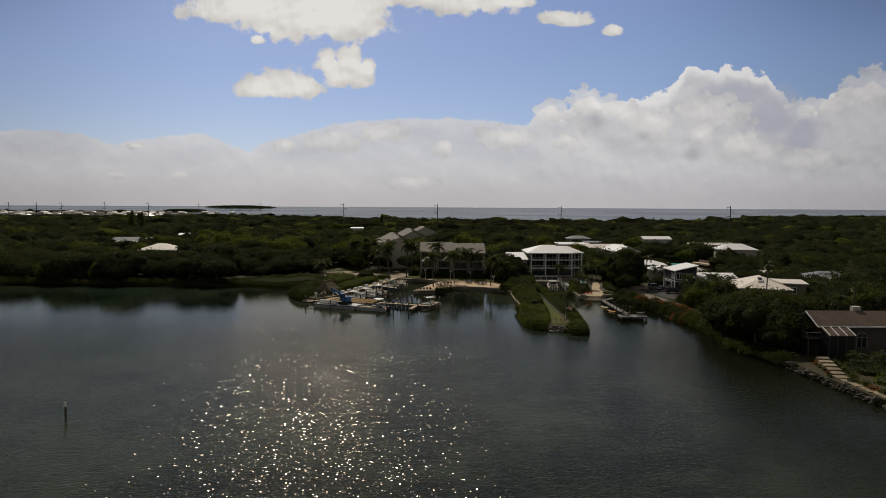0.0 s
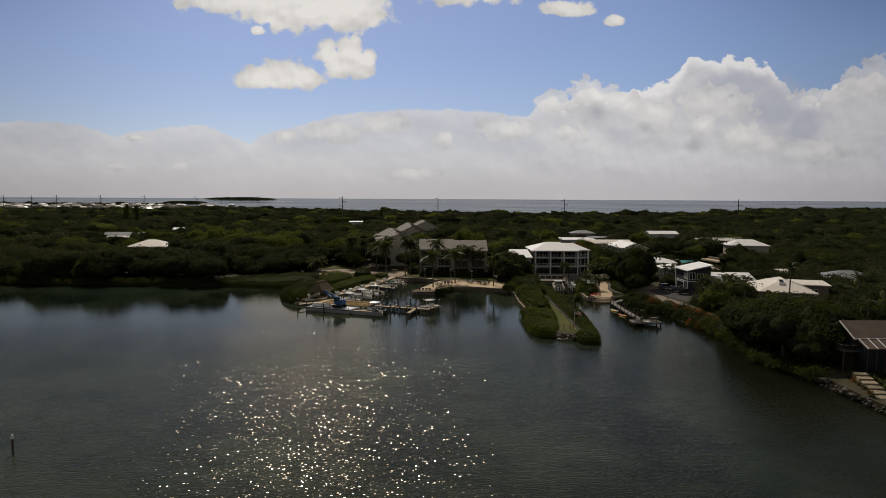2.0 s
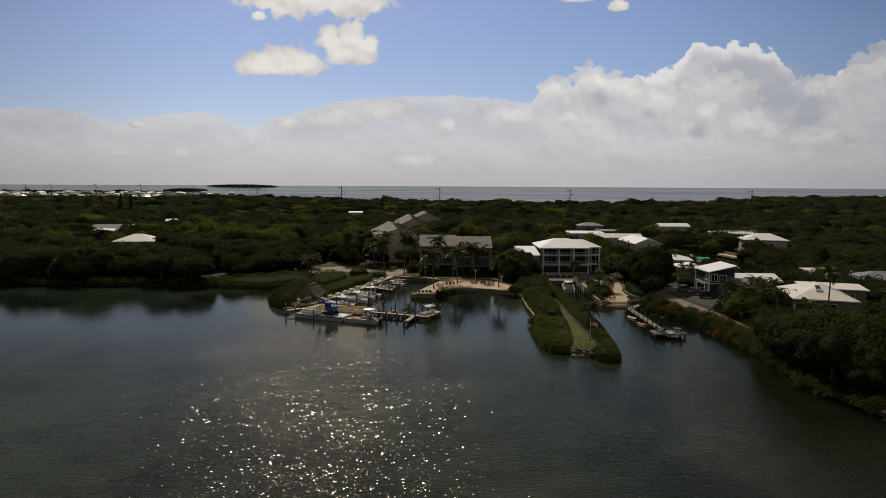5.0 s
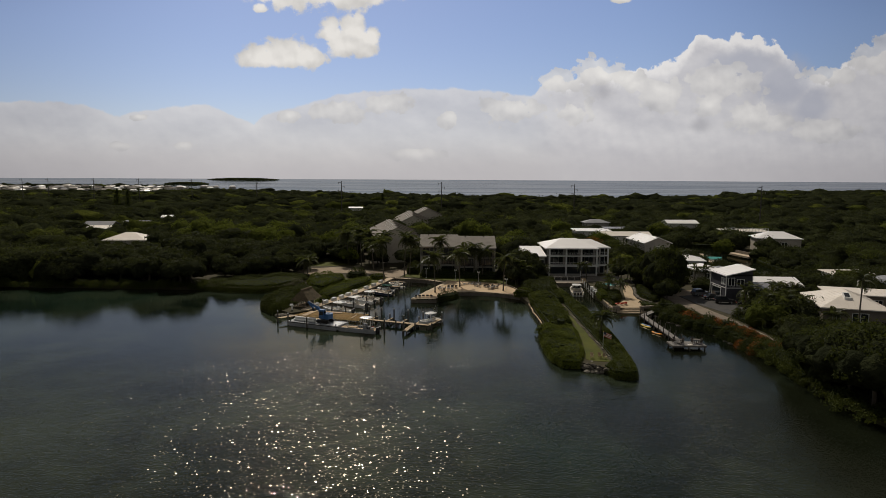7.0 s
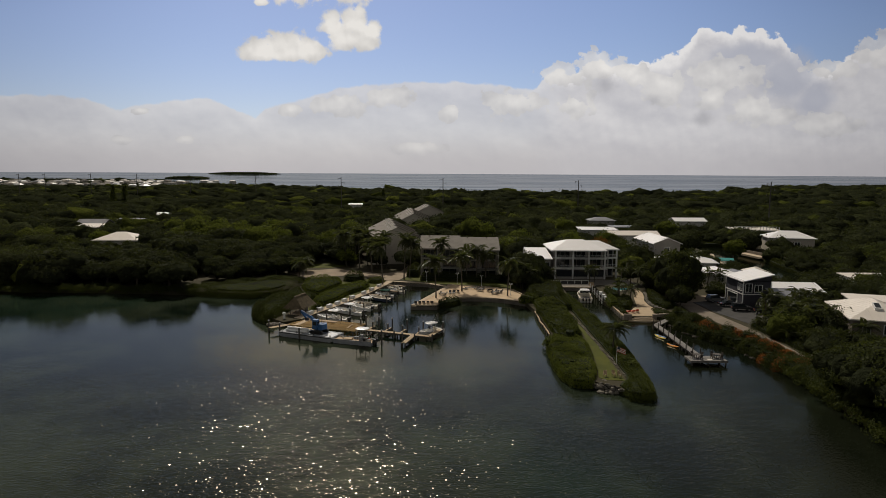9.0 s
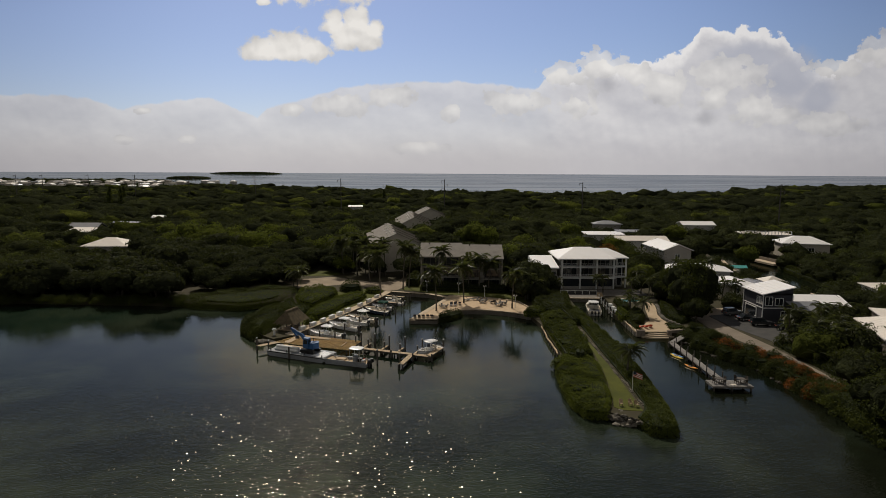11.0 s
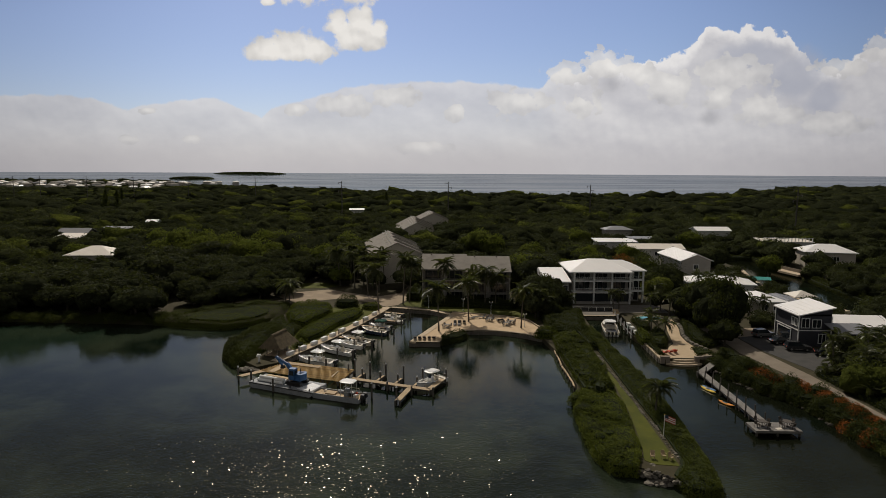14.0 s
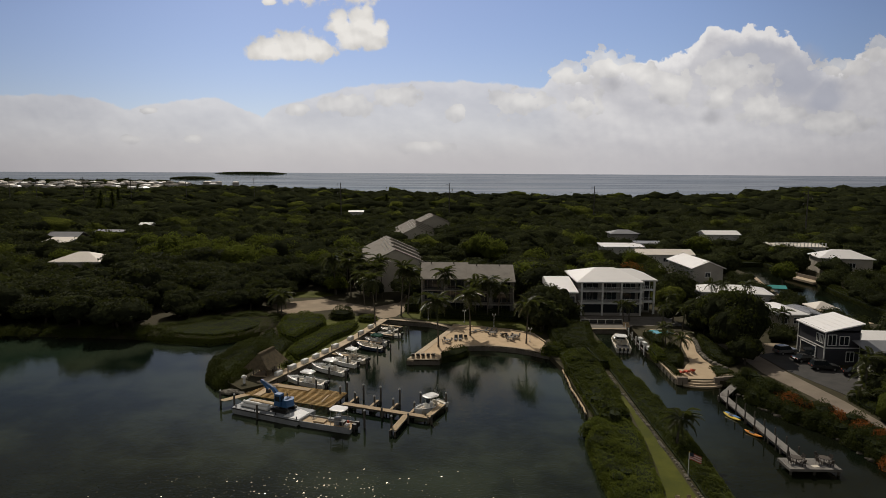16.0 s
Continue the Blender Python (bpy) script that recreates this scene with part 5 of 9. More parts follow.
def stepped_block(label, x, y, units, w, eave0, shift, rz=18.0):
    """Gabled units in a row, each a little higher and set off from the one before."""
    ob = thing("apartment_building", (x, y, 1.0), label, "apartment building")
    c, s_ = math.cos(radians(rz)), math.sin(radians(rz))
    for k in range(units):
        x0, y0 = x + shift * k * c - 8.0 * k * s_, y + shift * k * s_ + 8.0 * k * c
        d, eave, rise = 8.2, eave0 + 0.22 * k, 4.0

        def at(u, v, h):
            return (x0 + u * c - v * s_, y0 + u * s_ + v * c, h)

        a = w / 2
        v = [at(i * a, j, h) for j in (0, d) for i, h in ((-1, 0.9), (1, 0.9), (1, eave), (0, eave + rise), (-1, eave))]
        part("wall", Shape().add(v, [(0, 1, 2, 3, 4), (9, 8, 7, 6, 5), (1, 6, 7, 2), (5, 0, 4, 9), (2, 7, 8, 3), (3, 8, 9, 4)]), BEIGEWALL, ob)
        o, t = 0.45, 0.22
        e = eave - o * rise / a
        top = [(-a - o, -0.35, e), (0, -0.35, eave + rise), (a + o, -0.35, e), (-a - o, d, e), (0, d, eave + rise), (a + o, d, e)]
        r = Shape().add([at(p[0], p[1], p[2] + z) for z in (0.05, t + 0.05) for p in top],
                        [(6, 7, 10, 9), (7, 8, 11, 10), (0, 3, 4, 1), (1, 4, 5, 2), (0, 1, 7, 6), (1, 2, 8, 7), (4, 3, 9, 10), (5, 4, 10, 11), (3, 0, 6, 9), (2, 5, 11, 8)])
        roof = part("roof", r, GREYROOF, ob)
        for i in range(5):
            u, q = -0.6 - 0.42 * ((i * 7 + k) % 5), 0.8 + 1.75 * i
            h = eave + rise * (1 + u / a) + t
            part("roof_vent", Shape().tube([at(u, q, h - 0.1), at(u, q, h + 0.35), at(u - 0.25, q, h + 0.45)], 0.12, 6), TRIM, roof, "white roof vent")
        for z in (1.6, 4.4, 7.1):
            for q in (2.4, 7.0):
                g = Shape().add([at(a + 0.02, q - 0.8, z), at(a + 0.02, q + 0.8, z), at(a + 0.02, q + 0.8, z + 1.5), at(a + 0.02, q - 0.8, z + 1.5)], [(0, 1, 2, 3)])
                part("window", g, PANE, ob)
    return ob


stepped_block("large beige apartment building with stepped grey gabled roofs behind palms", -16.4, 267.5, 4, 17.6, 9.8, 1.3)
stepped_block("far stepped grey-roofed apartment building among the trees", -15.2, 358, 4, 17.0, 8.5, 1.9)
stepped_block("third grey-roofed apartment building deep among the trees", -9.5, 420, 2, 18.0, 8.8, 1.9)

# houses behind the marina and in the woods
house("wide single house with pale hipped roof in the woods", -125.0, 289.0, 15.4, 12, 4, 7.2, 2.6, BEIGEWALL, CREAMROOF, windows=[("s", -4, 3.6, 2, 1.5), ("s", 4, 3.6, 2, 1.5)])
house("small pale-roofed outbuilding among the trees", -177, 356, 11, 8, 0, 5.2, 1.4, BEIGEWALL, CREAMROOF, "shed_y")
house("dark-roofed house among the trees", -181, 367, 14, 9, 0, 6.0, 2.4, BROWNWALL, DARKROOF, "gable_x")
house("pale grey house with broad white gabled roof", 80.0, 283, 9.5, 19, 2, 8.2, 2.2, GREYWALL, WHITEROOF, "gable_y", windows=[("s", 0, 5.2, 1.6, 1.4), ("e", -5, 5.0, 1.6, 1.4), ("e", 3, 5.0, 1.6, 1.4)])
house("long low house with pale metal roof", 80, 314, 20, 9, 0, 7.4, 1.5, WHITEWALL, CREAMROOF, "gable_x", windows=[("s", -6, 4.6, 1.8, 1.4), ("s", 0, 4.6, 1.8, 1.4), ("s", 6, 4.6, 1.8, 1.4)])
house("white flat-roofed house behind trees", 70, 334, 16, 8, 0, 7.6, 0.6, WHITEWALL, WHITEROOF, "shed_y")
house("wide canal house with white hipped roof", 145, 311, 17, 11, -12, 7.0, 2.6, BEIGEWALL, WHITEROOF, windows=[("s", -6, 3.5, 2, 1.6), ("s", 2, 3.5, 2, 1.6)])
house("white house with a roof terrace by the canal", 148, 346, 20, 10, -6, 6.8, 0.5, WHITEWALL, CREAMROOF, "shed_y", windows=[("s", -5, 3.5, 2, 1.5), ("s", 4, 3.5, 2, 1.5)])
house("small white-roofed house in the far trees", 131, 382, 16, 9, 0, 8.0, 1.6, WHITEWALL, WHITEROOF, "gable_x")
house("single-storey pale-roofed house past the garden", 80.2, 257, 18, 9, -12, 4.6, 1.5, WHITEWALL, WHITEROOF, windows=[("s", -4, 2.2, 1.6, 1.4), ("s", 3, 2.2, 1.6, 1.4)])
house("low white-roofed cottage with a wooden balcony", 79.6, 231.5, 7.0, 10.5, 3, 5.0, 1.3, BEIGEWALL, WHITEROOF, windows=[("s", -1.5, 2.6, 1.5, 1.4), ("s", 1.5, 2.6, 1.5, 1.4), ("w", 0, 2.6, 1.5, 1.4)])
house("grey-roofed lean-to joined to the cottage", 86.5, 233, 6, 9, -8, 4.0, 0.8, GREYWALL, DARKROOF, "gable_y")
house("dark-walled house with a grey hipped roof among trees", 124, 209, 13, 9, -12, 5.2, 1.8, BROWNWALL, DARKROOF)
house("white flat roof among the trees", 122, 229, 12, 7, 0, 4.0, 0.5, WHITEWALL, CREAMROOF, "shed_y")

house("small white-roofed house deep in the woods", -170.5, 421, 5.5, 5, 6, 7.2, 1.2, GREYWALL, WHITEROOF, "gable_x")
house("long weathered grey-roofed house in the woods", -176, 396, 14, 6, -4, 5.8, 0.8, BROWNWALL, DARKROOF, "gable_x")
house("white two-storey building standing out of the woods", -67.5, 512, 9.5, 7, 8, 8.8, 0.6, WHITEWALL, WHITEROOF, "shed_y")
house("grey-roofed house behind the garden trees", 84, 381, 13, 8, 0, 8.2, 1.6, GREYWALL, DARKROOF, "hip")
house("narrow white-edged flat roof among the trees", 84, 340, 12, 5, 0, 8.2, 0.4, WHITEWALL, DARKROOF, "shed_y")


def roof_balustrade():
    """White posts and rails round the roof terrace by the canal."""
    ob = thing("balustrade", (148, 341, 7.3), "white balustrade round the roof terrace", "balustrade")
    ca, sa = math.cos(radians(-6)), math.sin(radians(-6))
    q = Shape()
    ends = [(148 + u * ca + 4.9 * sa, 346 + u * sa - 4.9 * ca) for u in (-10, 10)]
    q.beam((*ends[0], 8.35), (*ends[1], 8.35), 0.12, 0.12)
    part("rail", q, TRIM, ob)
    for k in range(15):
        x, y = along(ends[0], ends[1], k / 14)
        part("post", Shape().box(x, y, 6.75, 0.3, 0.3, 1.75 if k % 3 == 0 else 1.5, -6), TRIM, ob)
    return ob


roof_balustrade()


def blue_house():
    ob = house("two-storey slate blue house with bright white sloping roof", 75.2, 204.9, 6.6, 8.8, 0, 7.75, 1.7, BLUEWALL, WHITEROOF, "shed_x", 0.45,
               windows=[("s", -2.0, 5.0, 1.5, 1.9), ("s", 0.3, 5.0, 1.7, 1.6), ("w", -2.2, 5.2, 0.8, 1.5), ("w", -3.4, 5.2, 0.8, 1.5), ("s", 1.6, 1.8, 1.4, 1.8)])
    o = ORIGIN[ob.name]
    # trim boards at corners and floor line, garage door, lower rear wing
    for x, y in ((71.88, 200.48), (78.52, 200.48), (71.88, 209.3)):
        part("corner_board", Shape().box(x, y, 1.0, 0.18, 0.18, 6.4), TRIM, ob)
    part("belt_board", Shape().box(71.86, 204.9, 4.3, 0.1, 8.8, 0.2).box(75.2, 200.46, 4.3, 6.6, 0.1, 0.2), TRIM, ob)
    part("garage_door", Shape().box(71.86, 205.6, 1.3, 0.08, 4.8, 2.5), PANE, ob, "dark garage door")
    part("garage_frame", Shape().box(71.84, 203.1, 1.3, 0.12, 0.2, 2.6).box(71.84, 208.1, 1.3, 0.12, 0.2, 2.6).box(71.84, 205.6, 3.85, 0.12, 5.2, 0.2), TRIM, ob)
    porch = Shape().box(81.5, 198.6, 1.6, 6.0, 4.0, 0.2)
    part("porch_floor", porch, BROWNWALL, ob, "brown timber porch floor")
    r = Shape().add([(77.2, 196.2, 4.9), (84.2, 195.9, 4.9), (84.2, 200.5, 6.0), (77.0, 200.5, 6.0), (77.2, 196.2, 4.75), (84.2, 195.9, 4.75), (84.2, 200.5, 5.85), (77.0, 200.5, 5.85)],
                    [(0, 1, 2, 3), (7, 6, 5, 4), (1, 0, 4, 5), (2, 1, 5, 6), (3, 2, 6, 7), (0, 3, 7, 4)])
    part("porch_roof", r, DARKROOF, ob, "slate-coloured metal porch roof")
    for x in (78.9, 81.2, 83.8):
        part("porch_post", Shape().box(x, 196.7, 1.0, 0.16, 0.16, 3.8), TRIM, ob)
    q = Shape().beam((78.9, 196.7, 2.7), (83.8, 196.7, 2.7), 0.08, 0.08)
    for i in range(12):
        q.box(79.1 + 0.42 * i, 196.7, 1.8, 0.05, 0.05, 0.9)
    part("porch_railing", q, TRIM, ob)
    return ob


blue_house()
house("single-storey blue wing with broad white roof", 85.6, 205.5, 11, 9.5, -4, 5.2, 1.5, BLUEWALL, WHITEROOF, "gable_x", windows=[("s", 0, 2.4, 1.6, 1.6), ("s", 3, 2.4, 1.6, 1.6)])


def gazebo():
    ob = thing("gazebo", (95.5, 240.5, 1.0), "small canalside gazebo with a white pyramid roof", "gazebo")
    r = Shape().add([(92.3, 237.6, 3.6), (98.7, 237.6, 3.6), (98.7, 243.4, 3.6), (92.3, 243.4, 3.6), (95.5, 240.5, 5.0), (92.3, 237.6, 3.45), (98.7, 237.6, 3.45), (98.7, 243.4, 3.45), (92.3, 243.4, 3.45)],
                    [(0, 1, 4), (1, 2, 4), (2, 3, 4), (3, 0, 4), (8, 7, 6, 5), (1, 0, 5, 6), (2, 1, 6, 7), (3, 2, 7, 8), (0, 3, 8, 5)])
    part("roof", r, CREAMROOF, ob)
    for x in (92.8, 98.2):
        for y in (238.1, 242.9):
            part("post", Shape().box(x, y, 0.9, 0.16, 0.16, 2.6), TRIM, ob)
    return ob


gazebo()


def skylight_house():
    """Hipped cream-roofed house with a roof light and a low flat wing."""
    rz = -18
    ob = house("stucco house with a wide cream hipped metal roof and one skylight", 82.0, 171.0, 11, 15, rz, 7.3, 2.4, TANWALL, CREAMROOF, "hip", 0.6,
               windows=[("s", 0.8, 4.6, 2.6, 1.6), ("s", -3.2, 4.6, 1.2, 1.6), ("w", 3.0, 4.6, 1.6, 1.5)])
    ca, sa = math.cos(radians(rz)), math.sin(radians(rz))

    def on_roof(x0, x1, y0, y1, lift):
        """A flat box lying on the slope that faces the water."""
        pts = [(x0, y0), (x1, y0), (x1, y1), (x0, y1)]
        out = []
        for dz in (lift, -0.3):
            out += [(82.0 + x * ca - y * sa, 171.0 + x * sa + y * ca, 7.3 + 2.4 * (8.1 + y) / 6.1 + dz) for x, y in pts]
        return Shape().add(out, [(0, 1, 2, 3), (7, 6, 5, 4), (1, 0, 4, 5), (2, 1, 5, 6), (3, 2, 6, 7), (0, 3, 7, 4)])

    sk = part("skylight", on_roof(-1.35, -0.15, -4.9, -3.1, 0.28), TRIM, ob, "white-framed roof light")
    part("skylight_pane", on_roof(-1.2, -0.3, -4.7, -3.3, 0.30), PANE, sk)
    return ob


skylight_house()
house("low flat-roofed wing with white fascia and dark windows", 95.0, 186.0, 13, 7, -18, 6.3, 0.35, TANWALL, CREAMROOF, "shed_y", 0.5, windows=[("s", -1.0, 3.6, 2.6, 1.5), ("s", 3.2, 3.6, 1.6, 1.5)])


def brown_house():
    ob = house("brown shingle-roofed waterside house with porch and arched window", 77.6, 126.0, 21.6, 6.2, 0, 6.5, 2.1, BROWNWALL, BROWNROOF, "gable_x", 0.6,
               windows=[("s", 2.6, 3.0, 1.6, 1.8), ("w", 0.0, 5.0, 1.6, 1.3)])
    part("fascia", Shape().beam((66.15, 122.25, 6.15), (88.9, 122.25, 6.15), 0.08, 0.22).beam((66.15, 122.25, 6.15), (66.15, 126.0, 8.3), 0.1, 0.22), TRIM, ob, "pale roof edge board")
    part("chimney", Shape().box(75.6, 126.6, 7.8, 1.4, 0.9, 1.3), BEIGEWALL, ob, "squat rendered chimney")
    r = Shape().add([(66.6, 119.9, 5.1), (71.3, 119.9, 5.1), (71.3, 122.2, 6.12), (66.6, 122.2, 6.12), (66.6, 119.9, 5.0), (71.3, 119.9, 5.0), (71.3, 122.2, 6.0), (66.6, 122.2, 6.0)],
                    [(0, 1, 2, 3), (7, 6, 5, 4), (1, 0, 4, 5), (2, 1, 5, 6), (3, 2, 6, 7), (0, 3, 7, 4)])
    part("porch_roof", r, BROWNROOF, ob)
    for i in range(4):
        x = 66.8 + 1.45 * i
        part("porch_rafter", Shape().beam((x, 119.8, 5.14), (x, 122.2, 6.22), 0.13, 0.13), TRIM, ob, "white rafter")
        part("porch_post", Shape().box(x, 120.0, 1.0, 0.14, 0.14, 4.1), BROWNTRIM, ob, "brown porch post")
        if i < 3:
            part("porch_screen", Shape().box(x + 0.72, 120.05, 1.2, 1.25, 0.03, 3.7), PANE, ob, "dark screened porch panel")
    part("porch_side", Shape().box(66.65, 121.4, 1.2, 0.03, 2.5, 3.9), PANE, ob, "dark screened porch panel")
    # arched window
    a = [(74.4 + 0.9 * math.cos(math.pi * k / 8), 122.86, 4.2 + 0.8 * math.sin(math.pi * k / 8)) for k in range(9)]
    w = part("arched_window", Shape().add([(75.3, 122.86, 2.4)] + a + [(73.5, 122.86, 2.4)], [tuple(range(10, -1, -1))]), PANE, ob)
    part("arched_frame", Shape().tube([(75.3, 122.82, 2.4)] + [(p[0], 122.82, p[2]) for p in a] + [(73.5, 122.82, 2.4)], 0.07, 5).beam((73.5, 122.82, 4.2), (75.3, 122.82, 4.2), 0.06, 0.06).beam((74.4, 122.82, 2.4), (74.4, 122.82, 5.0), 0.06, 0.06), GREYWALL, w)
    # side deck with rail
    for i in range(8):
        part("deck_board", Shape().box(65.4, 122.2 + 0.9 * i, 4.1, 2.6, 0.84, 0.12), BROWNTRIM, ob)
    for y in (122.0, 128.6):
        part("deck_post", Shape().box(64.4, y, 1.0, 0.18, 0.18, 3.1), BROWNTRIM, ob)
    q = Shape().beam((64.2, 121.9, 5.2), (64.2, 129.0, 5.2), 0.08, 0.08).beam((64.2, 121.9, 5.2), (66.7, 121.9, 5.2), 0.08, 0.08)
    for i in range(13):
        q.box(64.2, 121.9 + 0.58 * i, 4.2, 0.05, 0.05, 1.0)
    part("deck_railing", q, GREYPLANK, ob, "weathered deck railing")
    return ob


brown_house()


# ---- boats ----
def place(ob, x, y, z, rz, k=1.0):
    ob.matrix_basis = pose(x, y, z, 0, 0, rz) @ Matrix.Scale(k, 4)
    return ob


def hull(L, B, H, n=14, draft=0.3, inset=0.16, floor=0.3):
    """Outer hull with gunwale, and the cockpit inside; the bow points along +x, the water is at z = 0."""
    out, ins = Shape(), Shape()
    rows = []
    for i in range(n + 1):
        t = i / n
        b = B / 2 * (0.92 + 0.16 * t if t < 0.5 else 1.0) * max(0.0, 1 - max(0.0, (t - 0.5) / 0.5) ** 2.3)
        b = max(b, 0.02)
        g = H * (0.86 + 0.36 * t * t)
        x = L * (t - 0.5)
        rows.append([(x, 0, -draft * (1 - 0.9 * max(0, (t - 0.7) / 0.3))), (x - 0.06 * L * max(0, t - 0.6), b * 0.86, 0.02 + 0.25 * g * t), (x, b, g)])
    vs = []
    for r in rows:
        k, c, g = r
        vs += [k, c, g, (c[0], -c[1], c[2]), (g[0], -g[1], g[2])]
    fs = []
    for i in range(n):
        a, b = 5 * i, 5 * (i + 1)
        fs += [(a, b, b + 1, a + 1), (a + 1, b + 1, b + 2, a + 2), (a + 3, b + 3, b, a), (a + 4, b + 4, b + 3, a + 3)]
    fs += [(0, 1, 2, 4, 3)]
    out.add(vs, fs)
    # gunwale and inner sides
    iv = []
    for i, r in enumerate(rows):
        g = r[2]
        w = max(g[1] - inset - 0.05 * (i / n), 0.01)
        zf = floor if i / n < 0.72 else floor + (g[2] - 0.12 - floor) * min(1, (i / n - 0.72) / 0.08)
        iv += [g, (g[0], w, g[2] + 0.02), (g[0], w * 0.97, zf), (g[0], -w * 0.97, zf), (g[0], -w, g[2] + 0.02), (g[0], -g[1], g[2])]
    jf = []
    for i in range(n):
        a, b = 6 * i, 6 * (i + 1)
        jf += [(a + k, b + k, b + k + 1, a + k + 1) for k in range(5)]
    jf += [(0, 1, 2, 3, 4, 5)]
    ins.add(iv, jf)
    return out, ins


def outboard(x, y, parent, k=1.0):
    s = Shape().box(x - 0.28 * k, y, 0.62, 0.62 * k, 0.42 * k, 0.55 * k, 0, 0.78)
    m = part("outboard_motor", s, BLACK, parent, "black outboard motor")
    part("motor_leg", Shape().box(x - 0.18 * k, y, -0.35, 0.26 * k, 0.16 * k, 1.0), BLACK, m)
    return m


def rounded(x, y, z, sx, sy, sz, cut=0.2):
    """A slab with clipped corners and a cambered top."""
    c = min(sx, sy) * cut
    pl = [(-sx / 2 + c, -sy / 2), (sx / 2 - c, -sy / 2), (sx / 2, -sy / 2 + c), (sx / 2, sy / 2 - c), (sx / 2 - c, sy / 2), (-sx / 2 + c, sy / 2), (-sx / 2, sy / 2 - c), (-sx / 2, -sy / 2 + c)]
    s = Shape()
    n = len(pl)
    s.add([(x + a, y + b, z) for a, b in pl] + [(x + a, y + b, z + sz * 0.6) for a, b in pl] + [(x + a * 0.8, y + b * 0.8, z + sz) for a, b in pl],
          [(i, (i + 1) % n, n + (i + 1) % n, n + i) for i in range(n)] + [(n + i, n + (i + 1) % n, 2 * n + (i + 1) % n, 2 * n + i) for i in range(n)] + [tuple(range(2 * n, 3 * n)), tuple(range(n))[::-1]])
    return s


def motorboat(label, L=7.6, B=2.5, H=0.95, top=True, hullmat=GEL, inmat=GEL, motors=1, canopy=None, cover=None):
    """Centre-console boat with console, seats, hard top on tubes and outboards."""
    ob = thing("motorboat", (0, 0, 0), label, "boat", "boats in the marina")
    o, i = hull(L, B, H)
    part("hull", o, hullmat, ob, smooth=False)
    part("cockpit", i, inmat, ob)
    part("rub_rail", Shape().tube([(L * (t / 12 - 0.5), (B / 2 + 0.02) * (0.92 + 0.16 * t / 12 if t < 6 else 1) * max(0.01, 1 - max(0, (t / 12 - 0.5) / 0.5) ** 2.3), H * (0.86 + 0.36 * (t / 12) ** 2) - 0.06) for t in range(13)], 0.035, 5), BLACK, ob)
    part("console", Shape().box(-0.02 * L, 0, 0.3, 0.8, 0.85, 1.05, 0, 0.85), inmat, ob)
    part("windscreen", Shape().add([(0.30, -0.36, 1.3), (0.30, 0.36, 1.3), (0.12, 0.34, 1.85), (0.12, -0.34, 1.85)], [(0, 1, 2, 3)]), PANE, ob)
    part("seat", Shape().box(-0.16 * L, 0, 0.3, 0.55, 0.95, 0.75).box(-0.19 * L, 0, 1.05, 0.12, 0.95, 0.4), CREAMGEL, ob, "cream helm seat")
    part("bow_cushion", Shape().box(0.2 * L, 0.28 * B, 0.32, 1.6, 0.4, 0.4).box(0.2 * L, -0.28 * B, 0.32, 1.6, 0.4, 0.4), CREAMGEL, ob)
    part("cooler", rounded(-0.30 * L, 0.12, 0.32, 0.5, 0.85, 0.42, 0.12), GEL if inmat is CREAMGEL else CREAMGEL, ob)
    part("deck_hatch", rounded(0.34 * L, 0, H * 1.0, 0.8, 0.7, 0.06, 0.15), BLACK if L > 7 else GREYPLANK, ob, "dark deck hatch")
    part("bow_rail", Shape().tube([(L * f, sg * B / 2 * w_, H * h_) for f, sg, w_, h_ in ((0.12, 1, 0.9, 1.16), (0.3, 1, 0.66, 1.3), (0.45, 1, 0.2, 1.4), (0.47, -1, 0.15, 1.4), (0.3, -1, 0.66, 1.3), (0.12, -1, 0.9, 1.16))], 0.018, 5), ALU, ob)
    part("floor_mat", Shape().box(-0.22 * L, 0, 0.312, 0.42 * L, B * 0.62, 0.012), GREYPLANK, ob, "grey cockpit flooring")
    part("stern_bench", Shape().box(-0.43 * L, 0, 0.3, 0.5, B * 0.7, 0.42), CREAMGEL, ob)
    if top:
        t = part("hard_top", rounded(-0.05 * L, 0, 2.35, 2.5, 1.95, 0.16), GEL, ob, "white hard top")
        for y in (-0.6, -0.2, 0.2, 0.6):
            part("rod_holder", Shape().tube([(-0.05 * L - 1.2, y, 2.3), (-0.05 * L - 1.45, y, 2.85)], 0.03, 5), ALU, t)
        part("tower_rail", Shape().tube([(-0.05 * L - 0.9, -0.8, 2.5), (-0.05 * L + 0.9, -0.8, 2.62), (-0.05 * L + 0.9, 0.8, 2.62), (-0.05 * L - 0.9, 0.8, 2.5)], 0.025, 5), ALU, t)
        for x in (-0.05 * L - 0.75, -0.05 * L + 0.65):
            for y in (-0.55, 0.55):
                part("top_leg", Shape().tube([(x * 0.8, y, 0.4), (x, y * 1.15, 2.36)], 0.035, 6), ALU, t)
        part("antenna", Shape().tube([(-0.3, 0.6, 2.45), (-1.2, 0.75, 4.2)], 0.015, 4), GEL, ob)
    if canopy:
        c = part("canopy", rounded(-0.05 * L, 0, 1.9, 2.6, 1.9, 0.3), canopy, ob, "canvas canopy")
        for x in (-1.2, 0.8):
            for y in (-0.8, 0.8):
                part("canopy_pole", Shape().tube([(x, y, 0.7), (x, y, 1.95)], 0.025, 5), ALU, c)
    for k in range(motors):
        outboard(-L / 2 - 0.05, (k - (motors - 1) / 2) * 0.62, ob)
    return ob


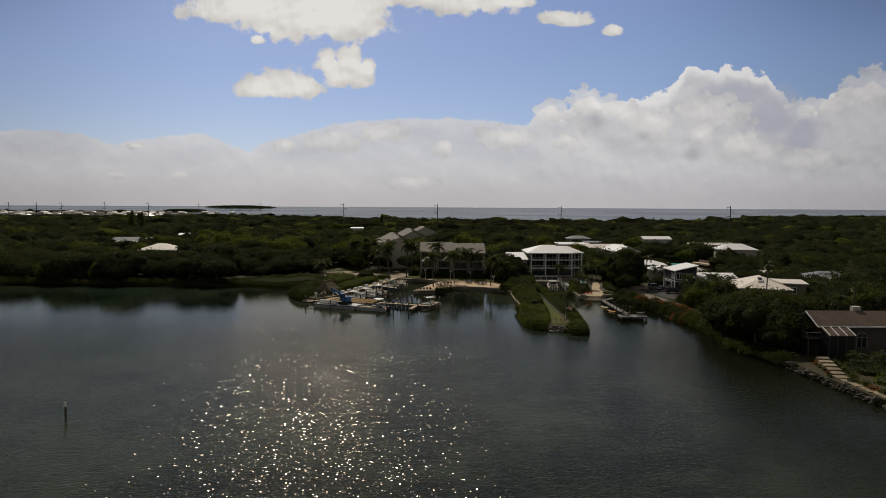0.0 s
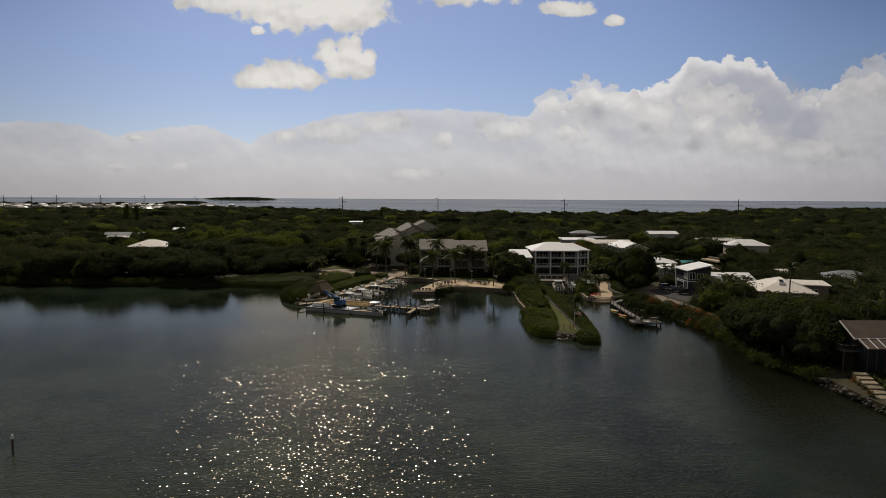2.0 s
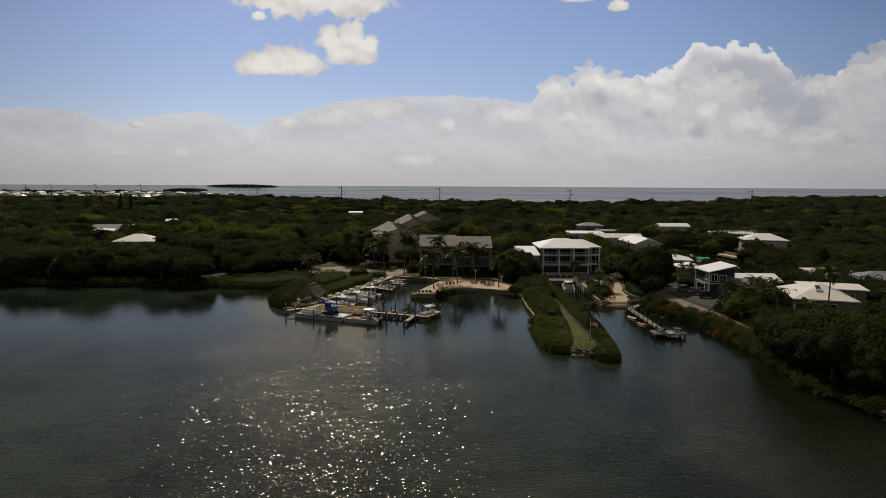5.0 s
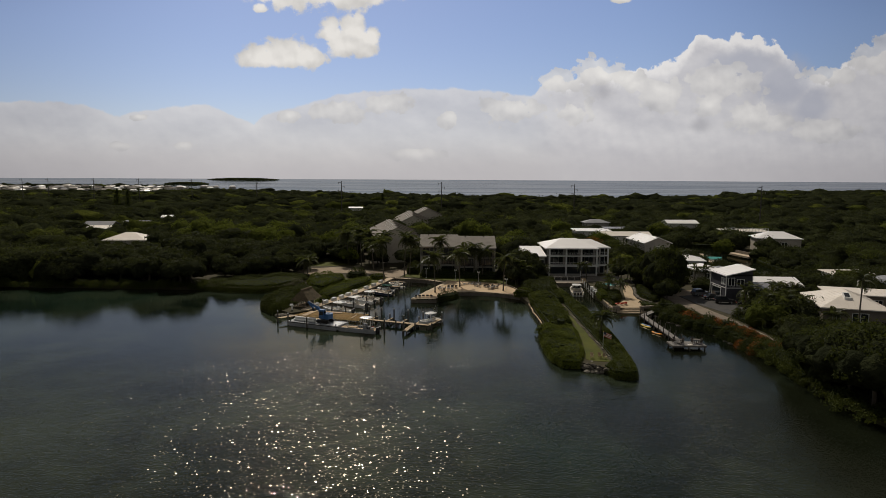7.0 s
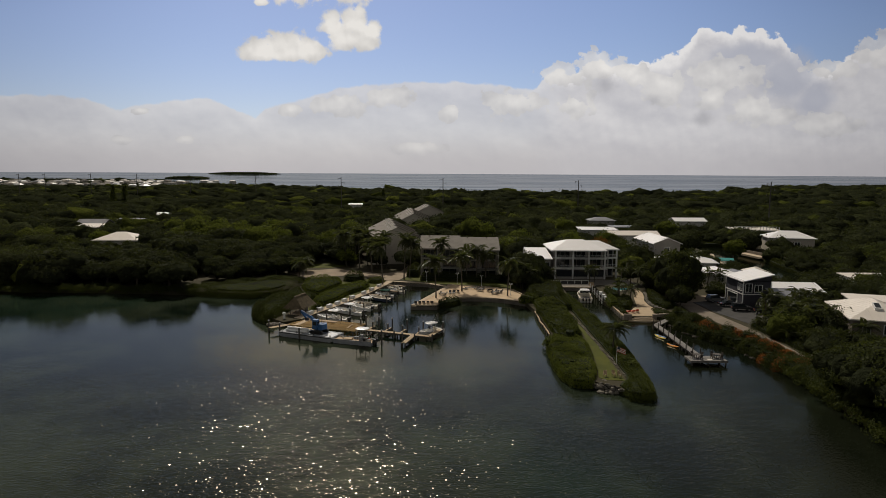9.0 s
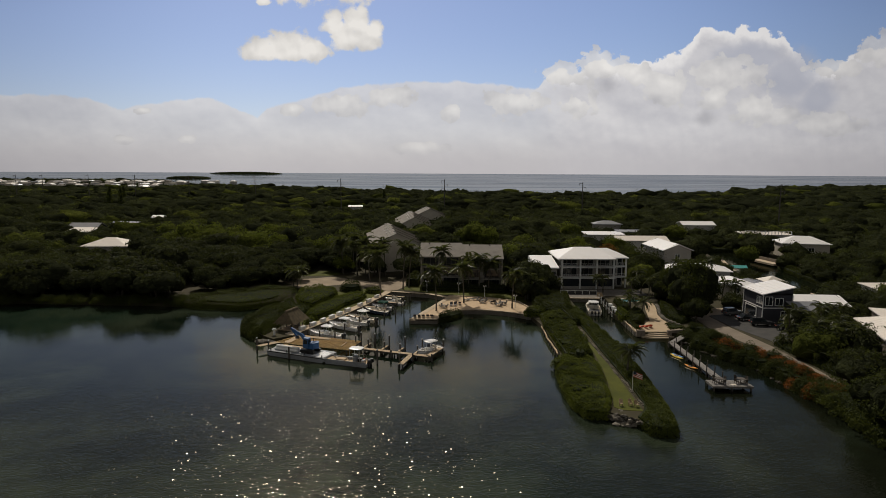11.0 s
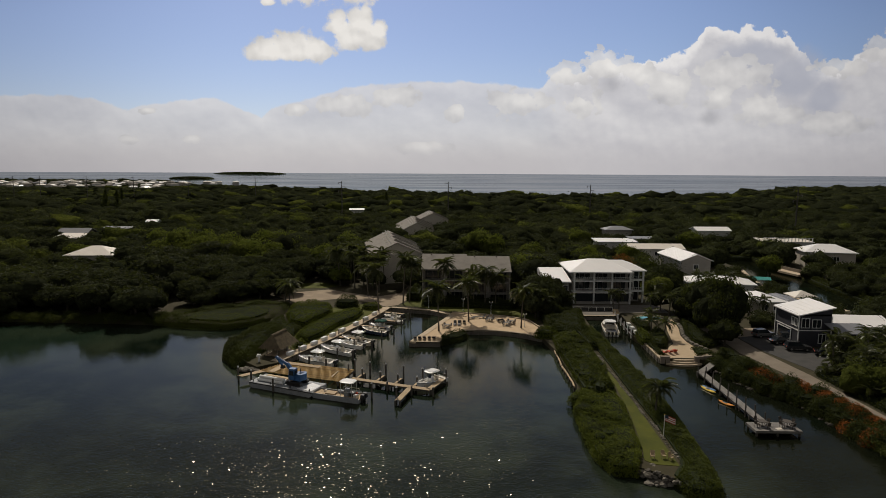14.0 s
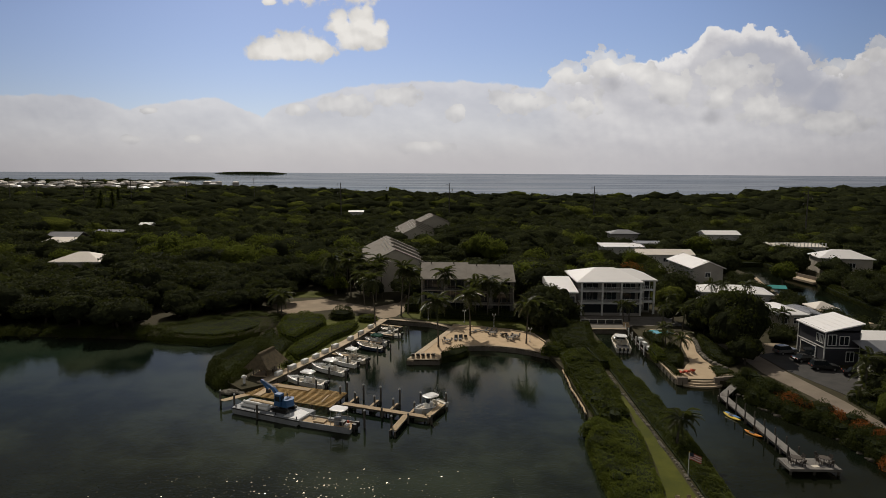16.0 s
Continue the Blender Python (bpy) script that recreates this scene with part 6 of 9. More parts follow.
def from_bow(ob, bow, stern):
    x, y = (bow[0] + stern[0]) / 2, (bow[1] + stern[1]) / 2
    return place(ob, x, y, 0.0, math.degrees(math.atan2(bow[1] - stern[1], bow[0] - stern[0])))


from_bow(motorboat("white centre-console boat with white hard top", 8.0, 2.6, motors=2), (-28.7, 191.3), (-21.1, 188.4))
from_bow(motorboat("white centre-console boat with hard top, moored bow in", 8.0, 2.6, motors=2), (-25.9, 198.4), (-18.8, 194.8))
from_bow(motorboat("open white runabout moored without a top", 6.0, 2.2, top=False), (-22.8, 202.0), (-17.4, 199.4))
from_bow(motorboat("cream centre-console boat with white hard top", 7.8, 2.5, hullmat=CREAMGEL, inmat=CREAMGEL, motors=2), (-22.9, 205.6), (-15.9, 202.0))
from_bow(motorboat("dark-hulled open boat with pale deck", 6.6, 2.4, top=False, hullmat=NAVYGEL, inmat=CREAMGEL), (-19.6, 212.6), (-13.6, 209.9))
from_bow(motorboat("small boat under a dark green canvas canopy", 5.6, 2.1, top=False, canopy=GREENCLOTH), (-18.4, 216.4), (-13.2, 214.3))
from_bow(motorboat("small white flats skiff with poling seat", 5.8, 2.0, 0.7, top=False, hullmat=GEL), (-16.3, 222.0), (-10.8, 220.4))
from_bow(motorboat("small grey skiff moored at the seawall", 4.6, 1.7, 0.65, top=False, hullmat=GREYPLANK, inmat=CREAMGEL), (-16.0, 226.2), (-11.8, 224.9))
from_bow(motorboat("white boat with hard top tied inside the pier end", 6.4, 2.4, motors=1), (-4.9, 176.7), (-0.6, 181.0))


def cabin_boat():
    ob = thing("express_cruiser", (0, 0, 0), "white cabin cruiser moored stern out in the narrow slip", "boat", "boats in the marina")
    o, i = hull(10.5, 3.5, 1.25, floor=0.5)
    part("hull", o, GEL, ob)
    part("cockpit", i, CREAMGEL, ob)
    part("foredeck", rounded(1.6, 0, 1.3, 3.6, 2.5, 0.35, 0.35), GEL, ob)
    part("windscreen", Shape().add([(0.2, -1.2, 1.4), (0.2, 1.2, 1.4), (-0.5, 1.05, 2.1), (-0.5, -1.05, 2.1)], [(0, 1, 2, 3)]), PANE, ob)
    t = part("hard_top", rounded(-0.9, 0, 2.5, 2.6, 2.5, 0.18), GEL, ob)
    for x in (-2.0, 0.0):
        for y in (-1.05, 1.05):
            part("top_leg", Shape().tube([(x, y, 1.2), (x, y, 2.55)], 0.05, 6), ALU, t)
    part("sun_pad", Shape().box(-3.4, 0, 0.6, 2.4, 2.3, 0.35), BLACK, ob, "dark cockpit cover")
    part("seat", Shape().box(-1.4, 0.5, 0.6, 0.7, 0.9, 1.0).box(-1.4, -0.6, 0.6, 0.7, 0.9, 1.0), CREAMGEL, ob)
    for y in (-0.8, 0.0, 0.8):
        outboard(-5.3, y, ob, 1.1)
    return ob


from_bow(cabin_boat(), (38.0, 220.8), (36.6, 210.0))


# ---- work barge, its load and crane, and the push boat ----
BU, BV = Vector((0.925, -0.38, 0)), Vector((0.38, 0.925, 0))
BO = Vector((-33.4, 177.0, 0))


def on_barge(u, v, z):
    p = BO + BU * u + BV * v
    return (p.x, p.y, z)


def barge():
    ob = thing("work_barge", on_barge(6, 2, 0), "long flat grey steel work barge tied beside the new dock", "barge")
    s = Shape()
    L, B = 12.6, 4.4
    prof = [(0.0, 0.35), (0.9, -0.35), (L - 0.9, -0.35), (L, 0.35), (L, 0.95), (0.0, 0.95)]
    n = len(prof)
    s.add([on_barge(u, v, z) for v in (0, B) for u, z in prof], [tuple(range(n)), tuple(range(2 * n - 1, n - 1, -1))] + [(i, n + i, n + (i + 1) % n, (i + 1) % n) for i in range(n)])
    part("hull", s, STEELDECK, ob)
    for i in range(6):
        d = Shape().add([on_barge(u, v, z) for z in (0.955, 0.985) for u, v in ((0.1 + 2.08 * i, 0.15), (2.12 + 2.08 * i, 0.15), (2.12 + 2.08 * i, B - 0.15), (0.1 + 2.08 * i, B - 0.15))],
              [(4, 5, 6, 7), (0, 1, 5, 4), (1, 2, 6, 5), (2, 3, 7, 6), (3, 0, 4, 7)])
        part("deck_plate", d, STEELDECK, ob, "pale worn deck plate")
    for v in (0.05, B - 0.05):
        part("rub_rail", Shape().beam(on_barge(0, v, 0.82), on_barge(L, v, 0.82), 0.16, 0.16), BLACK, ob)
    for u in (0.6, 4.2, 8.2, 12.0):
        part("bollard", Shape().tube([on_barge(u, 0.35, 0.95), on_barge(u, 0.35, 1.35)], 0.1, 8), BLACK, ob)
    for u in (5.2,):
        part("spud", Shape().tube([on_barge(u, -0.25, -1.0), on_barge(u, -0.25, 2.3)], 0.16, 8), PILE, ob, "tall dark spud post")
    return ob


barge()
for k in range(3):
    t = Shape().tube([on_barge(1.1, 1.0 + 0.52 * k, 1.26), on_barge(6.2, 1.0 + 0.52 * k, 1.26)], 0.25, 10)
    single("pipe", t, TRIM, "long white plastic pipe lying on the barge deck", "pipe", "pipes on the barge")
t = Shape().tube([on_barge(1.3, 1.28, 1.69), on_barge(6.3, 1.28, 1.69)], 0.25, 10)
single("pipe", t, TRIM, "white plastic pipe lying on top of others", "pipe", "pipes on the barge")
for k in range(6):
    single("timber", Shape().beam(on_barge(1.2 + 0.1 * (k % 3), 3.0 + 0.24 * (k % 3), 1.07 + 0.17 * (k // 3)), on_barge(6.4, 3.0 + 0.24 * (k % 3), 1.07 + 0.17 * (k // 3)), 0.22, 0.16), PLANK, "long brown timber stacked on the barge", "timber", "timbers on the barge")
single("tarpaulin", Shape().add([on_barge(9.6, 0.3, 1.0), on_barge(12.4, 0.3, 1.0), on_barge(12.4, 3.0, 1.0), on_barge(10.4, 3.6, 1.0), on_barge(9.6, 0.3, 1.05), on_barge(12.4, 0.3, 1.05), on_barge(12.4, 3.0, 1.05), on_barge(10.4, 3.6, 1.05)], [(4, 5, 6, 7), (0, 1, 5, 4), (1, 2, 6, 5), (2, 3, 7, 6), (3, 0, 4, 7)]), GEL, "pale sheet laid flat on the barge deck", "tarpaulin")


def crane():
    c = on_barge(8.2, 2.3, 1.0)
    ob = thing("crawler_crane", c, "blue crawler excavator with raised boom standing on the barge", "excavator")
    a = math.degrees(math.atan2(BU.y, BU.x))
    for v in (-1, 1):
        tr = Shape()
        p = (c[0] + BV.x * v, c[1] + BV.y * v)
        tr.box(p[0], p[1], 1.15, 3.0, 0.5, 0.4, a).box(p[0], p[1], 1.0, 2.5, 0.5, 0.7, a)
        part("track", tr, BLACK, ob)
    part("turntable", Shape().tube([(c[0], c[1], 1.6), (c[0], c[1], 1.85)], 0.75, 12), BLACK, ob)
    h = Shape().box(c[0] + 0.2, c[1] - 0.08, 1.85, 2.2, 1.9, 0.75, a, 0.94)
    body = part("machine_house", h, BLUEPAINT, ob, "blue painted machine house")
    # rounded counterweight at the tail
    w = Shape()
    arc = [(-0.95 + 0.1 * k, 0.55 * math.cos(math.pi * (k - 9.5) / 19) + 0.25) for k in range(20)]
    ca, sa = math.cos(radians(a)), math.sin(radians(a))
    plan = [(c[0] + 0.95 * ca + v * ca - u * sa, c[1] + 0.95 * sa + v * sa + u * ca) for u, v in arc]
    plan = [(c[0] + 0.7 * ca + 0.95 * sa, c[1] + 0.7 * sa - 0.95 * ca)] + plan + [(c[0] + 0.7 * ca - 0.95 * sa, c[1] + 0.7 * sa + 0.95 * ca)]
    w.slab(plan, 1.95, 3.0)
    part("counterweight", w, BLUEPAINT, ob)
    part("engine_cover", rounded(0, 0, 0, 1.5, 1.7, 0.4, 0.2).moved(c[0] + 0.5 * ca, c[1] + 0.5 * sa, 2.6, a), BLUEPAINT, body)
    part("exhaust", Shape().tube([(c[0] + 0.5, c[1] + 0.3, 2.9), (c[0] + 0.5, c[1] + 0.3, 3.6)], 0.07, 7), BLACK, ob)
    k = (c[0] - 0.55, c[1] - 0.47)
    cab = part("cab", Shape().box(k[0], k[1], 2.0, 1.25, 1.0, 1.75, a, 0.86), BLUEPAINT, ob)
    part("cab_window", Shape().box(k[0], k[1], 2.75, 1.28, 0.8, 0.75, a, 0.88).box(k[0], k[1], 2.75, 0.9, 1.04, 0.75, a, 0.88), PANE, cab)
    part("cab_roof", Shape().box(k[0], k[1], 3.75, 1.2, 1.0, 0.1, a, 0.9), BLUEPAINT, cab)
    p0 = Vector((c[0] - 0.5, c[1] + 0.5, 2.5))
    p1 = p0 + Vector((-1.5, 0.85, 1.5))
    p2 = p1 + Vector((-2.1, 1.2, 0.75))
    bm_ = Shape().beam(p0, p1, 0.40, 0.62)
    bm_.beam(p1 - (p1 - p0) * 0.06, p2, 0.32, 0.46)
    part("boom", bm_, BLUEPAINT, ob)
    part("stick", Shape().beam(p2 + Vector((-0.15, 0.05, 0.15)), p2 + Vector((1.1, -0.45, -1.25)), 0.26, 0.34), BLUEPAINT, ob)
    part("bucket", Shape().box(p2.x + 1.15, p2.y - 0.45, p2.z - 1.75, 0.7, 0.55, 0.55, a, 0.7), BLACK, ob)
    part("ram", Shape().tube([p0 + Vector((-0.3, 0.1, -0.4)), along(p0, p1, 0.8)], 0.07, 6), ALU, ob)
    part("ram", Shape().tube([Vector(along(p0, p1, 0.75)) + Vector((0, 0, 0.4)), Vector(along(p1, p2, 0.8)) + Vector((0, 0, 0.3))], 0.06, 6), ALU, ob)
    return ob


crane()


def push_boat():
    ob = thing("work_skiff", (0, 0, 0), "low grey aluminium work skiff with white canopy and twin outboards", "boat")
    s = Shape()
    prof = [(-4.2, 0.0), (3.6, -0.2), (4.3, 0.5), (4.3, 0.62), (-4.2, 0.62)]
    n = len(prof)
    s.add([(u, v, z) for v in (-1.3, 1.3) for u, z in prof], [tuple(range(n)), tuple(range(2 * n - 1, n - 1, -1))] + [(i, n + i, n + (i + 1) % n, (i + 1) % n) for i in range(n)])
    part("hull", s, STEELDECK, ob)
    for i in range(9):
        part("deck_board", Shape().box(-3.7 + 0.93 * i, 0, 0.625, 0.88, 2.4, 0.03), PLANK, ob)
    part("rope_coil", Shape().tube([(2.6 + 0.28 * math.cos(0.7 * k), -0.5 + 0.28 * math.sin(0.7 * k), 0.68 + 0.006 * k) for k in range(28)], 0.03, 5), CREAMGEL, ob)
    part("fuel_can", Shape().box(-2.9, -0.75, 0.65, 0.35, 0.25, 0.4, 0, 0.85), REDFAB, ob, "red fuel can")
    part("tool_chest", Shape().box(-0.2, -0.7, 0.65, 0.9, 0.5, 0.4).box(-0.2, -0.7, 1.05, 0.94, 0.54, 0.06), STEELDECK, ob)
    for y in (-1.25, 1.25):
        part("side_rail", Shape().beam((-4.1, y, 0.75), (4.2, y, 0.75), 0.1, 0.24), STEELDECK, ob)
    part("console", Shape().box(-1.6, 0, 0.65, 0.8, 0.9, 1.1, 0, 0.85), STEELDECK, ob)
    part("seat", Shape().box(-2.5, 0, 0.65, 0.6, 0.9, 0.6), BLACK, ob)
    t = part("canopy", rounded(-1.8, 0, 3.0, 2.5, 2.1, 0.16), GEL, ob, "white hard canopy")
    for x in (-2.8, -0.9):
        for y in (-0.9, 0.9):
            part("canopy_pole", Shape().tube([(x, y, 0.6), (x, y, 3.02)], 0.05, 6), ALU, t)
    part("guard_rail", Shape().tube([(-0.4, -1.1, 0.7), (-0.4, -1.1, 1.6), (-3.2, -1.1, 1.6), (-3.2, -1.1, 0.7)], 0.035, 5).tube([(-0.4, 1.1, 0.7), (-0.4, 1.1, 1.6), (-3.2, 1.1, 1.6), (-3.2, 1.1, 0.7)], 0.035, 5), ALU, ob)
    part("hatch", Shape().box(1.2, 0.1, 0.65, 1.7, 1.2, 0.25), PLANK, ob, "flat wooden hatch")
    part("tackle_box", Shape().box(-3.4, 0.6, 0.65, 0.6, 0.9, 0.5), CREAMGEL, ob)
    for y in (-0.45, 0.45):
        outboard(-4.2, y, ob, 1.2)
    return ob


place(push_boat(), -17.4, 172.4, 0, math.degrees(math.atan2(0.30, -0.95)))

# ---- the dock under construction ----
DU, DV = Vector((0.95, -0.312, 0)), Vector((0.312, 0.95, 0))
DO = Vector((-33.5, 182.4, 0))


def on_dock(u, v, z):
    p = DO + DU * u + DV * v
    return (p.x, p.y, z)


def new_dock():
    ob = thing("unfinished_dock", on_dock(8, 2, 0), "dock under construction, bare yellow timber joists over dark water", "dock")
    for i in range(14):
        v = 0.15 + 0.46 * i
        u0 = max(0.0, 0.18 * (v - 2.4)) + 0.25 * v
        part("joist", Shape().beam(on_dock(u0, v, 0.95), on_dock(16.3 - 0.08 * v, v, 0.95), 0.10, 0.16), TIMBER, ob)
    for i in range(6):
        u = 1.2 + 2.9 * i
        part("cross_beam", Shape().beam(on_dock(u, -0.1, 0.70), on_dock(u, 6.4, 0.70), 0.22, 0.26), PILE, ob)
        for v in (0.3, 3.1, 6.0):
            part("post", Shape().tube([on_dock(u, v, -1.5), on_dock(u, v, 0.6)], 0.15, 8), PILE, ob)
    k = 0
    for u, v, du, dv, n in ((2.6, 0.2, 0.0, 0.3, 17), (2.4, 5.2, 0.36, 0.03, 20)):
        b = Shape()
        for i in range(n):
            p, q = on_dock(u + du * i, v + dv * i, 0), on_dock(u + du * i, v + dv * i, 0)
            if du < 0.1:
                b.beam(on_dock(u - 0.65, v + dv * i, 1.1), on_dock(u + 0.65, v + dv * i, 1.1), 0.27, 0.05)
            else:
                b.beam(on_dock(u + du * i, v - 0.55, 1.1), on_dock(u + du * i, v + 0.55, 1.1), 0.33, 0.05)
        tagged(part("laid_strip", b, PLANK, ob, "first strip of laid deck boards"), kind="stuff")
    part("edge_walk", Shape().add([on_dock(u, v, z) for z in (1.06, 1.12) for u, v in ((-1.8, -3.6), (-0.6, -3.8), (1.6, -0.2), (0.2, -0.1))], [(3, 2, 1, 0), (4, 5, 6, 7), (0, 1, 5, 4), (1, 2, 6, 5), (2, 3, 7, 6), (3, 0, 4, 7)]), PLANK, ob)
    part("spare_board", Shape().beam(on_dock(14.0, 1.2, 1.14), on_dock(13.6, 4.2, 1.14), 0.25, 0.05), PLANK, ob)
    return ob


new_dock()


def boards(s, a, b, width, z, pitch=0.22, thick=0.05):
    """Deck boards laid across a walk from a to b."""
    a, b = Vector((*a, z)), Vector((*b, z))
    n = int((b - a).length / pitch)
    d = (b - a).normalized()
    side = Vector((-d.y, d.x, 0)) * width / 2
    for i in range(n):
        m = a + d * (pitch * (i + 0.5))
        e = d * (pitch * 0.46)
        s.add([m - e - side, m + e - side, m + e + side, m - e + side] + [p + Vector((0, 0, thick)) for p in (m - e - side, m + e - side, m + e + side, m - e + side)],
              [(4, 5, 6, 7), (0, 1, 5, 4), (1, 2, 6, 5), (2, 3, 7, 6), (3, 0, 4, 7)])
    return s


def walkway(ob, a, b, width, mat, z=0.85, posts=3.0, name="deck"):
    tagged(part(name, boards(Shape(), a, b, width, z), mat, ob), kind="stuff")
    l = math.hypot(b[0] - a[0], b[1] - a[1])
    dx, dy = (b[0] - a[0]) / l, (b[1] - a[1]) / l
    for o in (-width * 0.42, width * 0.42):
        part("stringer", Shape().beam((a[0] - dy * o, a[1] + dx * o, z - 0.14), (b[0] - dy * o, b[1] + dx * o, z - 0.14), 0.1, 0.26), PILE, ob)
    n = max(1, int(l / posts))
    for i in range(n + 1):
        for o in (-width * 0.4, width * 0.4):
            x, y = a[0] + dx * l * i / n - dy * o, a[1] + dy * l * i / n + dx * o
            part("post", Shape().tube([(x, y, -1.5), (x, y, z - 0.02)], 0.14, 7), PILE, ob)


pier = thing("pier", (-9.5, 176.8, 0), "timber pier with pale tan deck boards on dark piles", "pier")
walkway(pier, (-16.4, 179.3), (-2.6, 174.3), 1.05, PLANK)
walkway(pier, (-2.9, 174.4), (-0.6, 179.6), 0.95, PLANK)
walkway(pier, (-6.1, 174.9), (-7.6, 169.4), 0.95, PLANK)
for a, b in (((-15.4, 179.6), (-14.6, 182.2)), ((-11.9, 178.3), (-11.0, 180.9)), ((-8.6, 177.2), (-7.8, 179.6)), ((-5.4, 176.0), (-4.7, 178.2))):
    walkway(pier, a, b, 0.4, PLANK, posts=2.4, name="stub_deck")


def mooring_pile(x, y, top, capped=True, r=0.16):
    ob = thing("mooring_pile", (x, y, -1.5), "round dark timber mooring pile with pale cap" if capped else "round dark timber mooring pile", "piling", "piles round the marina")
    part("shaft", Shape().tube([(x, y, -1.5), (x, y, top * 0.5), (x, y, top)], [r * 1.06, r, r * 0.94], 9), PILE, ob)
    if capped:
        part("cap", Shape().tube([(x, y, top), (x, y, top + 0.06), (x, y, top + 0.26)], [r * 1.2, r * 1.1, 0.02], 9), CAP, ob, "pale cone cap")
    return ob


for x, y, h in ((-14.7, 180.4, 2.2), (-13.7, 182.9, 2.6), (-11.5, 179.8, 1.9), (-10.8, 182.2, 2.5), (-8.4, 178.9, 1.8), (-7.6, 181.3, 2.5), (-5.0, 177.6, 1.8), (-4.2, 180.4, 2.3), (-0.1, 180.6, 2.2), (-12.0, 172.2, 2.6), (-7.9, 170.9, 2.4),
                (-17.6, 183.2, 2.1), (-16.6, 184.0, 2.6), (-9.9, 175.9, 1.6), (-5.7, 173.9, 1.6), (-2.2, 173.6, 1.5), (-36.3, 180.1, 2.4), (-33.9, 179.6, 2.0)):
    mooring_pile(x, y, h, h > 1.7)
for x, y, h in ((-25.8, 188.0, 1.9), (-22.4, 186.9, 1.9), (-21.5, 193.2, 2.0), (-18.2, 191.8, 2.0), (-19.2, 199.5, 2.0), (-15.4, 198.4, 2.1), (-14.4, 206.9, 1.9), (-11.9, 208.7, 1.9), (-11.0, 217.6, 1.9), (-9.8, 222.8, 1.9), (-9.4, 226.0, 1.8)):
    mooring_pile(x, y, h, False)
for a, b in (((-23.4, 205.2), (-17.6, 203.4)), ((-20.0, 215.0), (-14.4, 213.0)), ((-17.9, 221.2), (-12.4, 219.0)), ((-16.2, 228.4), (-11.0, 226.6))):
    f = thing("finger_dock", (*a, 0), "narrow timber finger dock between moored boats", "dock", "finger docks")
    walkway(f, a, b, 0.8, PLANK, posts=2.6)


def wall_x(y):
    pts = [(187.2, -31.2), (201.9, -24.9), (217.0, -19.4), (232.6, -15.0)]
    for (y0, x0), (y1, x1) in zip(pts, pts[1:]):
        if y <= y1:
            return x0 + (x1 - x0) * (y - y0) / (y1 - y0)
    return pts[-1][1]


for y in (191.6, 195.2, 198.6, 201.8, 205.0, 208.8, 214.6, 219.4, 224.6):
    x = wall_x(y) - 0.95
    b = thing("dock_box", (x, y, 1.12), "white fibreglass dock storage box on the seawall", "dock box", "dock boxes")
    part("box", Shape().box(x, y, 1.12, 0.75, 1.6, 0.55, -21), GEL, b)
    part("lid", Shape().box(x, y, 1.67, 0.82, 1.68, 0.14, -21, 0.88), GEL, b)
for y in (193.4, 206.6, 217.0):
    x = wall_x(y) - 0.5
    p = thing("power_pedestal", (x, y, 1.12), "slim grey dock power pedestal", "pedestal", "dock pedestals")
    part("body", Shape().box(x, y, 1.12, 0.22, 0.22, 1.0), GREYPLANK, p)
    part("head", Shape().box(x, y, 2.12, 0.28, 0.28, 0.18, 0, 0.6), TRIM, p)


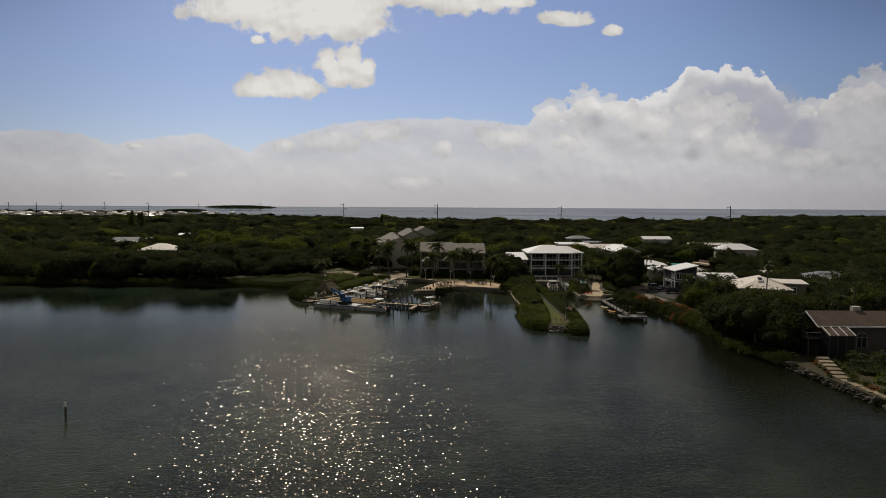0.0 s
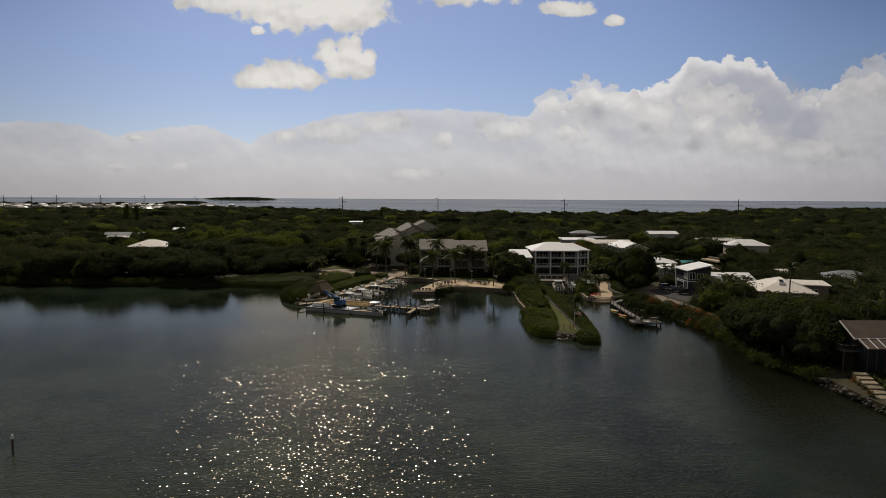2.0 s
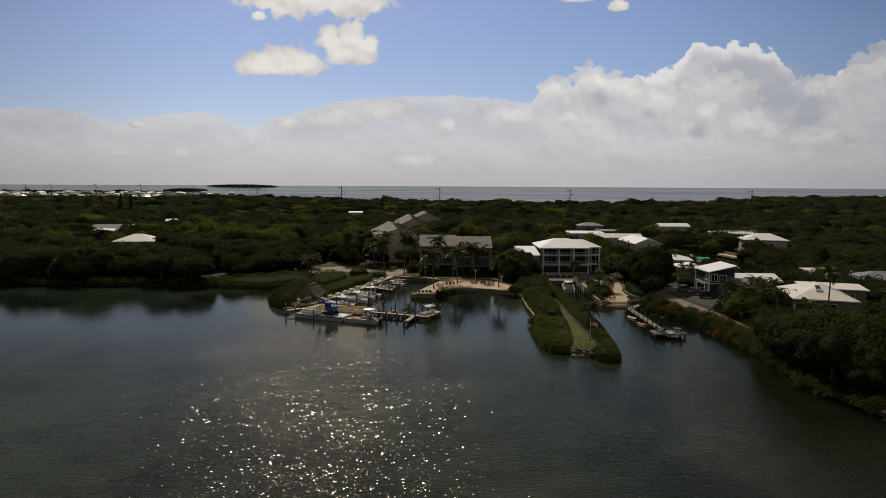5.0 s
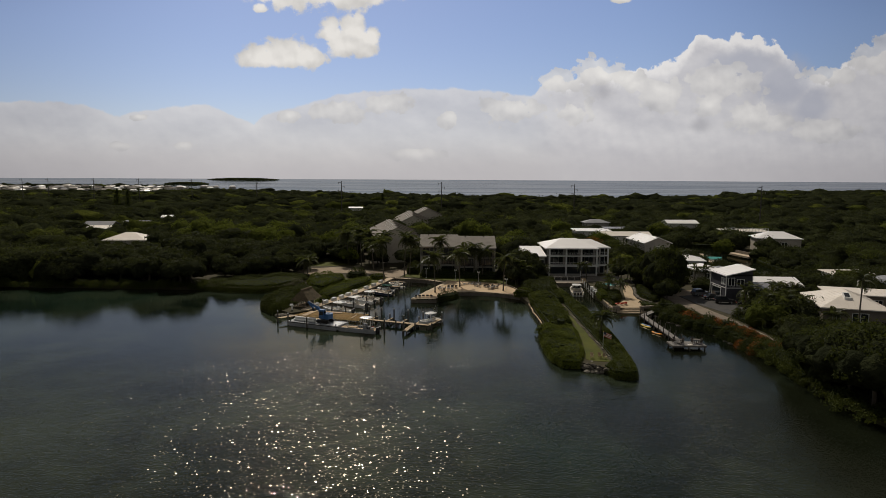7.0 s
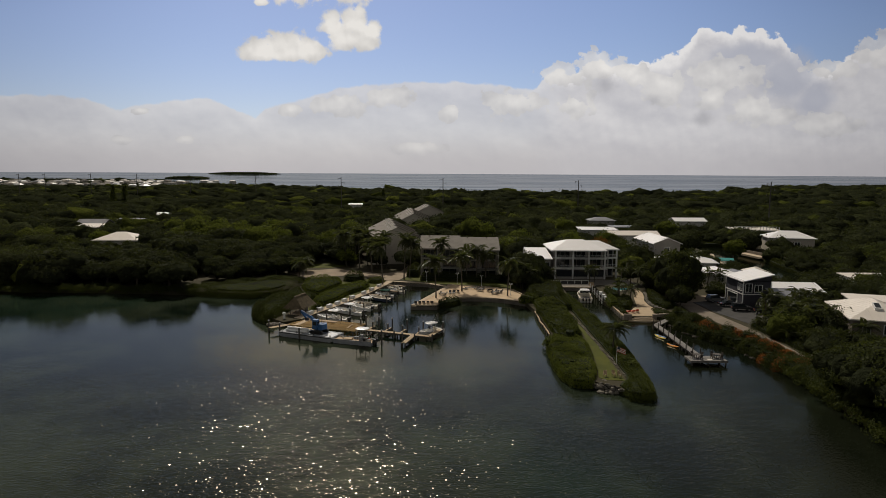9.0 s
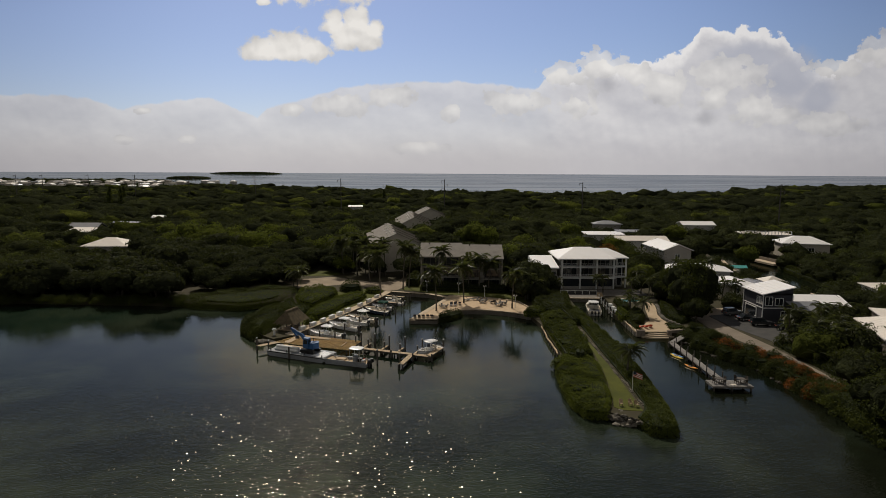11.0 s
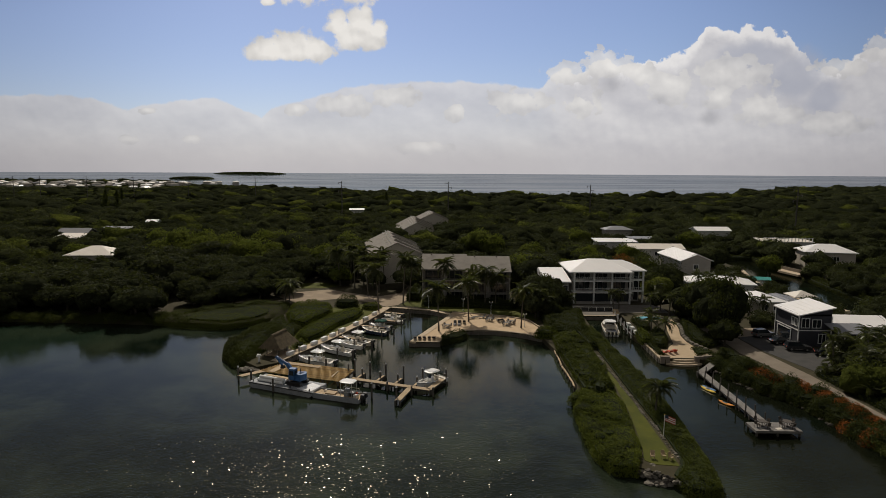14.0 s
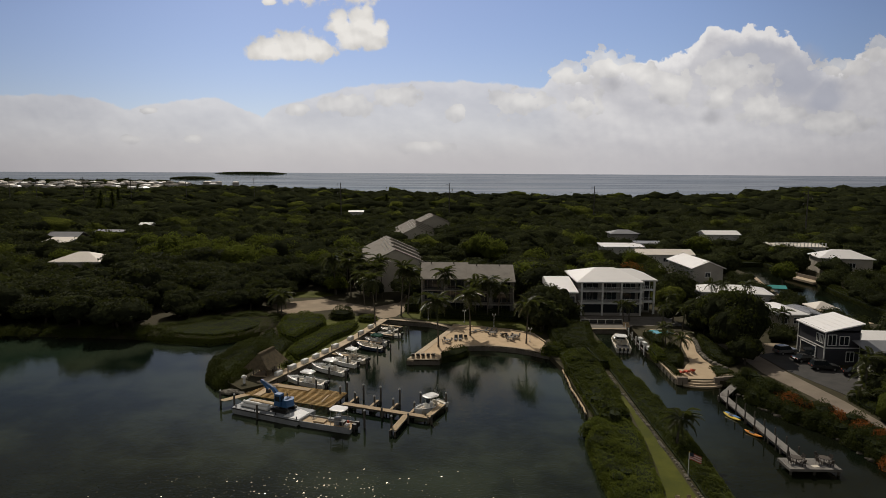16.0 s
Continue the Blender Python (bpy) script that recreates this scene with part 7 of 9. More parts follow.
# ---- the thatched hut on the point ----
def tiki_hut():
    c = (-32.9, 193.2, 1.0)
    a = 16.0
    ob = thing("thatched_hut", c, "open hut with shaggy sunlit palm-thatch hip roof", "hut")
    ca, sa = math.cos(radians(a)), math.sin(radians(a))

    def at(u, v, z):
        return (c[0] + u * ca + v * sa, c[1] - u * sa + v * ca, z)

    for u in (-1.3, 1.3):
        for v in (-2.2, 0, 2.2):
            part("post", Shape().tube([at(u, v, 0.8), at(u, v, 3.0)], 0.1, 7), BARK, ob)
    part("floor", Shape().add([at(u, v, z) for z in (1.0, 1.14) for u, v in ((-1.6, -2.5), (1.6, -2.5), (1.6, 2.5), (-1.6, 2.5))], [(4, 5, 6, 7), (0, 1, 5, 4), (1, 2, 6, 5), (2, 3, 7, 6), (3, 0, 4, 7)]), PLANK, ob)
    part("counter", Shape().box(*at(0.1, 1.3, 1.14), 2.0, 0.6, 1.0, -a), GREYPLANK, ob)
    e, r = 2.9, 5.1
    top = [(-2.15, -3.1, e), (2.15, -3.1, e), (2.15, 3.1, e), (-2.15, 3.1, e), (0, -2.2, r), (0, 2.2, r)]
    part("roof", Shape().add([at(*p) for p in top] + [at(p[0] * 0.93, p[1] * 0.95, p[2] - 0.3) for p in top], [(0, 1, 4), (1, 2, 5, 4), (2, 3, 5), (3, 0, 4, 5), (7, 6, 10), (8, 7, 10, 11), (9, 8, 11), (6, 9, 11, 10), (1, 0, 6, 7), (2, 1, 7, 8), (3, 2, 8, 9), (0, 3, 9, 6)]), THATCH, ob)
    rr = random.Random(3)
    s = Shape()
    for f in ((0, 1, 4, 4), (1, 2, 5, 4), (2, 3, 5, 5), (3, 0, 4, 5)):
        A, B, C, D = (Vector(top[i]) for i in f)
        n = (B - A).cross((C + D) / 2 - A).normalized()
        for row in range(9):
            t = row / 9
            for k in range(int((B - A).length * (1 - 0.5 * t) / 0.22)):
                w = (k + rr.random()) / ((B - A).length * (1 - 0.5 * t) / 0.22)
                p = A.lerp(D, t).lerp(B.lerp(C, t), w)
                down = (A.lerp(B, w) - D.lerp(C, w)).normalized()
                q = p + n * (0.04 + 0.05 * rr.random())
                tip = p + down * rr.uniform(0.45, 0.75) + n * rr.uniform(0.02, 0.12) + Vector((rr.uniform(-0.1, 0.1), rr.uniform(-0.1, 0.1), 0))
                side = (B - A).normalized() * 0.11
                s.add([at(*(q - side)), at(*(q + side)), at(*(tip + side * 0.6)), at(*(tip - side * 0.6))], [(0, 1, 2, 3)])
    tagged(part("thatch", s, THATCH, ob, "overlapping dry palm leaves"), kind="stuff")
    s = Shape()
    for k in range(14):
        s.box(*at(0, -2.2 + 0.34 * k, r - 0.05), 0.7, 0.3, 0.16, -a, 0.7)
    part("ridge_cap", s, THATCH, ob)
    return ob


tiki_hut()
p = thing("cleaning_station", (-35.0, 187.4, 1.0), "white pedestal stand with sloping top by the dock", "stand")
part("leg", Shape().box(-35.0, 187.4, 1.0, 0.35, 0.35, 1.1), TRIM, p)
part("top", Shape().box(-35.0, 187.4, 2.1, 0.9, 0.6, 0.35, 20, 0.6), TRIM, p)
for k in range(26):
    a, rr_ = k * 2.4, 0.35 + 0.25 * ((k * 37) % 10) / 10
    single("rock", Shape().lump(-36.4 + 1.5 * math.cos(a) + 0.05 * k, 184.9 + 1.4 * math.sin(a * 1.3), 0.35, rr_, rr_ * 0.8, rr_ * 0.7, k, 0.35), ROCK, "rough pale limestone boulder at the water's edge", "rock", "rocks on the point")


# ---- patio furniture, lamps ----
def lounger(label="folding sun lounger with raised back on the patio", mat=BLACK):
    ob = thing("sun_lounger", (0, 0, 0), label, "sun lounger", "loungers on the patio")
    part("seat", Shape().box(0.25, 0, 0.3, 1.35, 0.66, 0.07), mat, ob)
    part("backrest", Shape().beam((-0.42, 0, 0.34), (-0.95, 0, 0.85), 0.66, 0.07), mat, ob)
    for x in (-0.35, 0.85):
        for y in (-0.28, 0.28):
            part("leg", Shape().box(x, y, 0, 0.05, 0.05, 0.31), ALU, ob)
    return ob


def table_set(top=0.6, label="round patio table with chairs round it", mat=GREYPLANK):
    ob = thing("patio_table", (0, 0, 0), label, "table", "tables on the patio")
    part("tabletop", Shape().tube([(0, 0, 0.70), (0, 0, 0.75)], top, 14), mat, ob)
    part("leg", Shape().tube([(0, 0, 0), (0, 0, 0.7)], 0.06, 7), mat, ob)
    part("foot", Shape().tube([(0, 0, 0), (0, 0, 0.05)], 0.3, 10), mat, ob)
    return ob


def chair(label="plain outdoor armchair at a table", mat=GREYPLANK, group="outdoor chairs"):
    ob = thing("garden_chair", (0, 0, 0), label, "chair", group)
    part("seat", Shape().box(0, 0, 0.40, 0.5, 0.5, 0.06), mat, ob)
    part("backrest", Shape().beam((-0.24, 0, 0.45), (-0.36, 0, 0.95), 0.5, 0.05), mat, ob)
    for x in (-0.2, 0.2):
        for y in (-0.22, 0.22):
            part("leg", Shape().box(x, y, 0, 0.05, 0.05, 0.42), mat, ob)
    for y in (-0.26, 0.26):
        part("armrest", Shape().box(-0.02, y, 0.62, 0.5, 0.06, 0.04), mat, ob)
    return ob


lg = lounger()
first = True
for x, y, r in ((-6.9, 203.2, 95), (-5.9, 203.2, 90), (-4.9, 203.2, 88), (-3.9, 203.3, 92), (-2.9, 203.3, 85), (1.6, 215.2, 265), (2.6, 215.3, 268), (1.7, 217.3, 90), (2.8, 217.5, 92), (3.8, 217.2, 90),
                (5.6, 221.2, 20), (6.4, 222.4, 15), (8.2, 222.3, 200), (9.2, 222.0, 195), (10.2, 221.6, 190), (12.0, 218.8, 100), (12.9, 219.2, 80)):
    m = pose(x, y, 1.06, 0, 0, r)
    if first:
        lg.matrix_basis, first = m, False
    else:
        copy_thing(lg, m)
tb, ch = table_set(), chair()
first = True
for x, y in ((-0.2, 213.0), (9.9, 219.2), (13.6, 215.4), (14.8, 217.0)):
    m = pose(x, y, 1.06, 0, 0, 0)
    if first:
        tb.matrix_basis = m
    else:
        copy_thing(tb, m)
    for k in range(4):
        a = 90 * k + 30
        mm = pose(x + 0.85 * math.cos(radians(a)), y + 0.85 * math.sin(radians(a)), 1.06, 0, 0, a + 180)
        if first:
            ch.matrix_basis, first = mm, False
        else:
            copy_thing(ch, mm)


def lamp_post(x, y):
    ob = thing("lamp_post", (x, y, 1.04), "slim white garden lamp post with twin heads", "lamp post", "lamp posts round the patio")
    part("base", Shape().tube([(x, y, 1.0), (x, y, 1.4)], [0.16, 0.1], 8), TRIM, ob)
    part("pole", Shape().tube([(x, y, 1.3), (x, y, 4.0)], 0.055, 7), TRIM, ob)
    for s in (-1, 1):
        part("arm", Shape().tube([(x, y, 3.8), (x + 0.3 * s, y, 3.95)], 0.03, 5), TRIM, ob)
        part("lantern", Shape().tube([(x + 0.32 * s, y, 3.85), (x + 0.32 * s, y, 4.05), (x + 0.32 * s, y, 4.3)], [0.07, 0.16, 0.05], 8), GEL, ob)
    return ob


for x, y in ((-5.1, 233.0), (3.8, 230.2), (10.7, 226.6), (17.6, 214.2), (-13.6, 201.9)):
    if y > 203:
        lamp_post(x, y)

# ---- plants of the marina and the apartments ----
hedge([(-39.6, 223), (-36.6, 214.5), (-32.4, 211.5), (-31.2, 217), (-28.8, 224.6), (-30.2, 231), (-35.2, 232.4), (-39.4, 229.4)], 2.2, HEDGE, "broad rounded green hedge behind the seawall")
hedge([(-31.8, 201.6), (-29.0, 200.0), (-26.8, 206), (-25.0, 213.6), (-21.9, 220.2), (-21.2, 225.6), (-24.0, 226.6), (-27.8, 221.6), (-30.6, 212), (-32.2, 205)], 1.7, HEDGE, "curving clipped hedge along the lawn")
hedge(ring(-29.9, 197.2, 1.2, 1.5), 1.4, HEDGE, "small clipped round hedge by the hut")
hedge(ring(-26.6, 234.0, 3.0), 2.7, MANGROVE, "dense round bush beside the drive", name="bush")
hedge(ring(-19.8, 231.2, 2.4, 1.8), 1.8, HEDGE, "low round bush beside the drive", name="bush")
hedge([(-36.8, 187.6), (-39.6, 186.4), (-43.2, 191.2), (-45.6, 198.5), (-44.4, 206), (-42.4, 213), (-38.4, 214.5), (-36.2, 207), (-35.4, 196)][::-1], 2.9, MANGROVE, "dark mangrove mound overhanging the water", z0=-0.1, name="mangrove_bush", density=46, size=0.26, bulge=1.0)
hedge([(-70, 217), (-62, 213.8), (-51, 212.2), (-45.8, 216), (-41.8, 220.5), (-40.0, 227), (-41.6, 234.5), (-50, 238), (-58, 231.5), (-68, 223)], 2.5, BED, "wide low mangrove bed with a smooth green top", z0=0.0, name="mangrove_bush", density=34, size=0.26, bulge=0.7, tilt=0.3)
hedge([(-1.2, 202.2), (2.6, 204.6), (4.4, 208.0), (3.4, 210.0), (0.6, 208.4), (-1.6, 205)], 2.0, MANGROVE, "round mangrove bush growing beside the patio wall", z0=0.0, name="mangrove_bush")
hedge([(-7.0, 234.4), (4.8, 233.2), (16.5, 231.2), (18.4, 235.4), (16.6, 237.4), (4.8, 239.2), (-6.6, 239.5)], 2.2, MANGROVE, "dark planting along the foot of the apartments")
hedge([(-11.5, 241), (-8.0, 240.6), (-7.6, 256), (-10, 256)], 3.6, MANGROVE, "tall shrubs beside the apartments", name="bush")
hedge(ring(21.4, 206.6, 2.6, 2.2), 2.0, HEDGE, "round clipped bush at the root of the jetty", name="bush")

for x, y, h in ((-17.6, 228.2, 10.8), (-12.1, 236.8, 11.8), (-10.6, 239.2, 10.2), (-2.0, 209.9, 9.6), (4.9, 218.8, 9.2), (16.7, 213.1, 8.6), (-1.6, 235.2, 11.2), (9.6, 233.4, 9.6), (6.6, 234.6, 8.6), (12.2, 233.0, 8.0),
                (-33.5, 262, 10.6), (-31.0, 266, 11.4), (-28.6, 259, 9.8), (-26.4, 263, 10.6), (-29.8, 272, 11.8), (-36.0, 268, 10.0), (-24.4, 257, 9.0), (-20.6, 254, 9.2), (-23.0, 247.6, 8.2), (-42.4, 236.0, 5.0), (-44.5, 240, 4.2), (-19.5, 259, 10.4)):
    palm(x, y, h, size=1.2, count=22)
for x, y, h in ((46.4, 205.6, 3.6), (45.2, 212.0, 4.2), (44.6, 208.4, 3.4), (42.6, 231.8, 4.4), (44.4, 233.2, 4.0), (50.4, 226.6, 4.6), (54.4, 225.0, 5.0), (55.2, 236.5, 5.6), (72.2, 251, 6.2), (74.8, 251.4, 6.0), (80.2, 250, 6.4), (77.4, 224.4, 4.6), (74.8, 226.6, 4.4),
                (70.8, 172.6, 5.0), (73.0, 175.8, 5.6), (75.4, 179.6, 5.8), (72.2, 181.4, 5.2), (83.6, 195.2, 4.6), (85.8, 193.8, 4.8), (66.8, 176.6, 3.4), (69.8, 186.0, 3.0), (28.2, 231.0, 3.4), (30.6, 229.4, 3.8), (24.2, 222, 5.0), (22.0, 224, 6.2), (24.0, 230, 6.4), (68.6, 183.5, 6.0), (71.5, 187.0, 5.6), (76.5, 186.5, 6.4), (78.6, 189.5, 6.0), (74.6, 172.0, 6.0), (69.4, 176.8, 5.6), (75.5, 163.5, 5.0), (92, 165, 7), (88, 150, 6), (97, 158, 7.5), (104, 176, 8)):
    palm(x, y, h, "low garden palm with spreading fronds", 0.78, 15)
palm(78.0, 160.6, 12.2, "tall slender palm before the skylight house", 0.85, 18, lean=(0.5, 0.3))

hedge([(-41.0, 220.6), (-41.4, 214), (-38.6, 213.4), (-36.4, 206), (-33.2, 201.8), (-32.6, 210.5), (-37.2, 214.6), (-40.0, 222)], 1.6, MANGROVE, "dark shrubs between hedge and mangroves", z0=0.5, name="bush", density=24, size=0.34)

palm(30.9, 165.0, 4.0, "bushy coconut palm growing on the jetty", 0.95, 20)

# trees of the gardens, built one by one
garden = [tree_kind(51, 3.4, 7.0, 1900, 0.38, MANGROVE, 20), tree_kind(52, 3.6, 7.4, 1900, 0.38, LEAF, 20), tree_kind(53, 3.4, 6.6, 1700, 0.4, BRIGHT, 18)]
rg = random.Random(9)
spots_ = [(26.6, 230.2, 1.1, 1), (29.0, 228.6, 0.6, 0), (25.0, 233.6, 1.35, 0), (21.2, 222.6, 0.8, 1), (22.6, 231.5, 1.35, 1), (20.8, 227.0, 1.15, 1), (25.0, 226.5, 0.9, 0), (19.6, 233.0, 0.8, 1), (22.0, 237.0, 1.0, 0), (24.6, 221.8, 0.7, 0), (57.4, 206.6, 1.3, 0), (60.4, 210.0, 1.65, 0), (58.8, 214.5, 1.5, 0), (63.0, 215.5, 1.45, 0), (60.2, 218.8, 1.4, 0), (61.6, 219.5, 1.2, 0), (58.4, 222.4, 1.1, 0), (57.0, 200.6, 0.85, 0), (63.5, 221.0, 1.0, 0), (64.8, 227.5, 1.0, 1), (60, 228, 1.1, 1), (54.5, 231.5, 0.8, 1),
          (13.0, 322, 1.5, 2), (-130, 279, 0.95, 0), (-124, 278, 0.9, 1), (-118, 279.5, 0.95, 0), (-112.5, 281, 1.0, 0), (-134.5, 281, 0.9, 1), (-103, 308, 1.6, 2), (-97, 312, 1.5, 2), (-108, 301, 1.2, 2), (-95, 302, 1.3, 2), (-89, 317, 1.3, 2), (-84, 306, 1.15, 2), (-72, 326, 1.3, 2), (-66, 300, 1.15, 2), (-79, 332, 1.3, 2), (17, 318, 1.3, 2), (-60, 312, 1.2, 2), (-118, 322, 1.4, 2), (-45, 290, 1.2, 2), (-40, 318, 1.35, 2), (-140, 300, 1.0, 2), (106, 345, 1.2, 2), (66, 300, 1.1, 2), (110, 285, 0.9, 2), (58, 345, 1.3, 2), (132, 330, 1.0, 2), (30, 300, 1.15, 2), (48, 290, 1.2, 2), (9, 327, 1.2, 2), (-46, 250, 1.0, 1), (-52, 246, 1.1, 0), (-56, 252, 1.1, 1), (-48, 268, 1.1, 1), (-52, 260, 1.1, 1), (-70, 243, 0.9, 0), (-62, 244, 0.9, 1), (47.5, 262, 1.2, 1), (60, 255, 1.0, 1), (24, 258, 1.2, 1), (20, 262, 1.3, 0), (14, 262, 1.2, 1), (4, 266, 1.3, 1), (30, 262, 1.2, 0), (38, 264, 1.2, 1),
          (73.5, 187.2, 0.8, 0), (76.5, 189.8, 0.75, 0), (79.2, 187.0, 0.9, 0), (75.0, 183.0, 0.9, 0), (70.0, 180.4, 0.8, 0), (71.5, 175.0, 0.85, 0), (59.6, 146.5, 0.95, 0), (59.4, 141.0, 1.15, 0), (59.8, 135.5, 1.35, 0), (59.4, 129.8, 1.3, 0), (62.6, 126.6, 1.2, 0), (60.0, 124.2, 0.85, 0), (63.6, 131.6, 1.5, 0), (63.4, 137.6, 1.5, 0), (64.6, 143.6, 1.3, 0), (63.0, 149.6, 0.9, 0), (67.6, 134.2, 1.35, 0), (68.6, 139.8, 1.35, 0), (73.0, 136.0, 1.2, 0), (70.5, 146.0, 1.05, 0), (75.5, 143.5, 1.1, 0), (67.0, 151.0, 0.9, 0), (73.5, 159.6, 0.76, 0), (77.4, 157.0, 0.74, 0), (81.4, 155.4, 0.8, 1), (85.6, 154.0, 0.84, 0), (75.6, 156.0, 0.7, 1), (79.6, 154.0, 0.8, 0), (71.0, 164.0, 0.66, 0), (89.5, 152.5, 0.75, 1), (82.5, 190.5, 0.6, 1), (87.5, 196.0, 0.65, 1), (93.0, 199.5, 0.7, 0), (72.0, 168.0, 0.62, 0), (70.2, 162.6, 0.7, 0)]
for x, y, k, i in spots_:
    # pale crowns stand over their neighbours; the grove by the sand path is tall and close
    wide, tall = (1.15, 1.3) if i == 2 else (0.92, 1.18) if 57 < x < 64 and 206 < y < 221 else (1.05, 1.0)
    copy_thing(garden[i], Matrix.Translation((x, y, 1.0)) @ Matrix.Rotation(rg.uniform(0, 6.28), 4, "Z") @ Matrix.Diagonal((k * wide, k * wide, k * tall, 1)))
flame = tree_kind(54, 3.6, 7.0, 1700, 0.42, DRYLEAF, 18)
flame.matrix_basis = Matrix.Translation((53.5, 267.0, 1.0)) @ Matrix.Diagonal((1.5, 1.2, 1.45, 1))
tagged(flame, "flame-red flowering tree behind the white house", "tree", "trees of the gardens")
for g in garden:
    for o in (*g.children, g):
        bpy.data.objects.remove(o)


def pine(x, y, h):
    """A tall slim whistling pine: a straight trunk and a ragged column of drooping needles."""
    ob = thing("pine_tree", (x, y, 1.0), "tall dark slender pine rising above the woods", "tree", "pines of the woods")
    part("trunk", Shape().tube([(x, y, 0.7), (x, y, 1 + h * 0.96)], [0.4, 0.06], 7), BARK, ob)
    n = 2600
    t = rng.uniform(0.15, 1.0, n)
    a, k = rng.uniform(0, 6.28, n), rng.uniform(0.2, 1.0, n) ** 0.6
    w = h * 0.17 * np.sin(np.pi * np.clip(t * 0.82 + 0.12, 0, 1)) * (0.7 + 0.5 * np.sin(t * 23 + a * 2))
    p = np.stack([np.cos(a) * w * k, np.sin(a) * w * k, h * t - 0.25 * w * k], axis=1)
    d = np.stack([np.cos(a), np.sin(a), np.full(n, 0.4)], axis=1)
    v, f = leaves(rng, p, d, 0.8, 0.5, 0.4)
    c = new("crown", quads_mesh("crown", v, f, MANGROVE))
    c.parent = ob
    return ob


for x, y, h in ((-266, 540, 21), (-259, 543, 20), (-272, 548, 16), (-320, 660, 18), (-60, 640, 16)):
    pine(x, y, h)

# ---- the jetty: grass walk between mangrove hedges ----
hedge([(19.0, 152), (20.2, 148.2), (23.2, 147.8), (24.6, 151.0), (25.4, 154), (26.3, 160), (27.2, 167), (27.2, 173), (21.7, 174), (19.4, 167), (18.9, 158)], 1.7, HEDGE, "bright clipped mangrove hedge on the jetty", z0=0.3, name="mangrove_bush", density=60, size=0.2, tilt=0.4)
hedge([(22.2, 173), (27.2, 173), (28.2, 184), (28.6, 196), (28.0, 206), (22.4, 206), (21.9, 196)], 2.7, BED, "tall dark mangroves along the jetty", z0=0.3, name="mangrove_bush", density=40, size=0.26)
# darker leaf on the inner hedge: its shaded near face put into the colour
hedge([(26.9, 146.2), (27.5, 143.2), (29.4, 142.4), (31.2, 142.9), (32.1, 146.5), (32.8, 152), (33.2, 158), (33.8, 165), (34.2, 172), (34.4, 180), (33.8, 190), (33.2, 213), (30.2, 213), (30.0, 196), (29.7, 178), (29.6, 160), (29.3, 151), (28.6, 148.6)], 2.0, BED, "long mangrove hedge on the inner side of the jetty", z0=0.1, name="mangrove_bush", density=60, size=0.2, tilt=0.4)
hedge([(28.6, 197), (30.2, 197), (31, 212), (33, 224.6), (27, 228), (22.6, 222), (22.2, 206.4), (28.0, 206.4)], 3.0, MANGROVE, "thicket where the jetty meets the gardens", z0=0.6, name="mangrove_bush", density=36, size=0.28)
hedge([(40.4, 201.4), (42.4, 201.0), (43.0, 207.6), (41.0, 208.2)], 2.0, HEDGE, "clipped hedge beside the slip dock")
hedge([(43.2, 212.0), (45.5, 211.4), (46.2, 214), (45.4, 220), (44.0, 221)], 1.7, MANGROVE, "garden shrubs by the pool", name="bush")
hedge([(51.6, 202), (53.0, 198.6), (56.2, 201), (56, 212), (56, 222), (54.4, 216), (52.2, 208.5)], 1.4, MANGROVE, "low shrubs beside the sand path", name="bush")
rj = random.Random(8)
for k in range(46):
    y = 151.0 + 1.2 * k
    tall = y > 172
    x = rj.uniform(20.4, 24.4) if not tall else rj.uniform(23.0, 27.2)
    hedge(ring(x, y, rj.uniform(1.1, 2.0), rj.uniform(1.1, 2.0)), (rj.uniform(2.4, 3.7) if tall else rj.uniform(1.5, 2.3)), MANGROVE if (tall and k % 3 == 0) or k % 6 == 0 else HEDGE,
          "rounded mangrove shrub of the jetty growth", z0=0.5, name="mangrove_bush", density=44, size=0.2, bulge=0.9, group="mangroves of the jetty")
# inner-side shrubs share the leaf darkened for shade
for k in range(24):
    y = 145.5 + 2.8 * k
    hedge(ring(float(np.interp(y, [144, 150, 160, 180, 215], [29.6, 30.9, 31.6, 32.2, 31.9])) + rj.uniform(-0.5, 0.6), y, rj.uniform(0.9, 1.4), rj.uniform(1.2, 2.0)), rj.uniform(1.5, 2.1), BED, "rounded mangrove shrub of the jetty growth", z0=0.4, name="mangrove_bush", density=44, size=0.2, bulge=0.9, group="mangroves of the jetty")
rk = random.Random(21)
for k in range(62):
    y = 150.0 + 0.7 * k + rk.uniform(-0.15, 0.15)
    r = rk.uniform(0.15, 0.34)
    single("rock", Shape().lump(29.2 + 0.14 * math.sin(y * 0.6), y, 1.05, r * 1.1, r, r * 0.7, 100 + k, 0.4, 1), ROCK, "pale limestone edging rock along the grass walk", "rock", "edging rocks of the jetty")
for k in range(44):
    a, d = rk.uniform(0, 6.28), rk.uniform(0, 1) ** 0.5
    x, y = 25.3 + 1.9 * d * math.cos(a), 147.7 + 2.0 * d * math.sin(a)
    r = rk.uniform(0.2, 0.46)
    single("rock", Shape().lump(x, y, 0.15 + max(0, (y - 147.2) * 0.32), r, r * rk.uniform(0.6, 1.1), r * rk.uniform(0.5, 0.85), 200 + k, 0.6), ROCK, "rough grey boulder at the jetty's end", "rock", "boulders of the jetty")
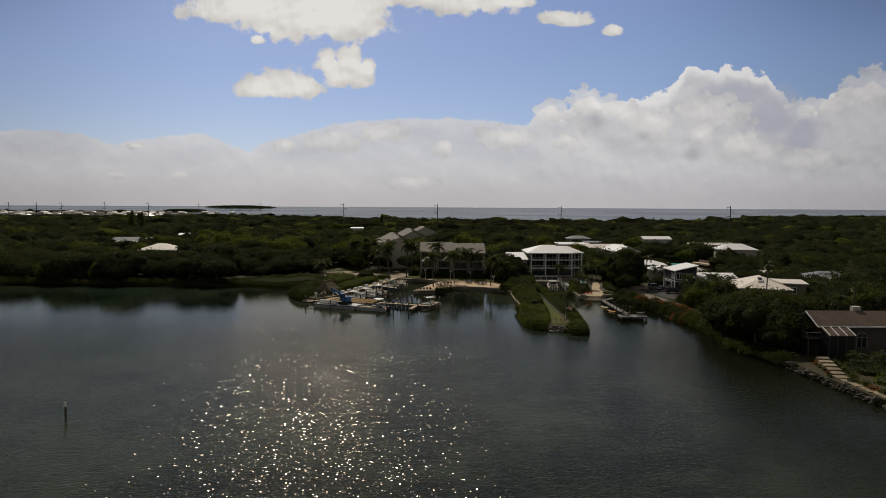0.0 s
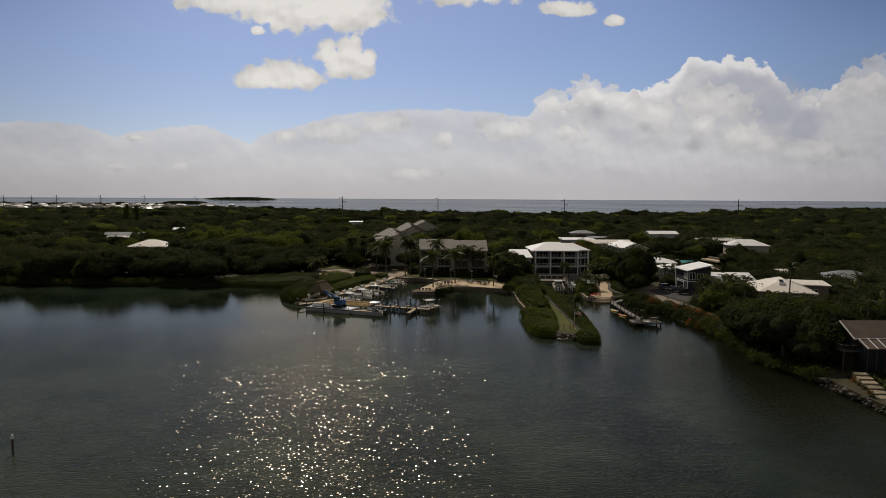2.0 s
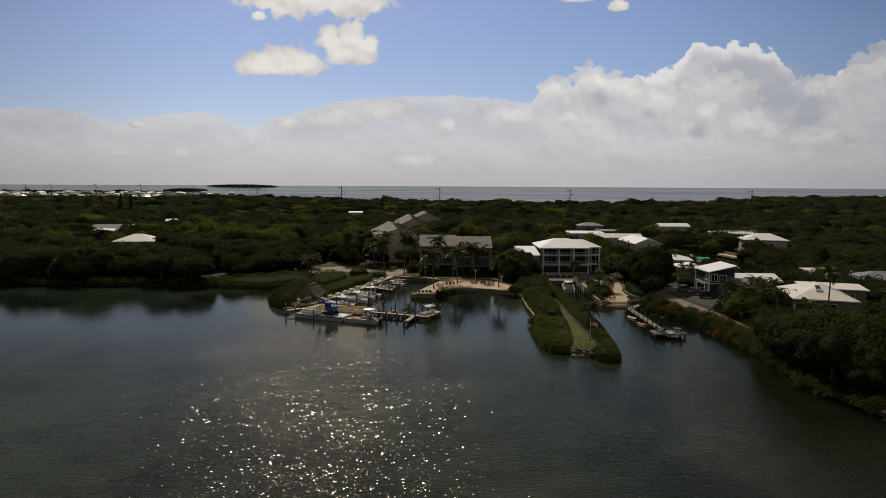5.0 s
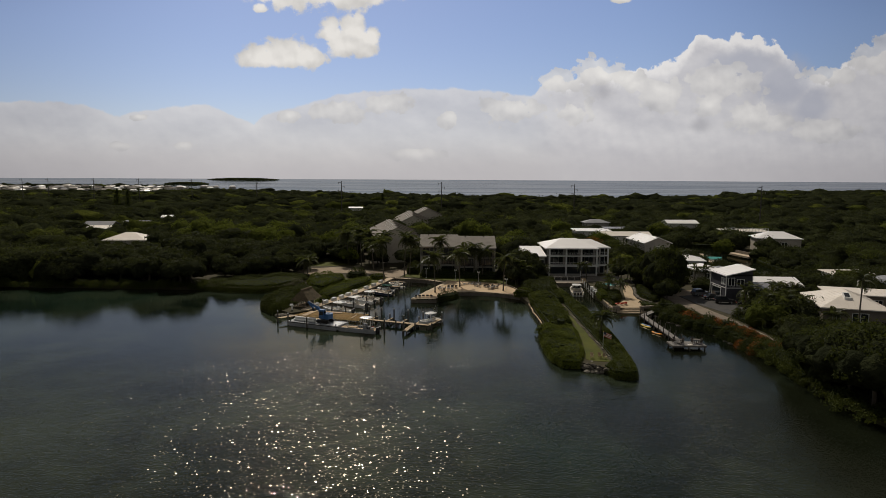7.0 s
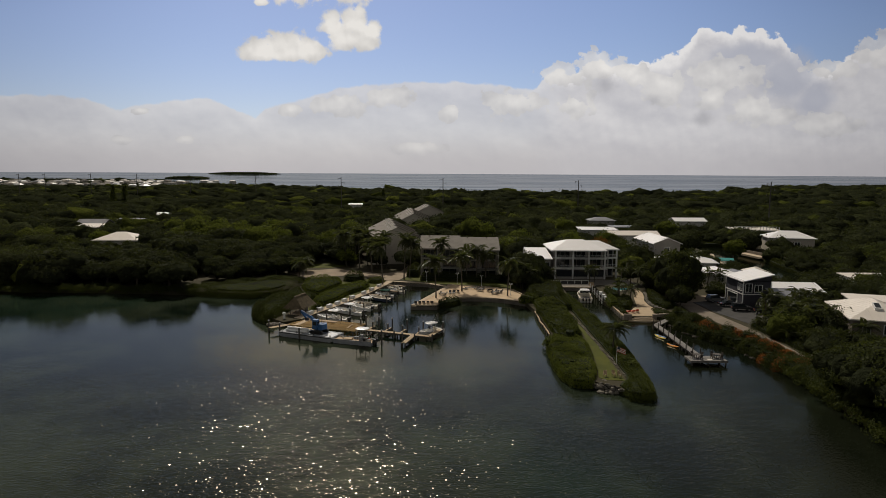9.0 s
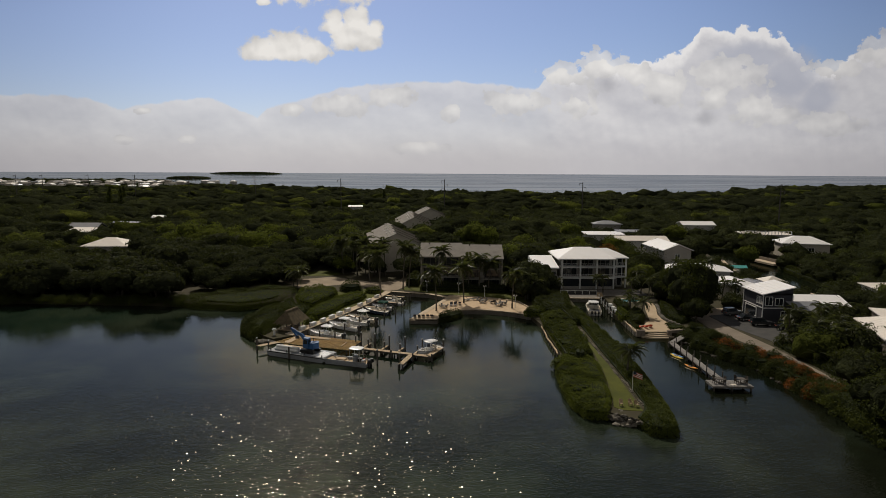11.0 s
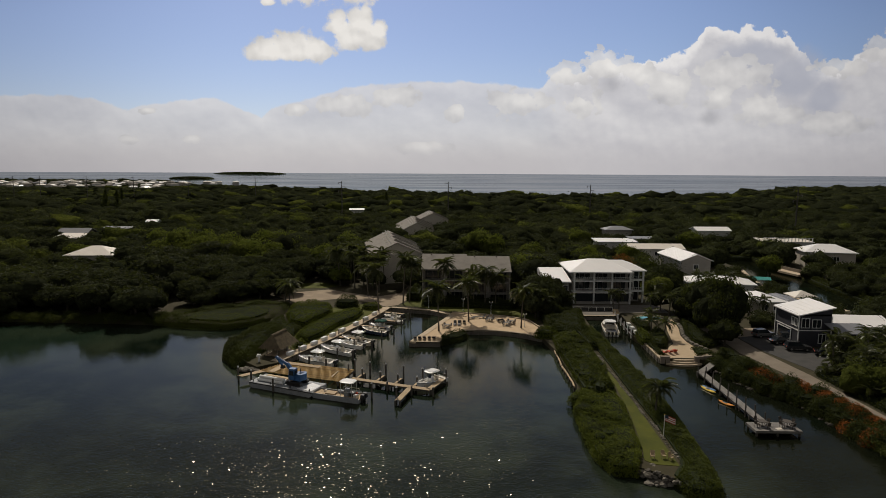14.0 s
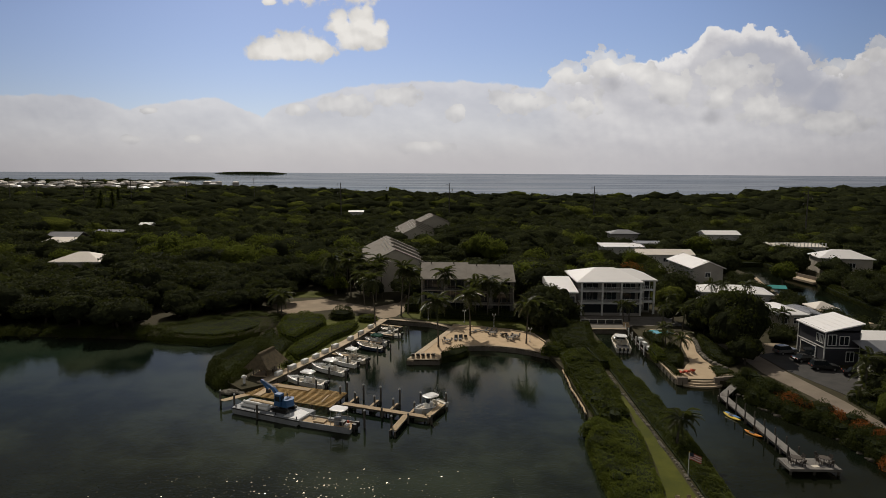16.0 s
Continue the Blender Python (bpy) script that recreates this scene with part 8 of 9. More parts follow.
for k in range(34):
    f = k / 33
    x, y, r = 23.2 + 4.4 * f + rk.uniform(-0.3, 0.3), 149.0 - 3.2 * f + rk.uniform(-0.9, 0.5), rk.uniform(0.22, 0.48)
    single("rock", Shape().lump(x, y, rk.uniform(0.2, 1.0), r, r * rk.uniform(0.6, 1.1), r * rk.uniform(0.5, 0.9), 700 + k, 0.6), SHOREROCK if k % 3 else ROCK, "weathered boulder heaped at the jetty's end", "rock", "boulders of the jetty")
rail = thing("driftwood_rail", (21.3, 186, 0), "broken pale timber retaining rail along the jetty's edge", "rail")
for k in range(9):
    y0 = 176.4 + 2.2 * k
    part("log", Shape().tube([(21.35 + 0.12 * math.sin(k), y0, 0.75 + 0.1 * math.sin(2.3 * k)), (21.35 + 0.12 * math.sin(k + 1), y0 + 2.3, 0.8 + 0.1 * math.sin(2.3 * k + 2))], 0.16, 7), PLANK, rail)
    part("stake", Shape().tube([(21.2, y0, -0.8), (21.2, y0, 1.0)], 0.1, 6), GREYPLANK, rail)


def flag():
    ob = thing("flagpole", (29.4, 157.2, 1.0), "short white flagpole with striped red and white flag", "flagpole")
    part("pole", Shape().tube([(29.4, 157.2, 0.9), (29.4, 157.2, 4.1)], 0.045, 7), TRIM, ob)
    part("finial", Shape().lump(29.4, 157.2, 4.15, 0.08, 0.08, 0.08, 1, 0, 1), YELLOW, ob)

    def wave(u, v):
        return (29.45 + u * 0.95, 157.2 + 0.12 * math.sin(3.2 * u + 0.6), 3.2 - 0.35 * u + v)

    for k in range(7):
        s = Shape()
        n = 8
        s.v = [wave(2.0 * i / n * 0.75, 0.13 * k + d) for i in range(n + 1) for d in (0, 0.13)]
        s.f = [(2 * i, 2 * i + 2, 2 * i + 3, 2 * i + 1) for i in range(n)]
        part("stripe", s, REDFAB if k % 2 == 0 else TRIM, ob)
    s = Shape()
    s.v = [(p[0], p[1] - 0.012, p[2]) for p in (wave(0.55 * i / 4, 0.45 + d) for i in range(5) for d in (0, 0.46))]
    s.f = [(2 * i, 2 * i + 2, 2 * i + 3, 2 * i + 1) for i in range(4)]
    part("canton", s, NAVYGEL, ob, "dark blue flag corner")
    return ob


flag()
ac = chair("low wooden garden chair on the jetty lawn", PLANK, "chairs on the jetty")
ac.matrix_basis = pose(25.8, 150.8, 1.05, 0, 0, -100)
copy_thing(ac, pose(27.2, 150.9, 1.05, 0, 0, -80))
copy_thing(ac, pose(28.0, 150.5, 1.05, 0, 0, -60))

# ---- the slip dock, pool and cove ----
sd = thing("slip_dock", (41, 216, 0), "grey slip dock with white pilings and a boarding stair", "dock")
walkway(sd, (42.6, 229.5), (40.9, 207.6), 1.5, GREYPLANK, 0.95)
part("stair", Shape().box(42.3, 228.6, 1.0, 1.3, 0.4, 1.0).box(42.3, 228.2, 1.0, 1.3, 0.4, 0.75).box(42.3, 227.8, 1.0, 1.3, 0.4, 0.5).box(42.3, 227.4, 1.0, 1.3, 0.4, 0.25), PLANK, sd)
for k in range(6):
    y = 208.4 + 3.6 * k
    part("white_post", Shape().box(40.2 + 0.075 * (y - 208), y, 0.2, 0.2, 0.2, 1.9), TRIM, sd)
for k in range(3):
    x, y = 41.6 + 0.2 * k, 209.5 + 3.4 * k
    b = thing("dock_box", (x, y, 1.0), "white dock storage box on the slip dock", "dock box", "dock boxes")
    part("box", Shape().box(x, y, 1.0, 0.7, 1.5, 0.55, 4), GEL, b)
    part("lid", Shape().box(x, y, 1.55, 0.76, 1.56, 0.12, 4, 0.9), GEL, b)
pool = thing("swimming_pool", (48.5, 223.4, 1.0), "small turquoise swimming pool with pale coping", "pool")
part("water", Shape().slab(ring(48.6, 223.0, 3.2, 2.2, 14), 0.8, 1.10), POOLWATER, pool)
pr = ring(48.6, 223.0, 3.4, 2.4, 14)
for a, b in zip(pr, pr[1:] + pr[:1]):
    part("coping_stone", Shape().beam((*a, 1.11), (*b, 1.11), 0.45, 0.14), CONCRETE, pool)
fence = thing("terrace_fence", (37, 231, 1.0), "dark glazed terrace fence with white rail", "fence")
part("rail", Shape().beam((30.0, 230.6, 2.1), (42.0, 230.6, 2.1), 0.1, 0.1), TRIM, fence)
for k in range(7):
    part("post", Shape().box(30.0 + 2.0 * k, 230.6, 1.0, 0.1, 0.1, 1.1), TRIM, fence)
    if k < 6:
        part("panel", Shape().box(31.0 + 2.0 * k, 230.6, 1.15, 1.85, 0.03, 0.85), PANE, fence)
for k, (w, z) in enumerate(((7.6, 0.15), (6.2, 0.45), (4.6, 0.75))):
    st = Shape().slab([(45.2 + w / 2 * math.cos(math.pi + math.pi * i / 10), 191.8 + (1.9 - 0.55 * k) * math.sin(math.pi + math.pi * i / 10)) for i in range(11)], -0.6, z + 0.15)
    setting("step_%d" % (k + 1), st, CONCRETE, "curved pale stone step down to the water", "step")
for x0, x1 in ((40.7, 43.4), (47.2, 52.4)):
    w = Shape()
    for k in range(int((x1 - x0) / 0.9)):
        w.box(x0 + 0.45 + 0.9 * k, 191.3 + (0.3 * (x0 + 0.9 * k - 47.2) if x0 > 45 else 0), 0.2, 0.88, 0.55, 1.35)
    setting("cove_wall_%d" % (1 if x0 < 45 else 2), w, TANWALL, "low tan block wall of the cove", "wall")
for x, y, r in ((42.6, 194.4, 100), (43.8, 194.8, 95), (45.0, 195.4, 80)):
    l = lounger("red-cushioned lounge chair beside the cove", REDFAB)
    l.matrix_basis = pose(x, y, 1.08, 0, 0, r)
for k in range(14):
    y = 197.5 + 1.5 * k
    single("rock", Shape().lump(float(np.interp(y, [197, 203, 208, 213, 218], [52.0, 50.8, 51.4, 53.0, 54.2])), y, 1.15, 0.5, 0.6, 0.35, 300 + k, 0.4), ROCK, "rounded pale rock edging the sand path", "rock", "rocks of the sand path")
hedge([(41.8, 198.2), (44.0, 198.0), (46.4, 203.6), (47.8, 210), (46.4, 212), (42.2, 204.5)], 1.6, MANGROVE, "dark garden shrubs beside the cove path", name="bush")
hedge([(48.6, 193.6), (52.6, 195.0), (52.0, 198.4), (49.4, 198.6)], 0.5, MANGROVE, "low planting behind the cove wall", name="bush")
hedge([(41.2, 193.4), (42.2, 193.4), (42.4, 201), (41.3, 201)], 0.9, MANGROVE, "low dark hedge along the cove seawall")

# ---- the long dock with the tables ----
td = thing("t_dock", (46, 170, 0), "long grey plank dock ending in a seating platform", "dock")
walkway(td, (45.6, 184.6), (45.6, 162.4), 1.35, GREYPLANK, 0.85)
walkway(td, (45.6, 184.2), (50.4, 189.8), 1.3, GREYPLANK, 0.9)
tagged(part("platform", boards(Shape(), (43.1, 161.1), (49.4, 161.1), 3.0, 0.85), GREYPLANK, td), kind="stuff")
for y in (159.7, 162.5):
    part("fascia", Shape().beam((43.0, y, 0.72), (49.5, y, 0.72), 0.12, 0.34), GREYPLANK, td)
for x in (43.1, 49.4):
    part("fascia", Shape().beam((x, 159.7, 0.72), (x, 162.5, 0.72), 0.12, 0.34), GREYPLANK, td)
for x in (43.3, 46.2, 49.2):
    for y in (159.9, 162.3):
        part("post", Shape().tube([(x, y, -1.5), (x, y, 0.8)], 0.16, 8), PILE, td)
for k in range(8):
    for x in (44.9, 46.3):
        mooring_pile(x, 163.6 + 2.9 * k, 2.2 if x < 45 else 2.0, False, 0.1)
dt = table_set(0.65, "round dark table on the dock's end platform", BROWNTRIM)
dc = chair("dark slatted armchair on the dock's end platform", BROWNTRIM, "chairs on the dock")
for n, x in enumerate((44.7, 48.2)):
    m = pose(x, 161.3, 0.9, 0, 0, 0)
    if n:
        copy_thing(dt, m)
    else:
        dt.matrix_basis = m
    for a in (20, 110, 200, 290):
        m = pose(x + 0.9 * math.cos(radians(a)), 161.3 + 0.9 * math.sin(radians(a)), 0.9, 0, 0, a + 180)
        if n or a > 20:
            copy_thing(dc, m)
        else:
            dc.matrix_basis = m
single("doormat", Shape().box(46.6, 160.4, 0.9, 0.9, 0.6, 0.03, 10), CREAMGEL, "small pale mat on the dock platform", "mat")


def kayak(x, y, rz, mat, label, L=3.4):
    ob = thing("kayak", (0, 0, 0), label, "kayak", "kayaks at the dock")
    s = Shape()
    n = 12
    vs, fs = [], []
    for i in range(n + 1):
        t = 2 * i / n - 1
        w = 0.36 * max(0.02, 1 - t * t) ** 0.6
        z = 0.12 + 0.16 * t * t
        for k in range(8):
            a = 2 * math.pi * k / 8
            vs.append((t * L / 2, w * math.cos(a), z + 0.17 * max(0.1, 1 - t ** 4) * math.sin(a)))
    for i in range(n):
        fs += [(8 * i + k, 8 * (i + 1) + k, 8 * (i + 1) + (k + 1) % 8, 8 * i + (k + 1) % 8) for k in range(8)]
    s.add(vs, fs)
    part("hull", s, mat, ob)
    part("seat_well", rounded(-0.2, 0, 0.24, 0.95, 0.42, 0.07, 0.3), BLACK, ob)
    return place(ob, x, y, 0, rz)


kayak(44.0, 177.4, -70, YELLOW, "long yellow kayak floating beside the dock")
kayak(44.4, 178.0, -66, BLUEPLASTIC, "blue kayak floating beside the dock", 3.0)
kayak(44.3, 171.4, -62, ORANGE, "orange kayak floating beside the dock", 2.9)

# ---- shore planting on the far side of the cove ----
rb = random.Random(12)
BANK = ([156, 162, 170, 175, 180, 186, 192], [57.0, 57.2, 56.8, 54.4, 51.6, 50.6, 50.4])
for k in range(84):
    f, row = (k // 2) / 41, k % 2
    y = 192.5 - 36.0 * f + rb.uniform(-0.5, 0.5)
    x = float(np.interp(y, *BANK)) + (0.5 if row == 0 else 3.6) + rb.uniform(-0.6, 0.8)
    x = min(x, float(np.interp(y, [150, 160, 172, 184, 195], [61.5, 60.2, 60.0, 58.6, 55.6])))
    red = row == 1 and (0.28 < f < 0.42 and k % 4 == 1 or f > 0.46 and k % 8 in (1, 3)) or row == 0 and f > 0.75 and k % 10 == 0
    hedge(ring(x, y, rb.uniform(1.3, 2.2), rb.uniform(1.3, 2.2)), rb.uniform(1.9, 3.2) if not red else rb.uniform(1.9, 2.7), DRYLEAF if red else MANGROVE,
          "low russet-red shrub beside the lane" if red else "dark rounded shrub on the bank beside the lane", z0=0.5 if row else -0.1, name="bush", density=40, size=0.22, bulge=0.75, group="shrubs of the bank")
hedge([(65.4, 163), (68.4, 168), (69.6, 180), (66.8, 185.0), (65.0, 182.5), (65.2, 172)], 1.1, MANGROVE, "low planting under the palms beside the lane", name="bush", density=22, size=0.3)
for x, y, h in ((66.4, 181.8, 1.4), (67.4, 176.6, 1.9), (66.4, 171.0, 1.6), (69.2, 184.4, 1.9), (67.6, 166.5, 2.2)):
    palm(x, y, h, "low garden palm with spreading fronds", 0.7, 15)
hedge([(57.6, 160), (56.8, 150), (55.8, 140), (62.0, 140), (64.2, 150), (62.6, 160)], 2.8, MANGROVE, "dark shrubs on the bank below the lane", z0=0.2, name="bush", density=34, size=0.24)
for k in range(40):
    y = 188 - 0.8 * k + rk.uniform(-0.5, 0.5)
    x = float(np.interp(y, *BANK)) - rk.uniform(0.2, 1.3)
    r = rk.uniform(0.25, 0.6)
    single("rock", Shape().lump(x, y, rk.uniform(-0.05, 0.15), r, r * rk.uniform(0.7, 1.2), r * 0.6, 400 + k, 0.5, 1), SHOREROCK, "grey shore rock at the waterline", "rock", "rocks of the shore")


# ---- cars ----
def car(label, mat, suv=True):
    ob = thing("car", (0, 0, 0), label, "car", "cars in the parking court")
    h = 1.0 if suv else 0.85
    prof = [(-2.35, 0.45), (2.35, 0.45), (2.4, 0.8), (2.2, h), (1.15, h + 0.06), (-2.25, h + 0.06), (-2.4, 0.8)]
    s = Shape()
    n = len(prof)
    s.add([(x, y, z) for y in (-0.93, 0.93) for x, z in prof], [tuple(range(n)), tuple(range(2 * n - 1, n - 1, -1))] + [(i, n + i, n + (i + 1) % n, (i + 1) % n) for i in range(n)])
    part("body", s, mat, ob)
    top = 1.78 if suv else 1.45
    b, f = (-2.2, 0.95) if suv else (-1.6, 0.9)
    b2, f2 = (-2.0, 0.2) if suv else (-1.0, 0.25)
    part("cabin", Shape().add([(b, -0.88, h + 0.06), (f, -0.88, h + 0.06), (f, 0.88, h + 0.06), (b, 0.88, h + 0.06), (b2, -0.7, top), (f2, -0.7, top), (f2, 0.7, top), (b2, 0.7, top)],
                              [(0, 1, 5, 4), (1, 2, 6, 5), (2, 3, 7, 6), (3, 0, 4, 7)]), PANE, ob, "dark car windows")
    part("roof", rounded((b2 + f2) / 2, 0, top - 0.01, f2 - b2, 1.42, 0.09, 0.15), mat, ob)
    for x in (-1.45, 1.45):
        for y in (-0.86, 0.86):
            w = part("wheel", Shape().tube([(x, y - 0.12, 0.35), (x, y + 0.12, 0.35)], 0.35, 14), BLACK, ob)
            part("rim", Shape().tube([(x, y - 0.13, 0.35), (x, y + 0.13, 0.35)], 0.2, 10), ALU, w)
    for y in (-0.65, 0.65):
        part("headlight", Shape().box(2.33, y, 0.72, 0.12, 0.36, 0.16), GEL, ob)
        part("tail_light", Shape().box(-2.34, y, 0.75, 0.1, 0.3, 0.2), REDFAB, ob)
    return ob


CARGREY = surface("grey_car_paint", (0.035, 0.037, 0.04), (0.045, 0.047, 0.05), 0.25, 0.3, scale=1, bump=0.0, stain=0.1)
CARSILVER = surface("silver_car_paint", (0.18, 0.185, 0.19), (0.22, 0.225, 0.23), 0.3, 0.5, scale=1, bump=0.0, stain=0.1)
CARDARK = surface("black_car_paint", (0.015, 0.015, 0.017), (0.02, 0.02, 0.022), 0.2, 0.2, scale=1, bump=0.0, stain=0.1)
place(car("silver-grey sport utility car parked by the house", CARSILVER), 68.6, 207.6, 1.05, 15)
place(car("black sedan parked in the court", CARDARK, False), 69.6, 202.6, 1.05, 8)
place(car("dark grey sport utility car parked in the court", CARGREY), 70.4, 197.8, 1.05, -8)
place(car("black car parked beside the palms", CARDARK, False), 74.2, 194.2, 1.05, -20)

# ---- canal side ----
cb = thing("boat_lift", (98.6, 272, 0), "canalside boat lift under a teal canvas cover", "boat lift")
part("canopy", Shape().add([(95.5, 270, 2.6), (102.5, 268.5, 2.6), (103.5, 272.5, 2.6), (96.5, 274, 2.6), (96, 272, 3.3), (103, 270.5, 3.3), (95.5, 270, 2.5), (102.5, 268.5, 2.5), (103.5, 272.5, 2.5), (96.5, 274, 2.5)],
                           [(0, 1, 5, 4), (2, 3, 4, 5), (1, 2, 5), (3, 0, 4), (9, 8, 7, 6), (1, 0, 6, 7), (2, 1, 7, 8), (3, 2, 8, 9), (0, 3, 9, 6)]), TEALCLOTH, cb, "teal canvas cover")
for x, y in ((96, 270.4), (102.2, 269), (103, 272.2), (97, 273.6)):
    part("post", Shape().tube([(x, y, -1.2), (x, y, 2.55)], 0.12, 7), PILE, cb)
seawall([(104, 233), (98.6, 252), (101.3, 277), (108, 298)][::-1], 1.2, "seawall_8", CONCRETE, "pale canal seawall cap", side=-1)
cd = thing("canal_dock", (121, 285, 0), "pale concrete boat dock along the canal", "dock")
part("deck", Shape().slab([(119.6, 301), (121.6, 287.6), (124.6, 288.6), (123.8, 302)], 0.5, 1.2), CONCRETE, cd)
part("wall", Shape().box(124.2, 295.4, 1.2, 0.4, 12, 1.1, 8), TANWALL, cd)

hedge([(114.6, 240), (118.2, 270), (121.4, 284), (124.6, 285), (121.6, 268), (117.6, 239)], 2.6, MANGROVE, "dark mangroves hanging over the canal bank", z0=0.0, name="mangrove_bush", density=22, size=0.34)
hedge([(108.4, 329), (126.4, 329), (126.4, 333), (108.4, 333)], 2.4, MANGROVE, "dark mangroves at the head of the canal", z0=0.0, name="mangrove_bush", density=22, size=0.34)
hedge([(125.0, 303), (126.6, 303), (128.2, 329), (126.0, 329)], 2.6, MANGROVE, "dark mangroves hanging over the canal bank", z0=0.0, name="mangrove_bush", density=22, size=0.34)


# ---- far off: power line, town, islands, marker ----
def power_pole(x, y, top):
    ob = thing("power_pole", (x, y, 0.5), "tall grey transmission pole standing above the woods", "power pole", "poles of the power line")
    part("shaft", Shape().tube([(x, y, 0.5), (x, y, top * 0.6), (x, y, top)], [0.42, 0.34, 0.24], 8), PILE, ob)
    for k in range(3):
        s = 1 if k % 2 else -1
        z = top - 1.2 - 3.0 * k
        part("arm", Shape().beam((x, y, z), (x + 2.4 * s, y, z + 0.25), 0.25, 0.25), PILE, ob)
        part("insulator", Shape().tube([(x + 2.4 * s, y, z + 0.2), (x + 2.4 * s, y, z - 1.0)], 0.16, 6), GREYPLANK, ob)
    return ob


for x, y, h in ((-79.7, 520, 29.0), (-1.6, 520, 28.8), (99.2, 507, 27.6), (194.4, 418.5, 28.2), (-202, 700, 29.5), (-272, 700, 29.2), (-329, 700, 29.6), (-378, 700, 29.8), (-427, 700, 29.4), (-455, 700, 29.2), (-486, 700, 29.0)):
    power_pole(x, y, h)

rt = random.Random(31)
for k in range(150):
    f = rt.random() ** 0.8
    x = -1130 + 640 * f
    y = rt.uniform(1120, 1560) - 60 * f
    w, d, e = rt.uniform(8, 17), rt.uniform(8, 13), rt.uniform(6.5, 9.5)
    ob = thing("far_house", (x, y, 1.0), "pale far-off house of the town on the shore", "house", "houses of the far town")
    rz = rt.uniform(-40, 40)
    part("wall", Shape().box(x, y, 0.8, w, d, e, rz), rt.choice([WHITEWALL, BEIGEWALL, GREYWALL]), ob)
    part("roof", Shape().box(x, y, e + 0.8, w + 1.5, d + 1.5, rt.uniform(1.2, 2.4), rz, 0.45), rt.choice([WHITEROOF, CREAMROOF, GREYROOF, GREYROOF, DARKROOF]), ob)
for x, y, w in ((-190, 1000, 15), (-225, 1020, 16), (-330, 1080, 15), (-290, 1050, 12), (-262, 1040, 10), (-400, 800, 9)):
    ob = thing("far_house", (x, y, 1.0), "low white far-off building among trees", "house", "houses of the far town")
    part("wall", Shape().box(x, y, 0.8, w, 11, 4.4, 8), WHITEWALL, ob)
    part("roof", Shape().box(x, y, 5.2, w + 1, 12, 1.4, 8, 0.5), WHITEROOF, ob)


def island(x0, x1, y, top, label):
    n = 40
    lift = max(0.0, (y - 2060) * 0.0042)
    xs = np.linspace(x0, x1, n)
    m = 2600
    px = rng.uniform(0, 1, m)
    x = x0 + (x1 - x0) * px
    h = top * np.sin(np.pi * np.clip(px, 0.01, 0.99)) ** 0.35 * rng.uniform(0.75, 1.0, m)
    yy = y + rng.uniform(-40, 40, m)
    ground = Shape().slab([(a, y - 45 * math.sin(math.pi * i / (n - 1)) - 3) for i, a in enumerate(xs)] + [(a, y + 45 * math.sin(math.pi * i / (n - 1)) + 3) for i, a in reversed(list(enumerate(xs)))], -1.0, lift + 1.0)
    ob = thing("island", ((x0 + x1) / 2, y, 0), label, "island")
    part("ground", ground, SOIL, ob)
    p = np.stack([x - (x0 + x1) / 2, yy - y, h], axis=1)
    low = p.copy()
    low[:, 2] *= rng.uniform(0.1, 0.85, m)
    p[:, 2] += lift
    low[:, 2] += lift
    d = np.tile(np.array([0, -0.6, 0.8]), (2 * m, 1))
    v, f = leaves(rng, np.concatenate([p, low]), d, top * 0.55, 0.4, 0.8)
    c = new("thicket", quads_mesh("thicket", v, f, MANGROVE))
    c.parent = ob
    return ob


island(-1112, -962, 2480, 8.5, "low dark mangrove island in the bay")
island(-1600, -1128, 4150, 16, "long low dark island near the skyline")

mk = thing("channel_marker", (-46.8, 92.5, 0), "lone dark channel piling with a white perch on top", "channel marker")
part("shaft", Shape().tube([(-46.8, 92.5, -2), (-46.8, 92.5, 1.7)], 0.13, 8), PILE, mk)
part("board", Shape().box(-46.8, 92.5, 1.7, 0.3, 0.3, 0.5, 0, 0.5), CAP, mk)

# ---- waterside terrace of the brown house ----
hedge([(67.4, 119.6), (67.6, 115.4), (74, 113.6), (86, 113.4), (86, 119.4), (72, 119.6)], 1.3, MANGROVE, "dark garden planting before the brown house", name="bush", density=18)
hedge(ring(76.0, 113.6, 2.8, 1.2), 1.6, DRYLEAF, "orange-red flowering shrub on the terrace", name="bush", density=20, size=0.26)
hedge([(64.2, 106), (67, 98), (74, 90), (82, 104.5), (68, 110)], 0.7, HEDGE, "low green groundcover above the rock wall", name="bush", density=18, size=0.28)
hedge([(66.6, 116.2), (65.4, 110.4), (68, 108.4), (74, 106.5), (84, 108), (86, 114), (72, 114.6)], 0.9, MANGROVE, "dark mixed garden planting on the terrace", name="bush", density=20, size=0.3)
for x, y, h in ((67.4, 114.4, 2.0), (70.4, 112.6, 2.2), (71.8, 115.6, 1.8)):
    palm(x, y, h, "small fan palm in the terrace planting", 0.5, 14)
rs = random.Random(77)
heap = Shape()
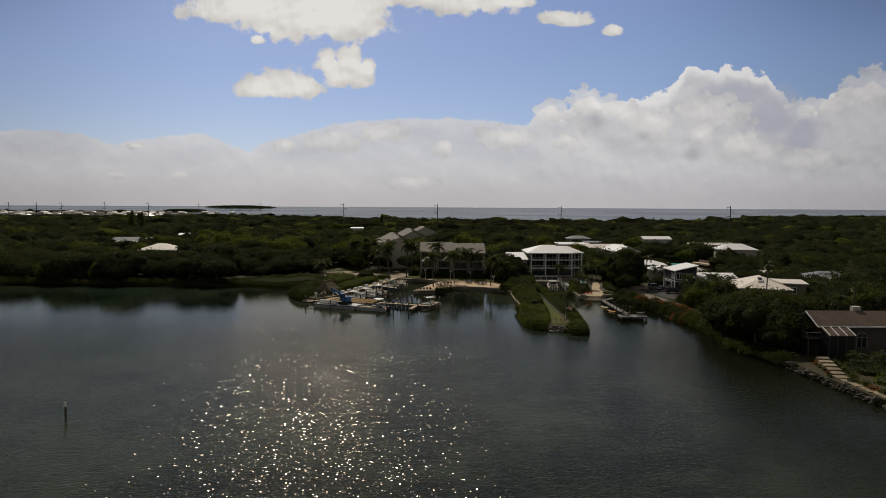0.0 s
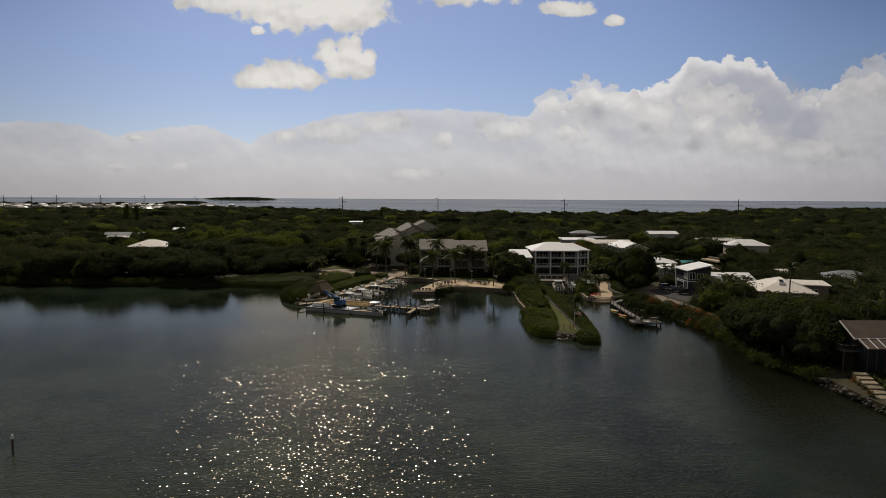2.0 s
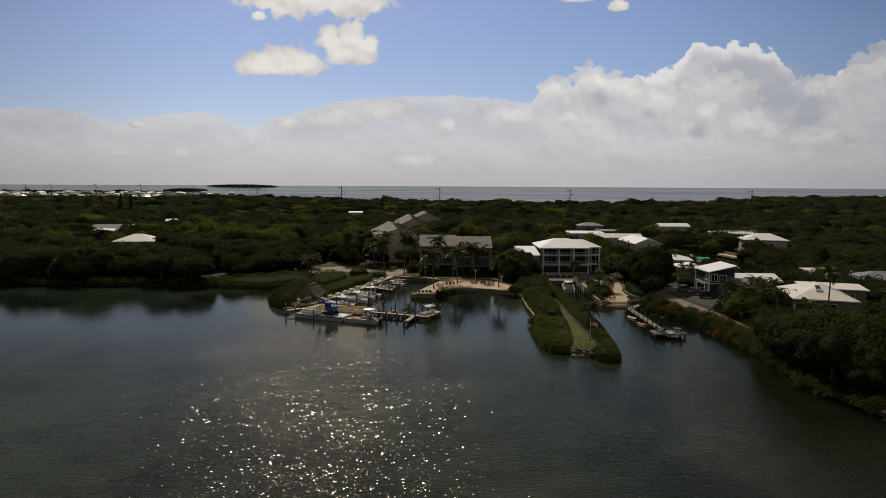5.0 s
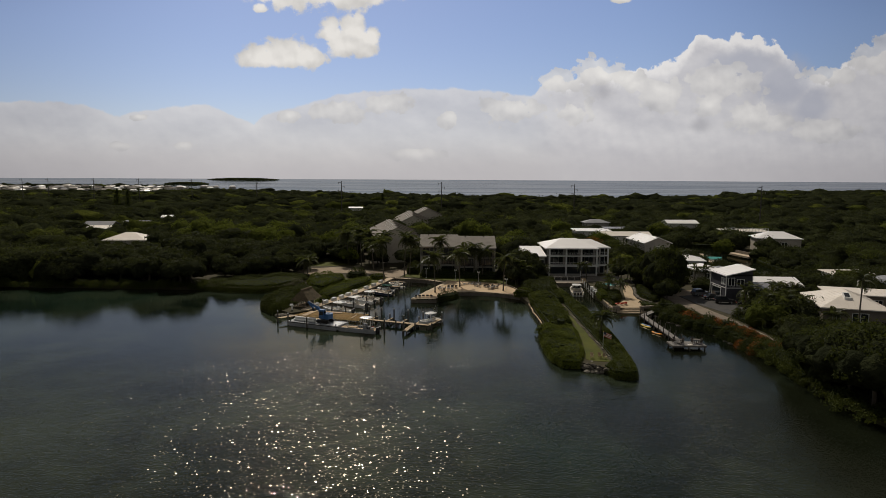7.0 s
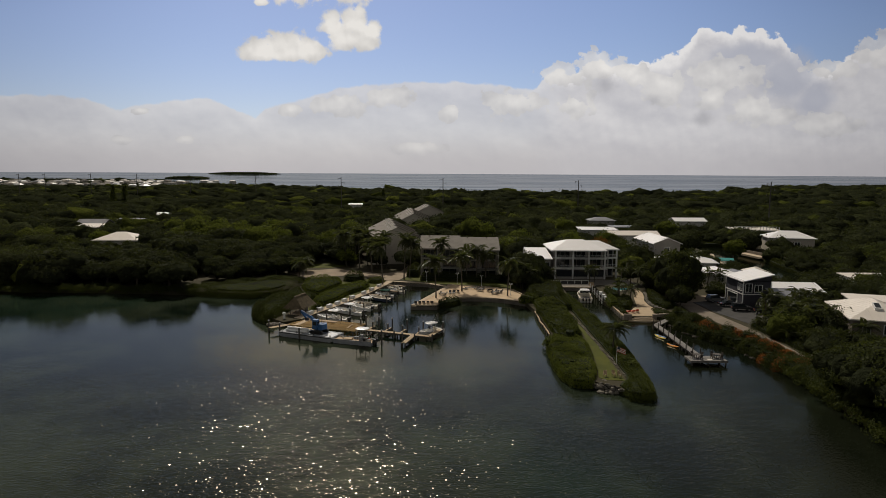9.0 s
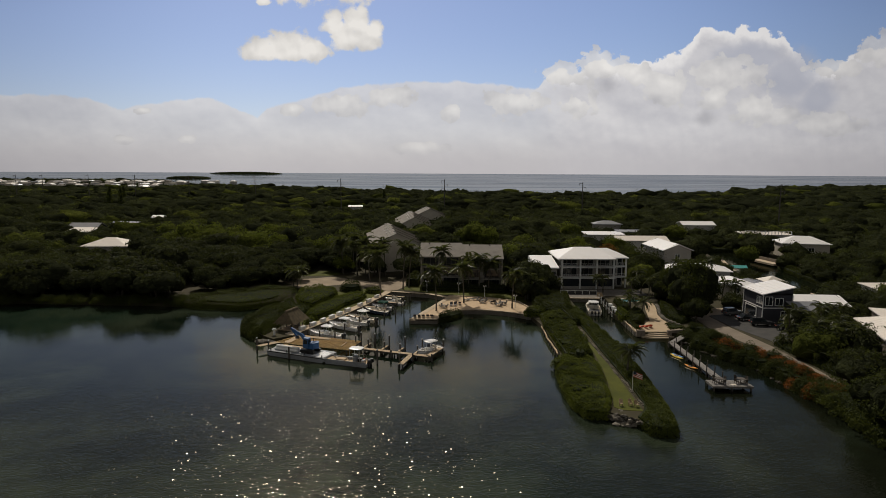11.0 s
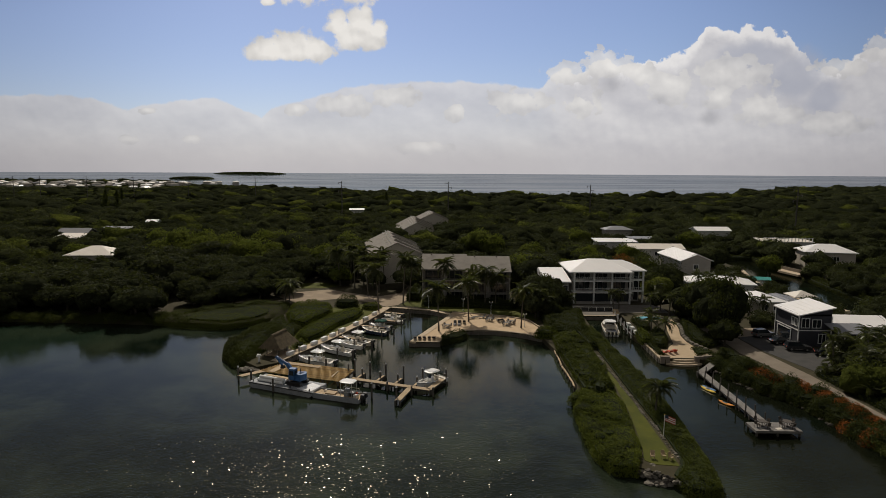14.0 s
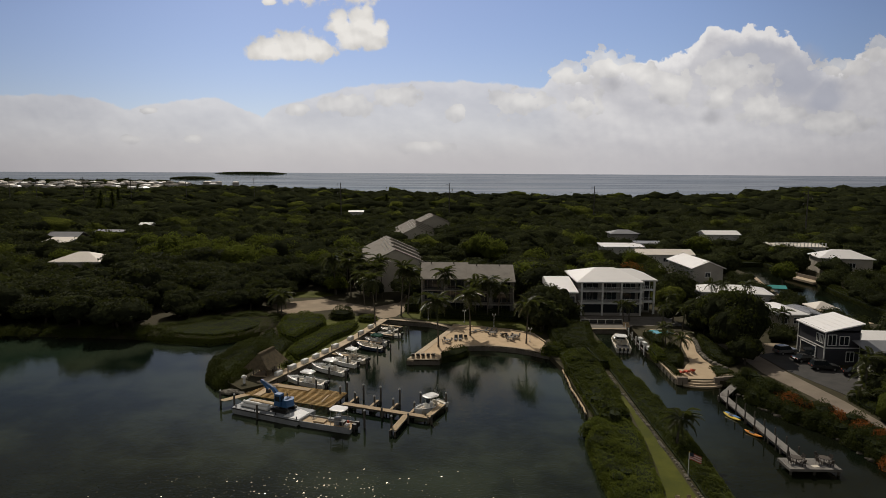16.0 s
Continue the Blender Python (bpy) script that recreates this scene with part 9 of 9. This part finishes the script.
for k in range(170):
    f = k / 169
    x = float(np.interp(f, [0, 0.3, 0.65, 1], [59.0, 59.1, 59.7, 61.6])) + rs.uniform(-0.7, 0.45)
    y = float(np.interp(f, [0, 0.3, 0.65, 1], [120, 112, 102, 92])) + rs.uniform(-0.4, 0.4)
    big = k % 3 == 0
    r = rs.uniform(0.4, 0.68) if big else rs.uniform(0.2, 0.4)
    stone = heap if not big else Shape()
    stone.lump(x, y, rs.uniform(0.0, 0.9), r, r * rs.uniform(0.6, 1.1), r * rs.uniform(0.45, 0.8), 500 + k, 0.6, 1)
    if big:
        single("rock", stone, SHOREROCK, "dark weathered boulder of the shore revetment", "rock", "revetment boulders")
single("small_rocks", heap, SHOREROCK, "small dark stones filling the shore revetment", "rocks", kind="stuff")
for k in range(12):
    f = k / 11
    x, y = 60.9 + 0.2 * f + 0.9 * f * f, 107.0 - 14.0 * f
    w, q = rs.uniform(0.55, 0.8), rs.uniform(-0.15, 0.15)
    setting("stone_walk_%d" % (k + 1), Shape().slab([(x - w, y - 0.6 + q), (x + 0.3, y - 0.66), (x + w, y - 0.5 - q), (x + w - 0.1, y + 0.5), (x, y + 0.62 - q), (x - w + 0.1, y + 0.55)], 0.5, 1.12 + 0.02 * (k % 3)), STEPSTONE, "flat tan stone of the shore walk", "paving")
for k in range(6):
    x, y, q = 60.9 + 0.62 * k, 108.6 + 1.85 * k, rs.uniform(-0.15, 0.15)
    setting("stone_step_%d" % (k + 1), Shape().slab([(x - 0.5, y + q), (x + 1.6, y - 0.1), (x + 2.0, y + 1.1 + q), (x + 0.7, y + 1.4), (x - 0.2, y + 1.2)], 0.4, 1.06 + 0.12 * k), STEPSTONE, "broad tan stone step up to the house", "step")
    hedge(ring(x - 0.9 + 0.2 * math.sin(k), y + 0.4, 0.5, 0.5), 0.6, DRYLEAF if k % 3 == 1 else MANGROVE, "small planting between the rocks and the steps", name="bush", density=30, size=0.2)
    hedge(ring(x + 2.4, y + 0.4 + q, 0.7, 0.6), 0.8, MANGROVE if k % 2 else HEDGE, "small planting beside the stone steps", name="bush", density=30, size=0.22)
for k in range(7):
    y = 106.5 - 2.0 * k
    hedge(ring(61.8 + 0.13 * k * k / 3 + 0.3 * math.sin(2 * k), y, 0.9, 0.8), 0.7 + 0.3 * (k % 2), (MANGROVE, HEDGE, DRYLEAF)[k % 3], "low garden shrub along the stone walk", name="bush", density=26, size=0.22)
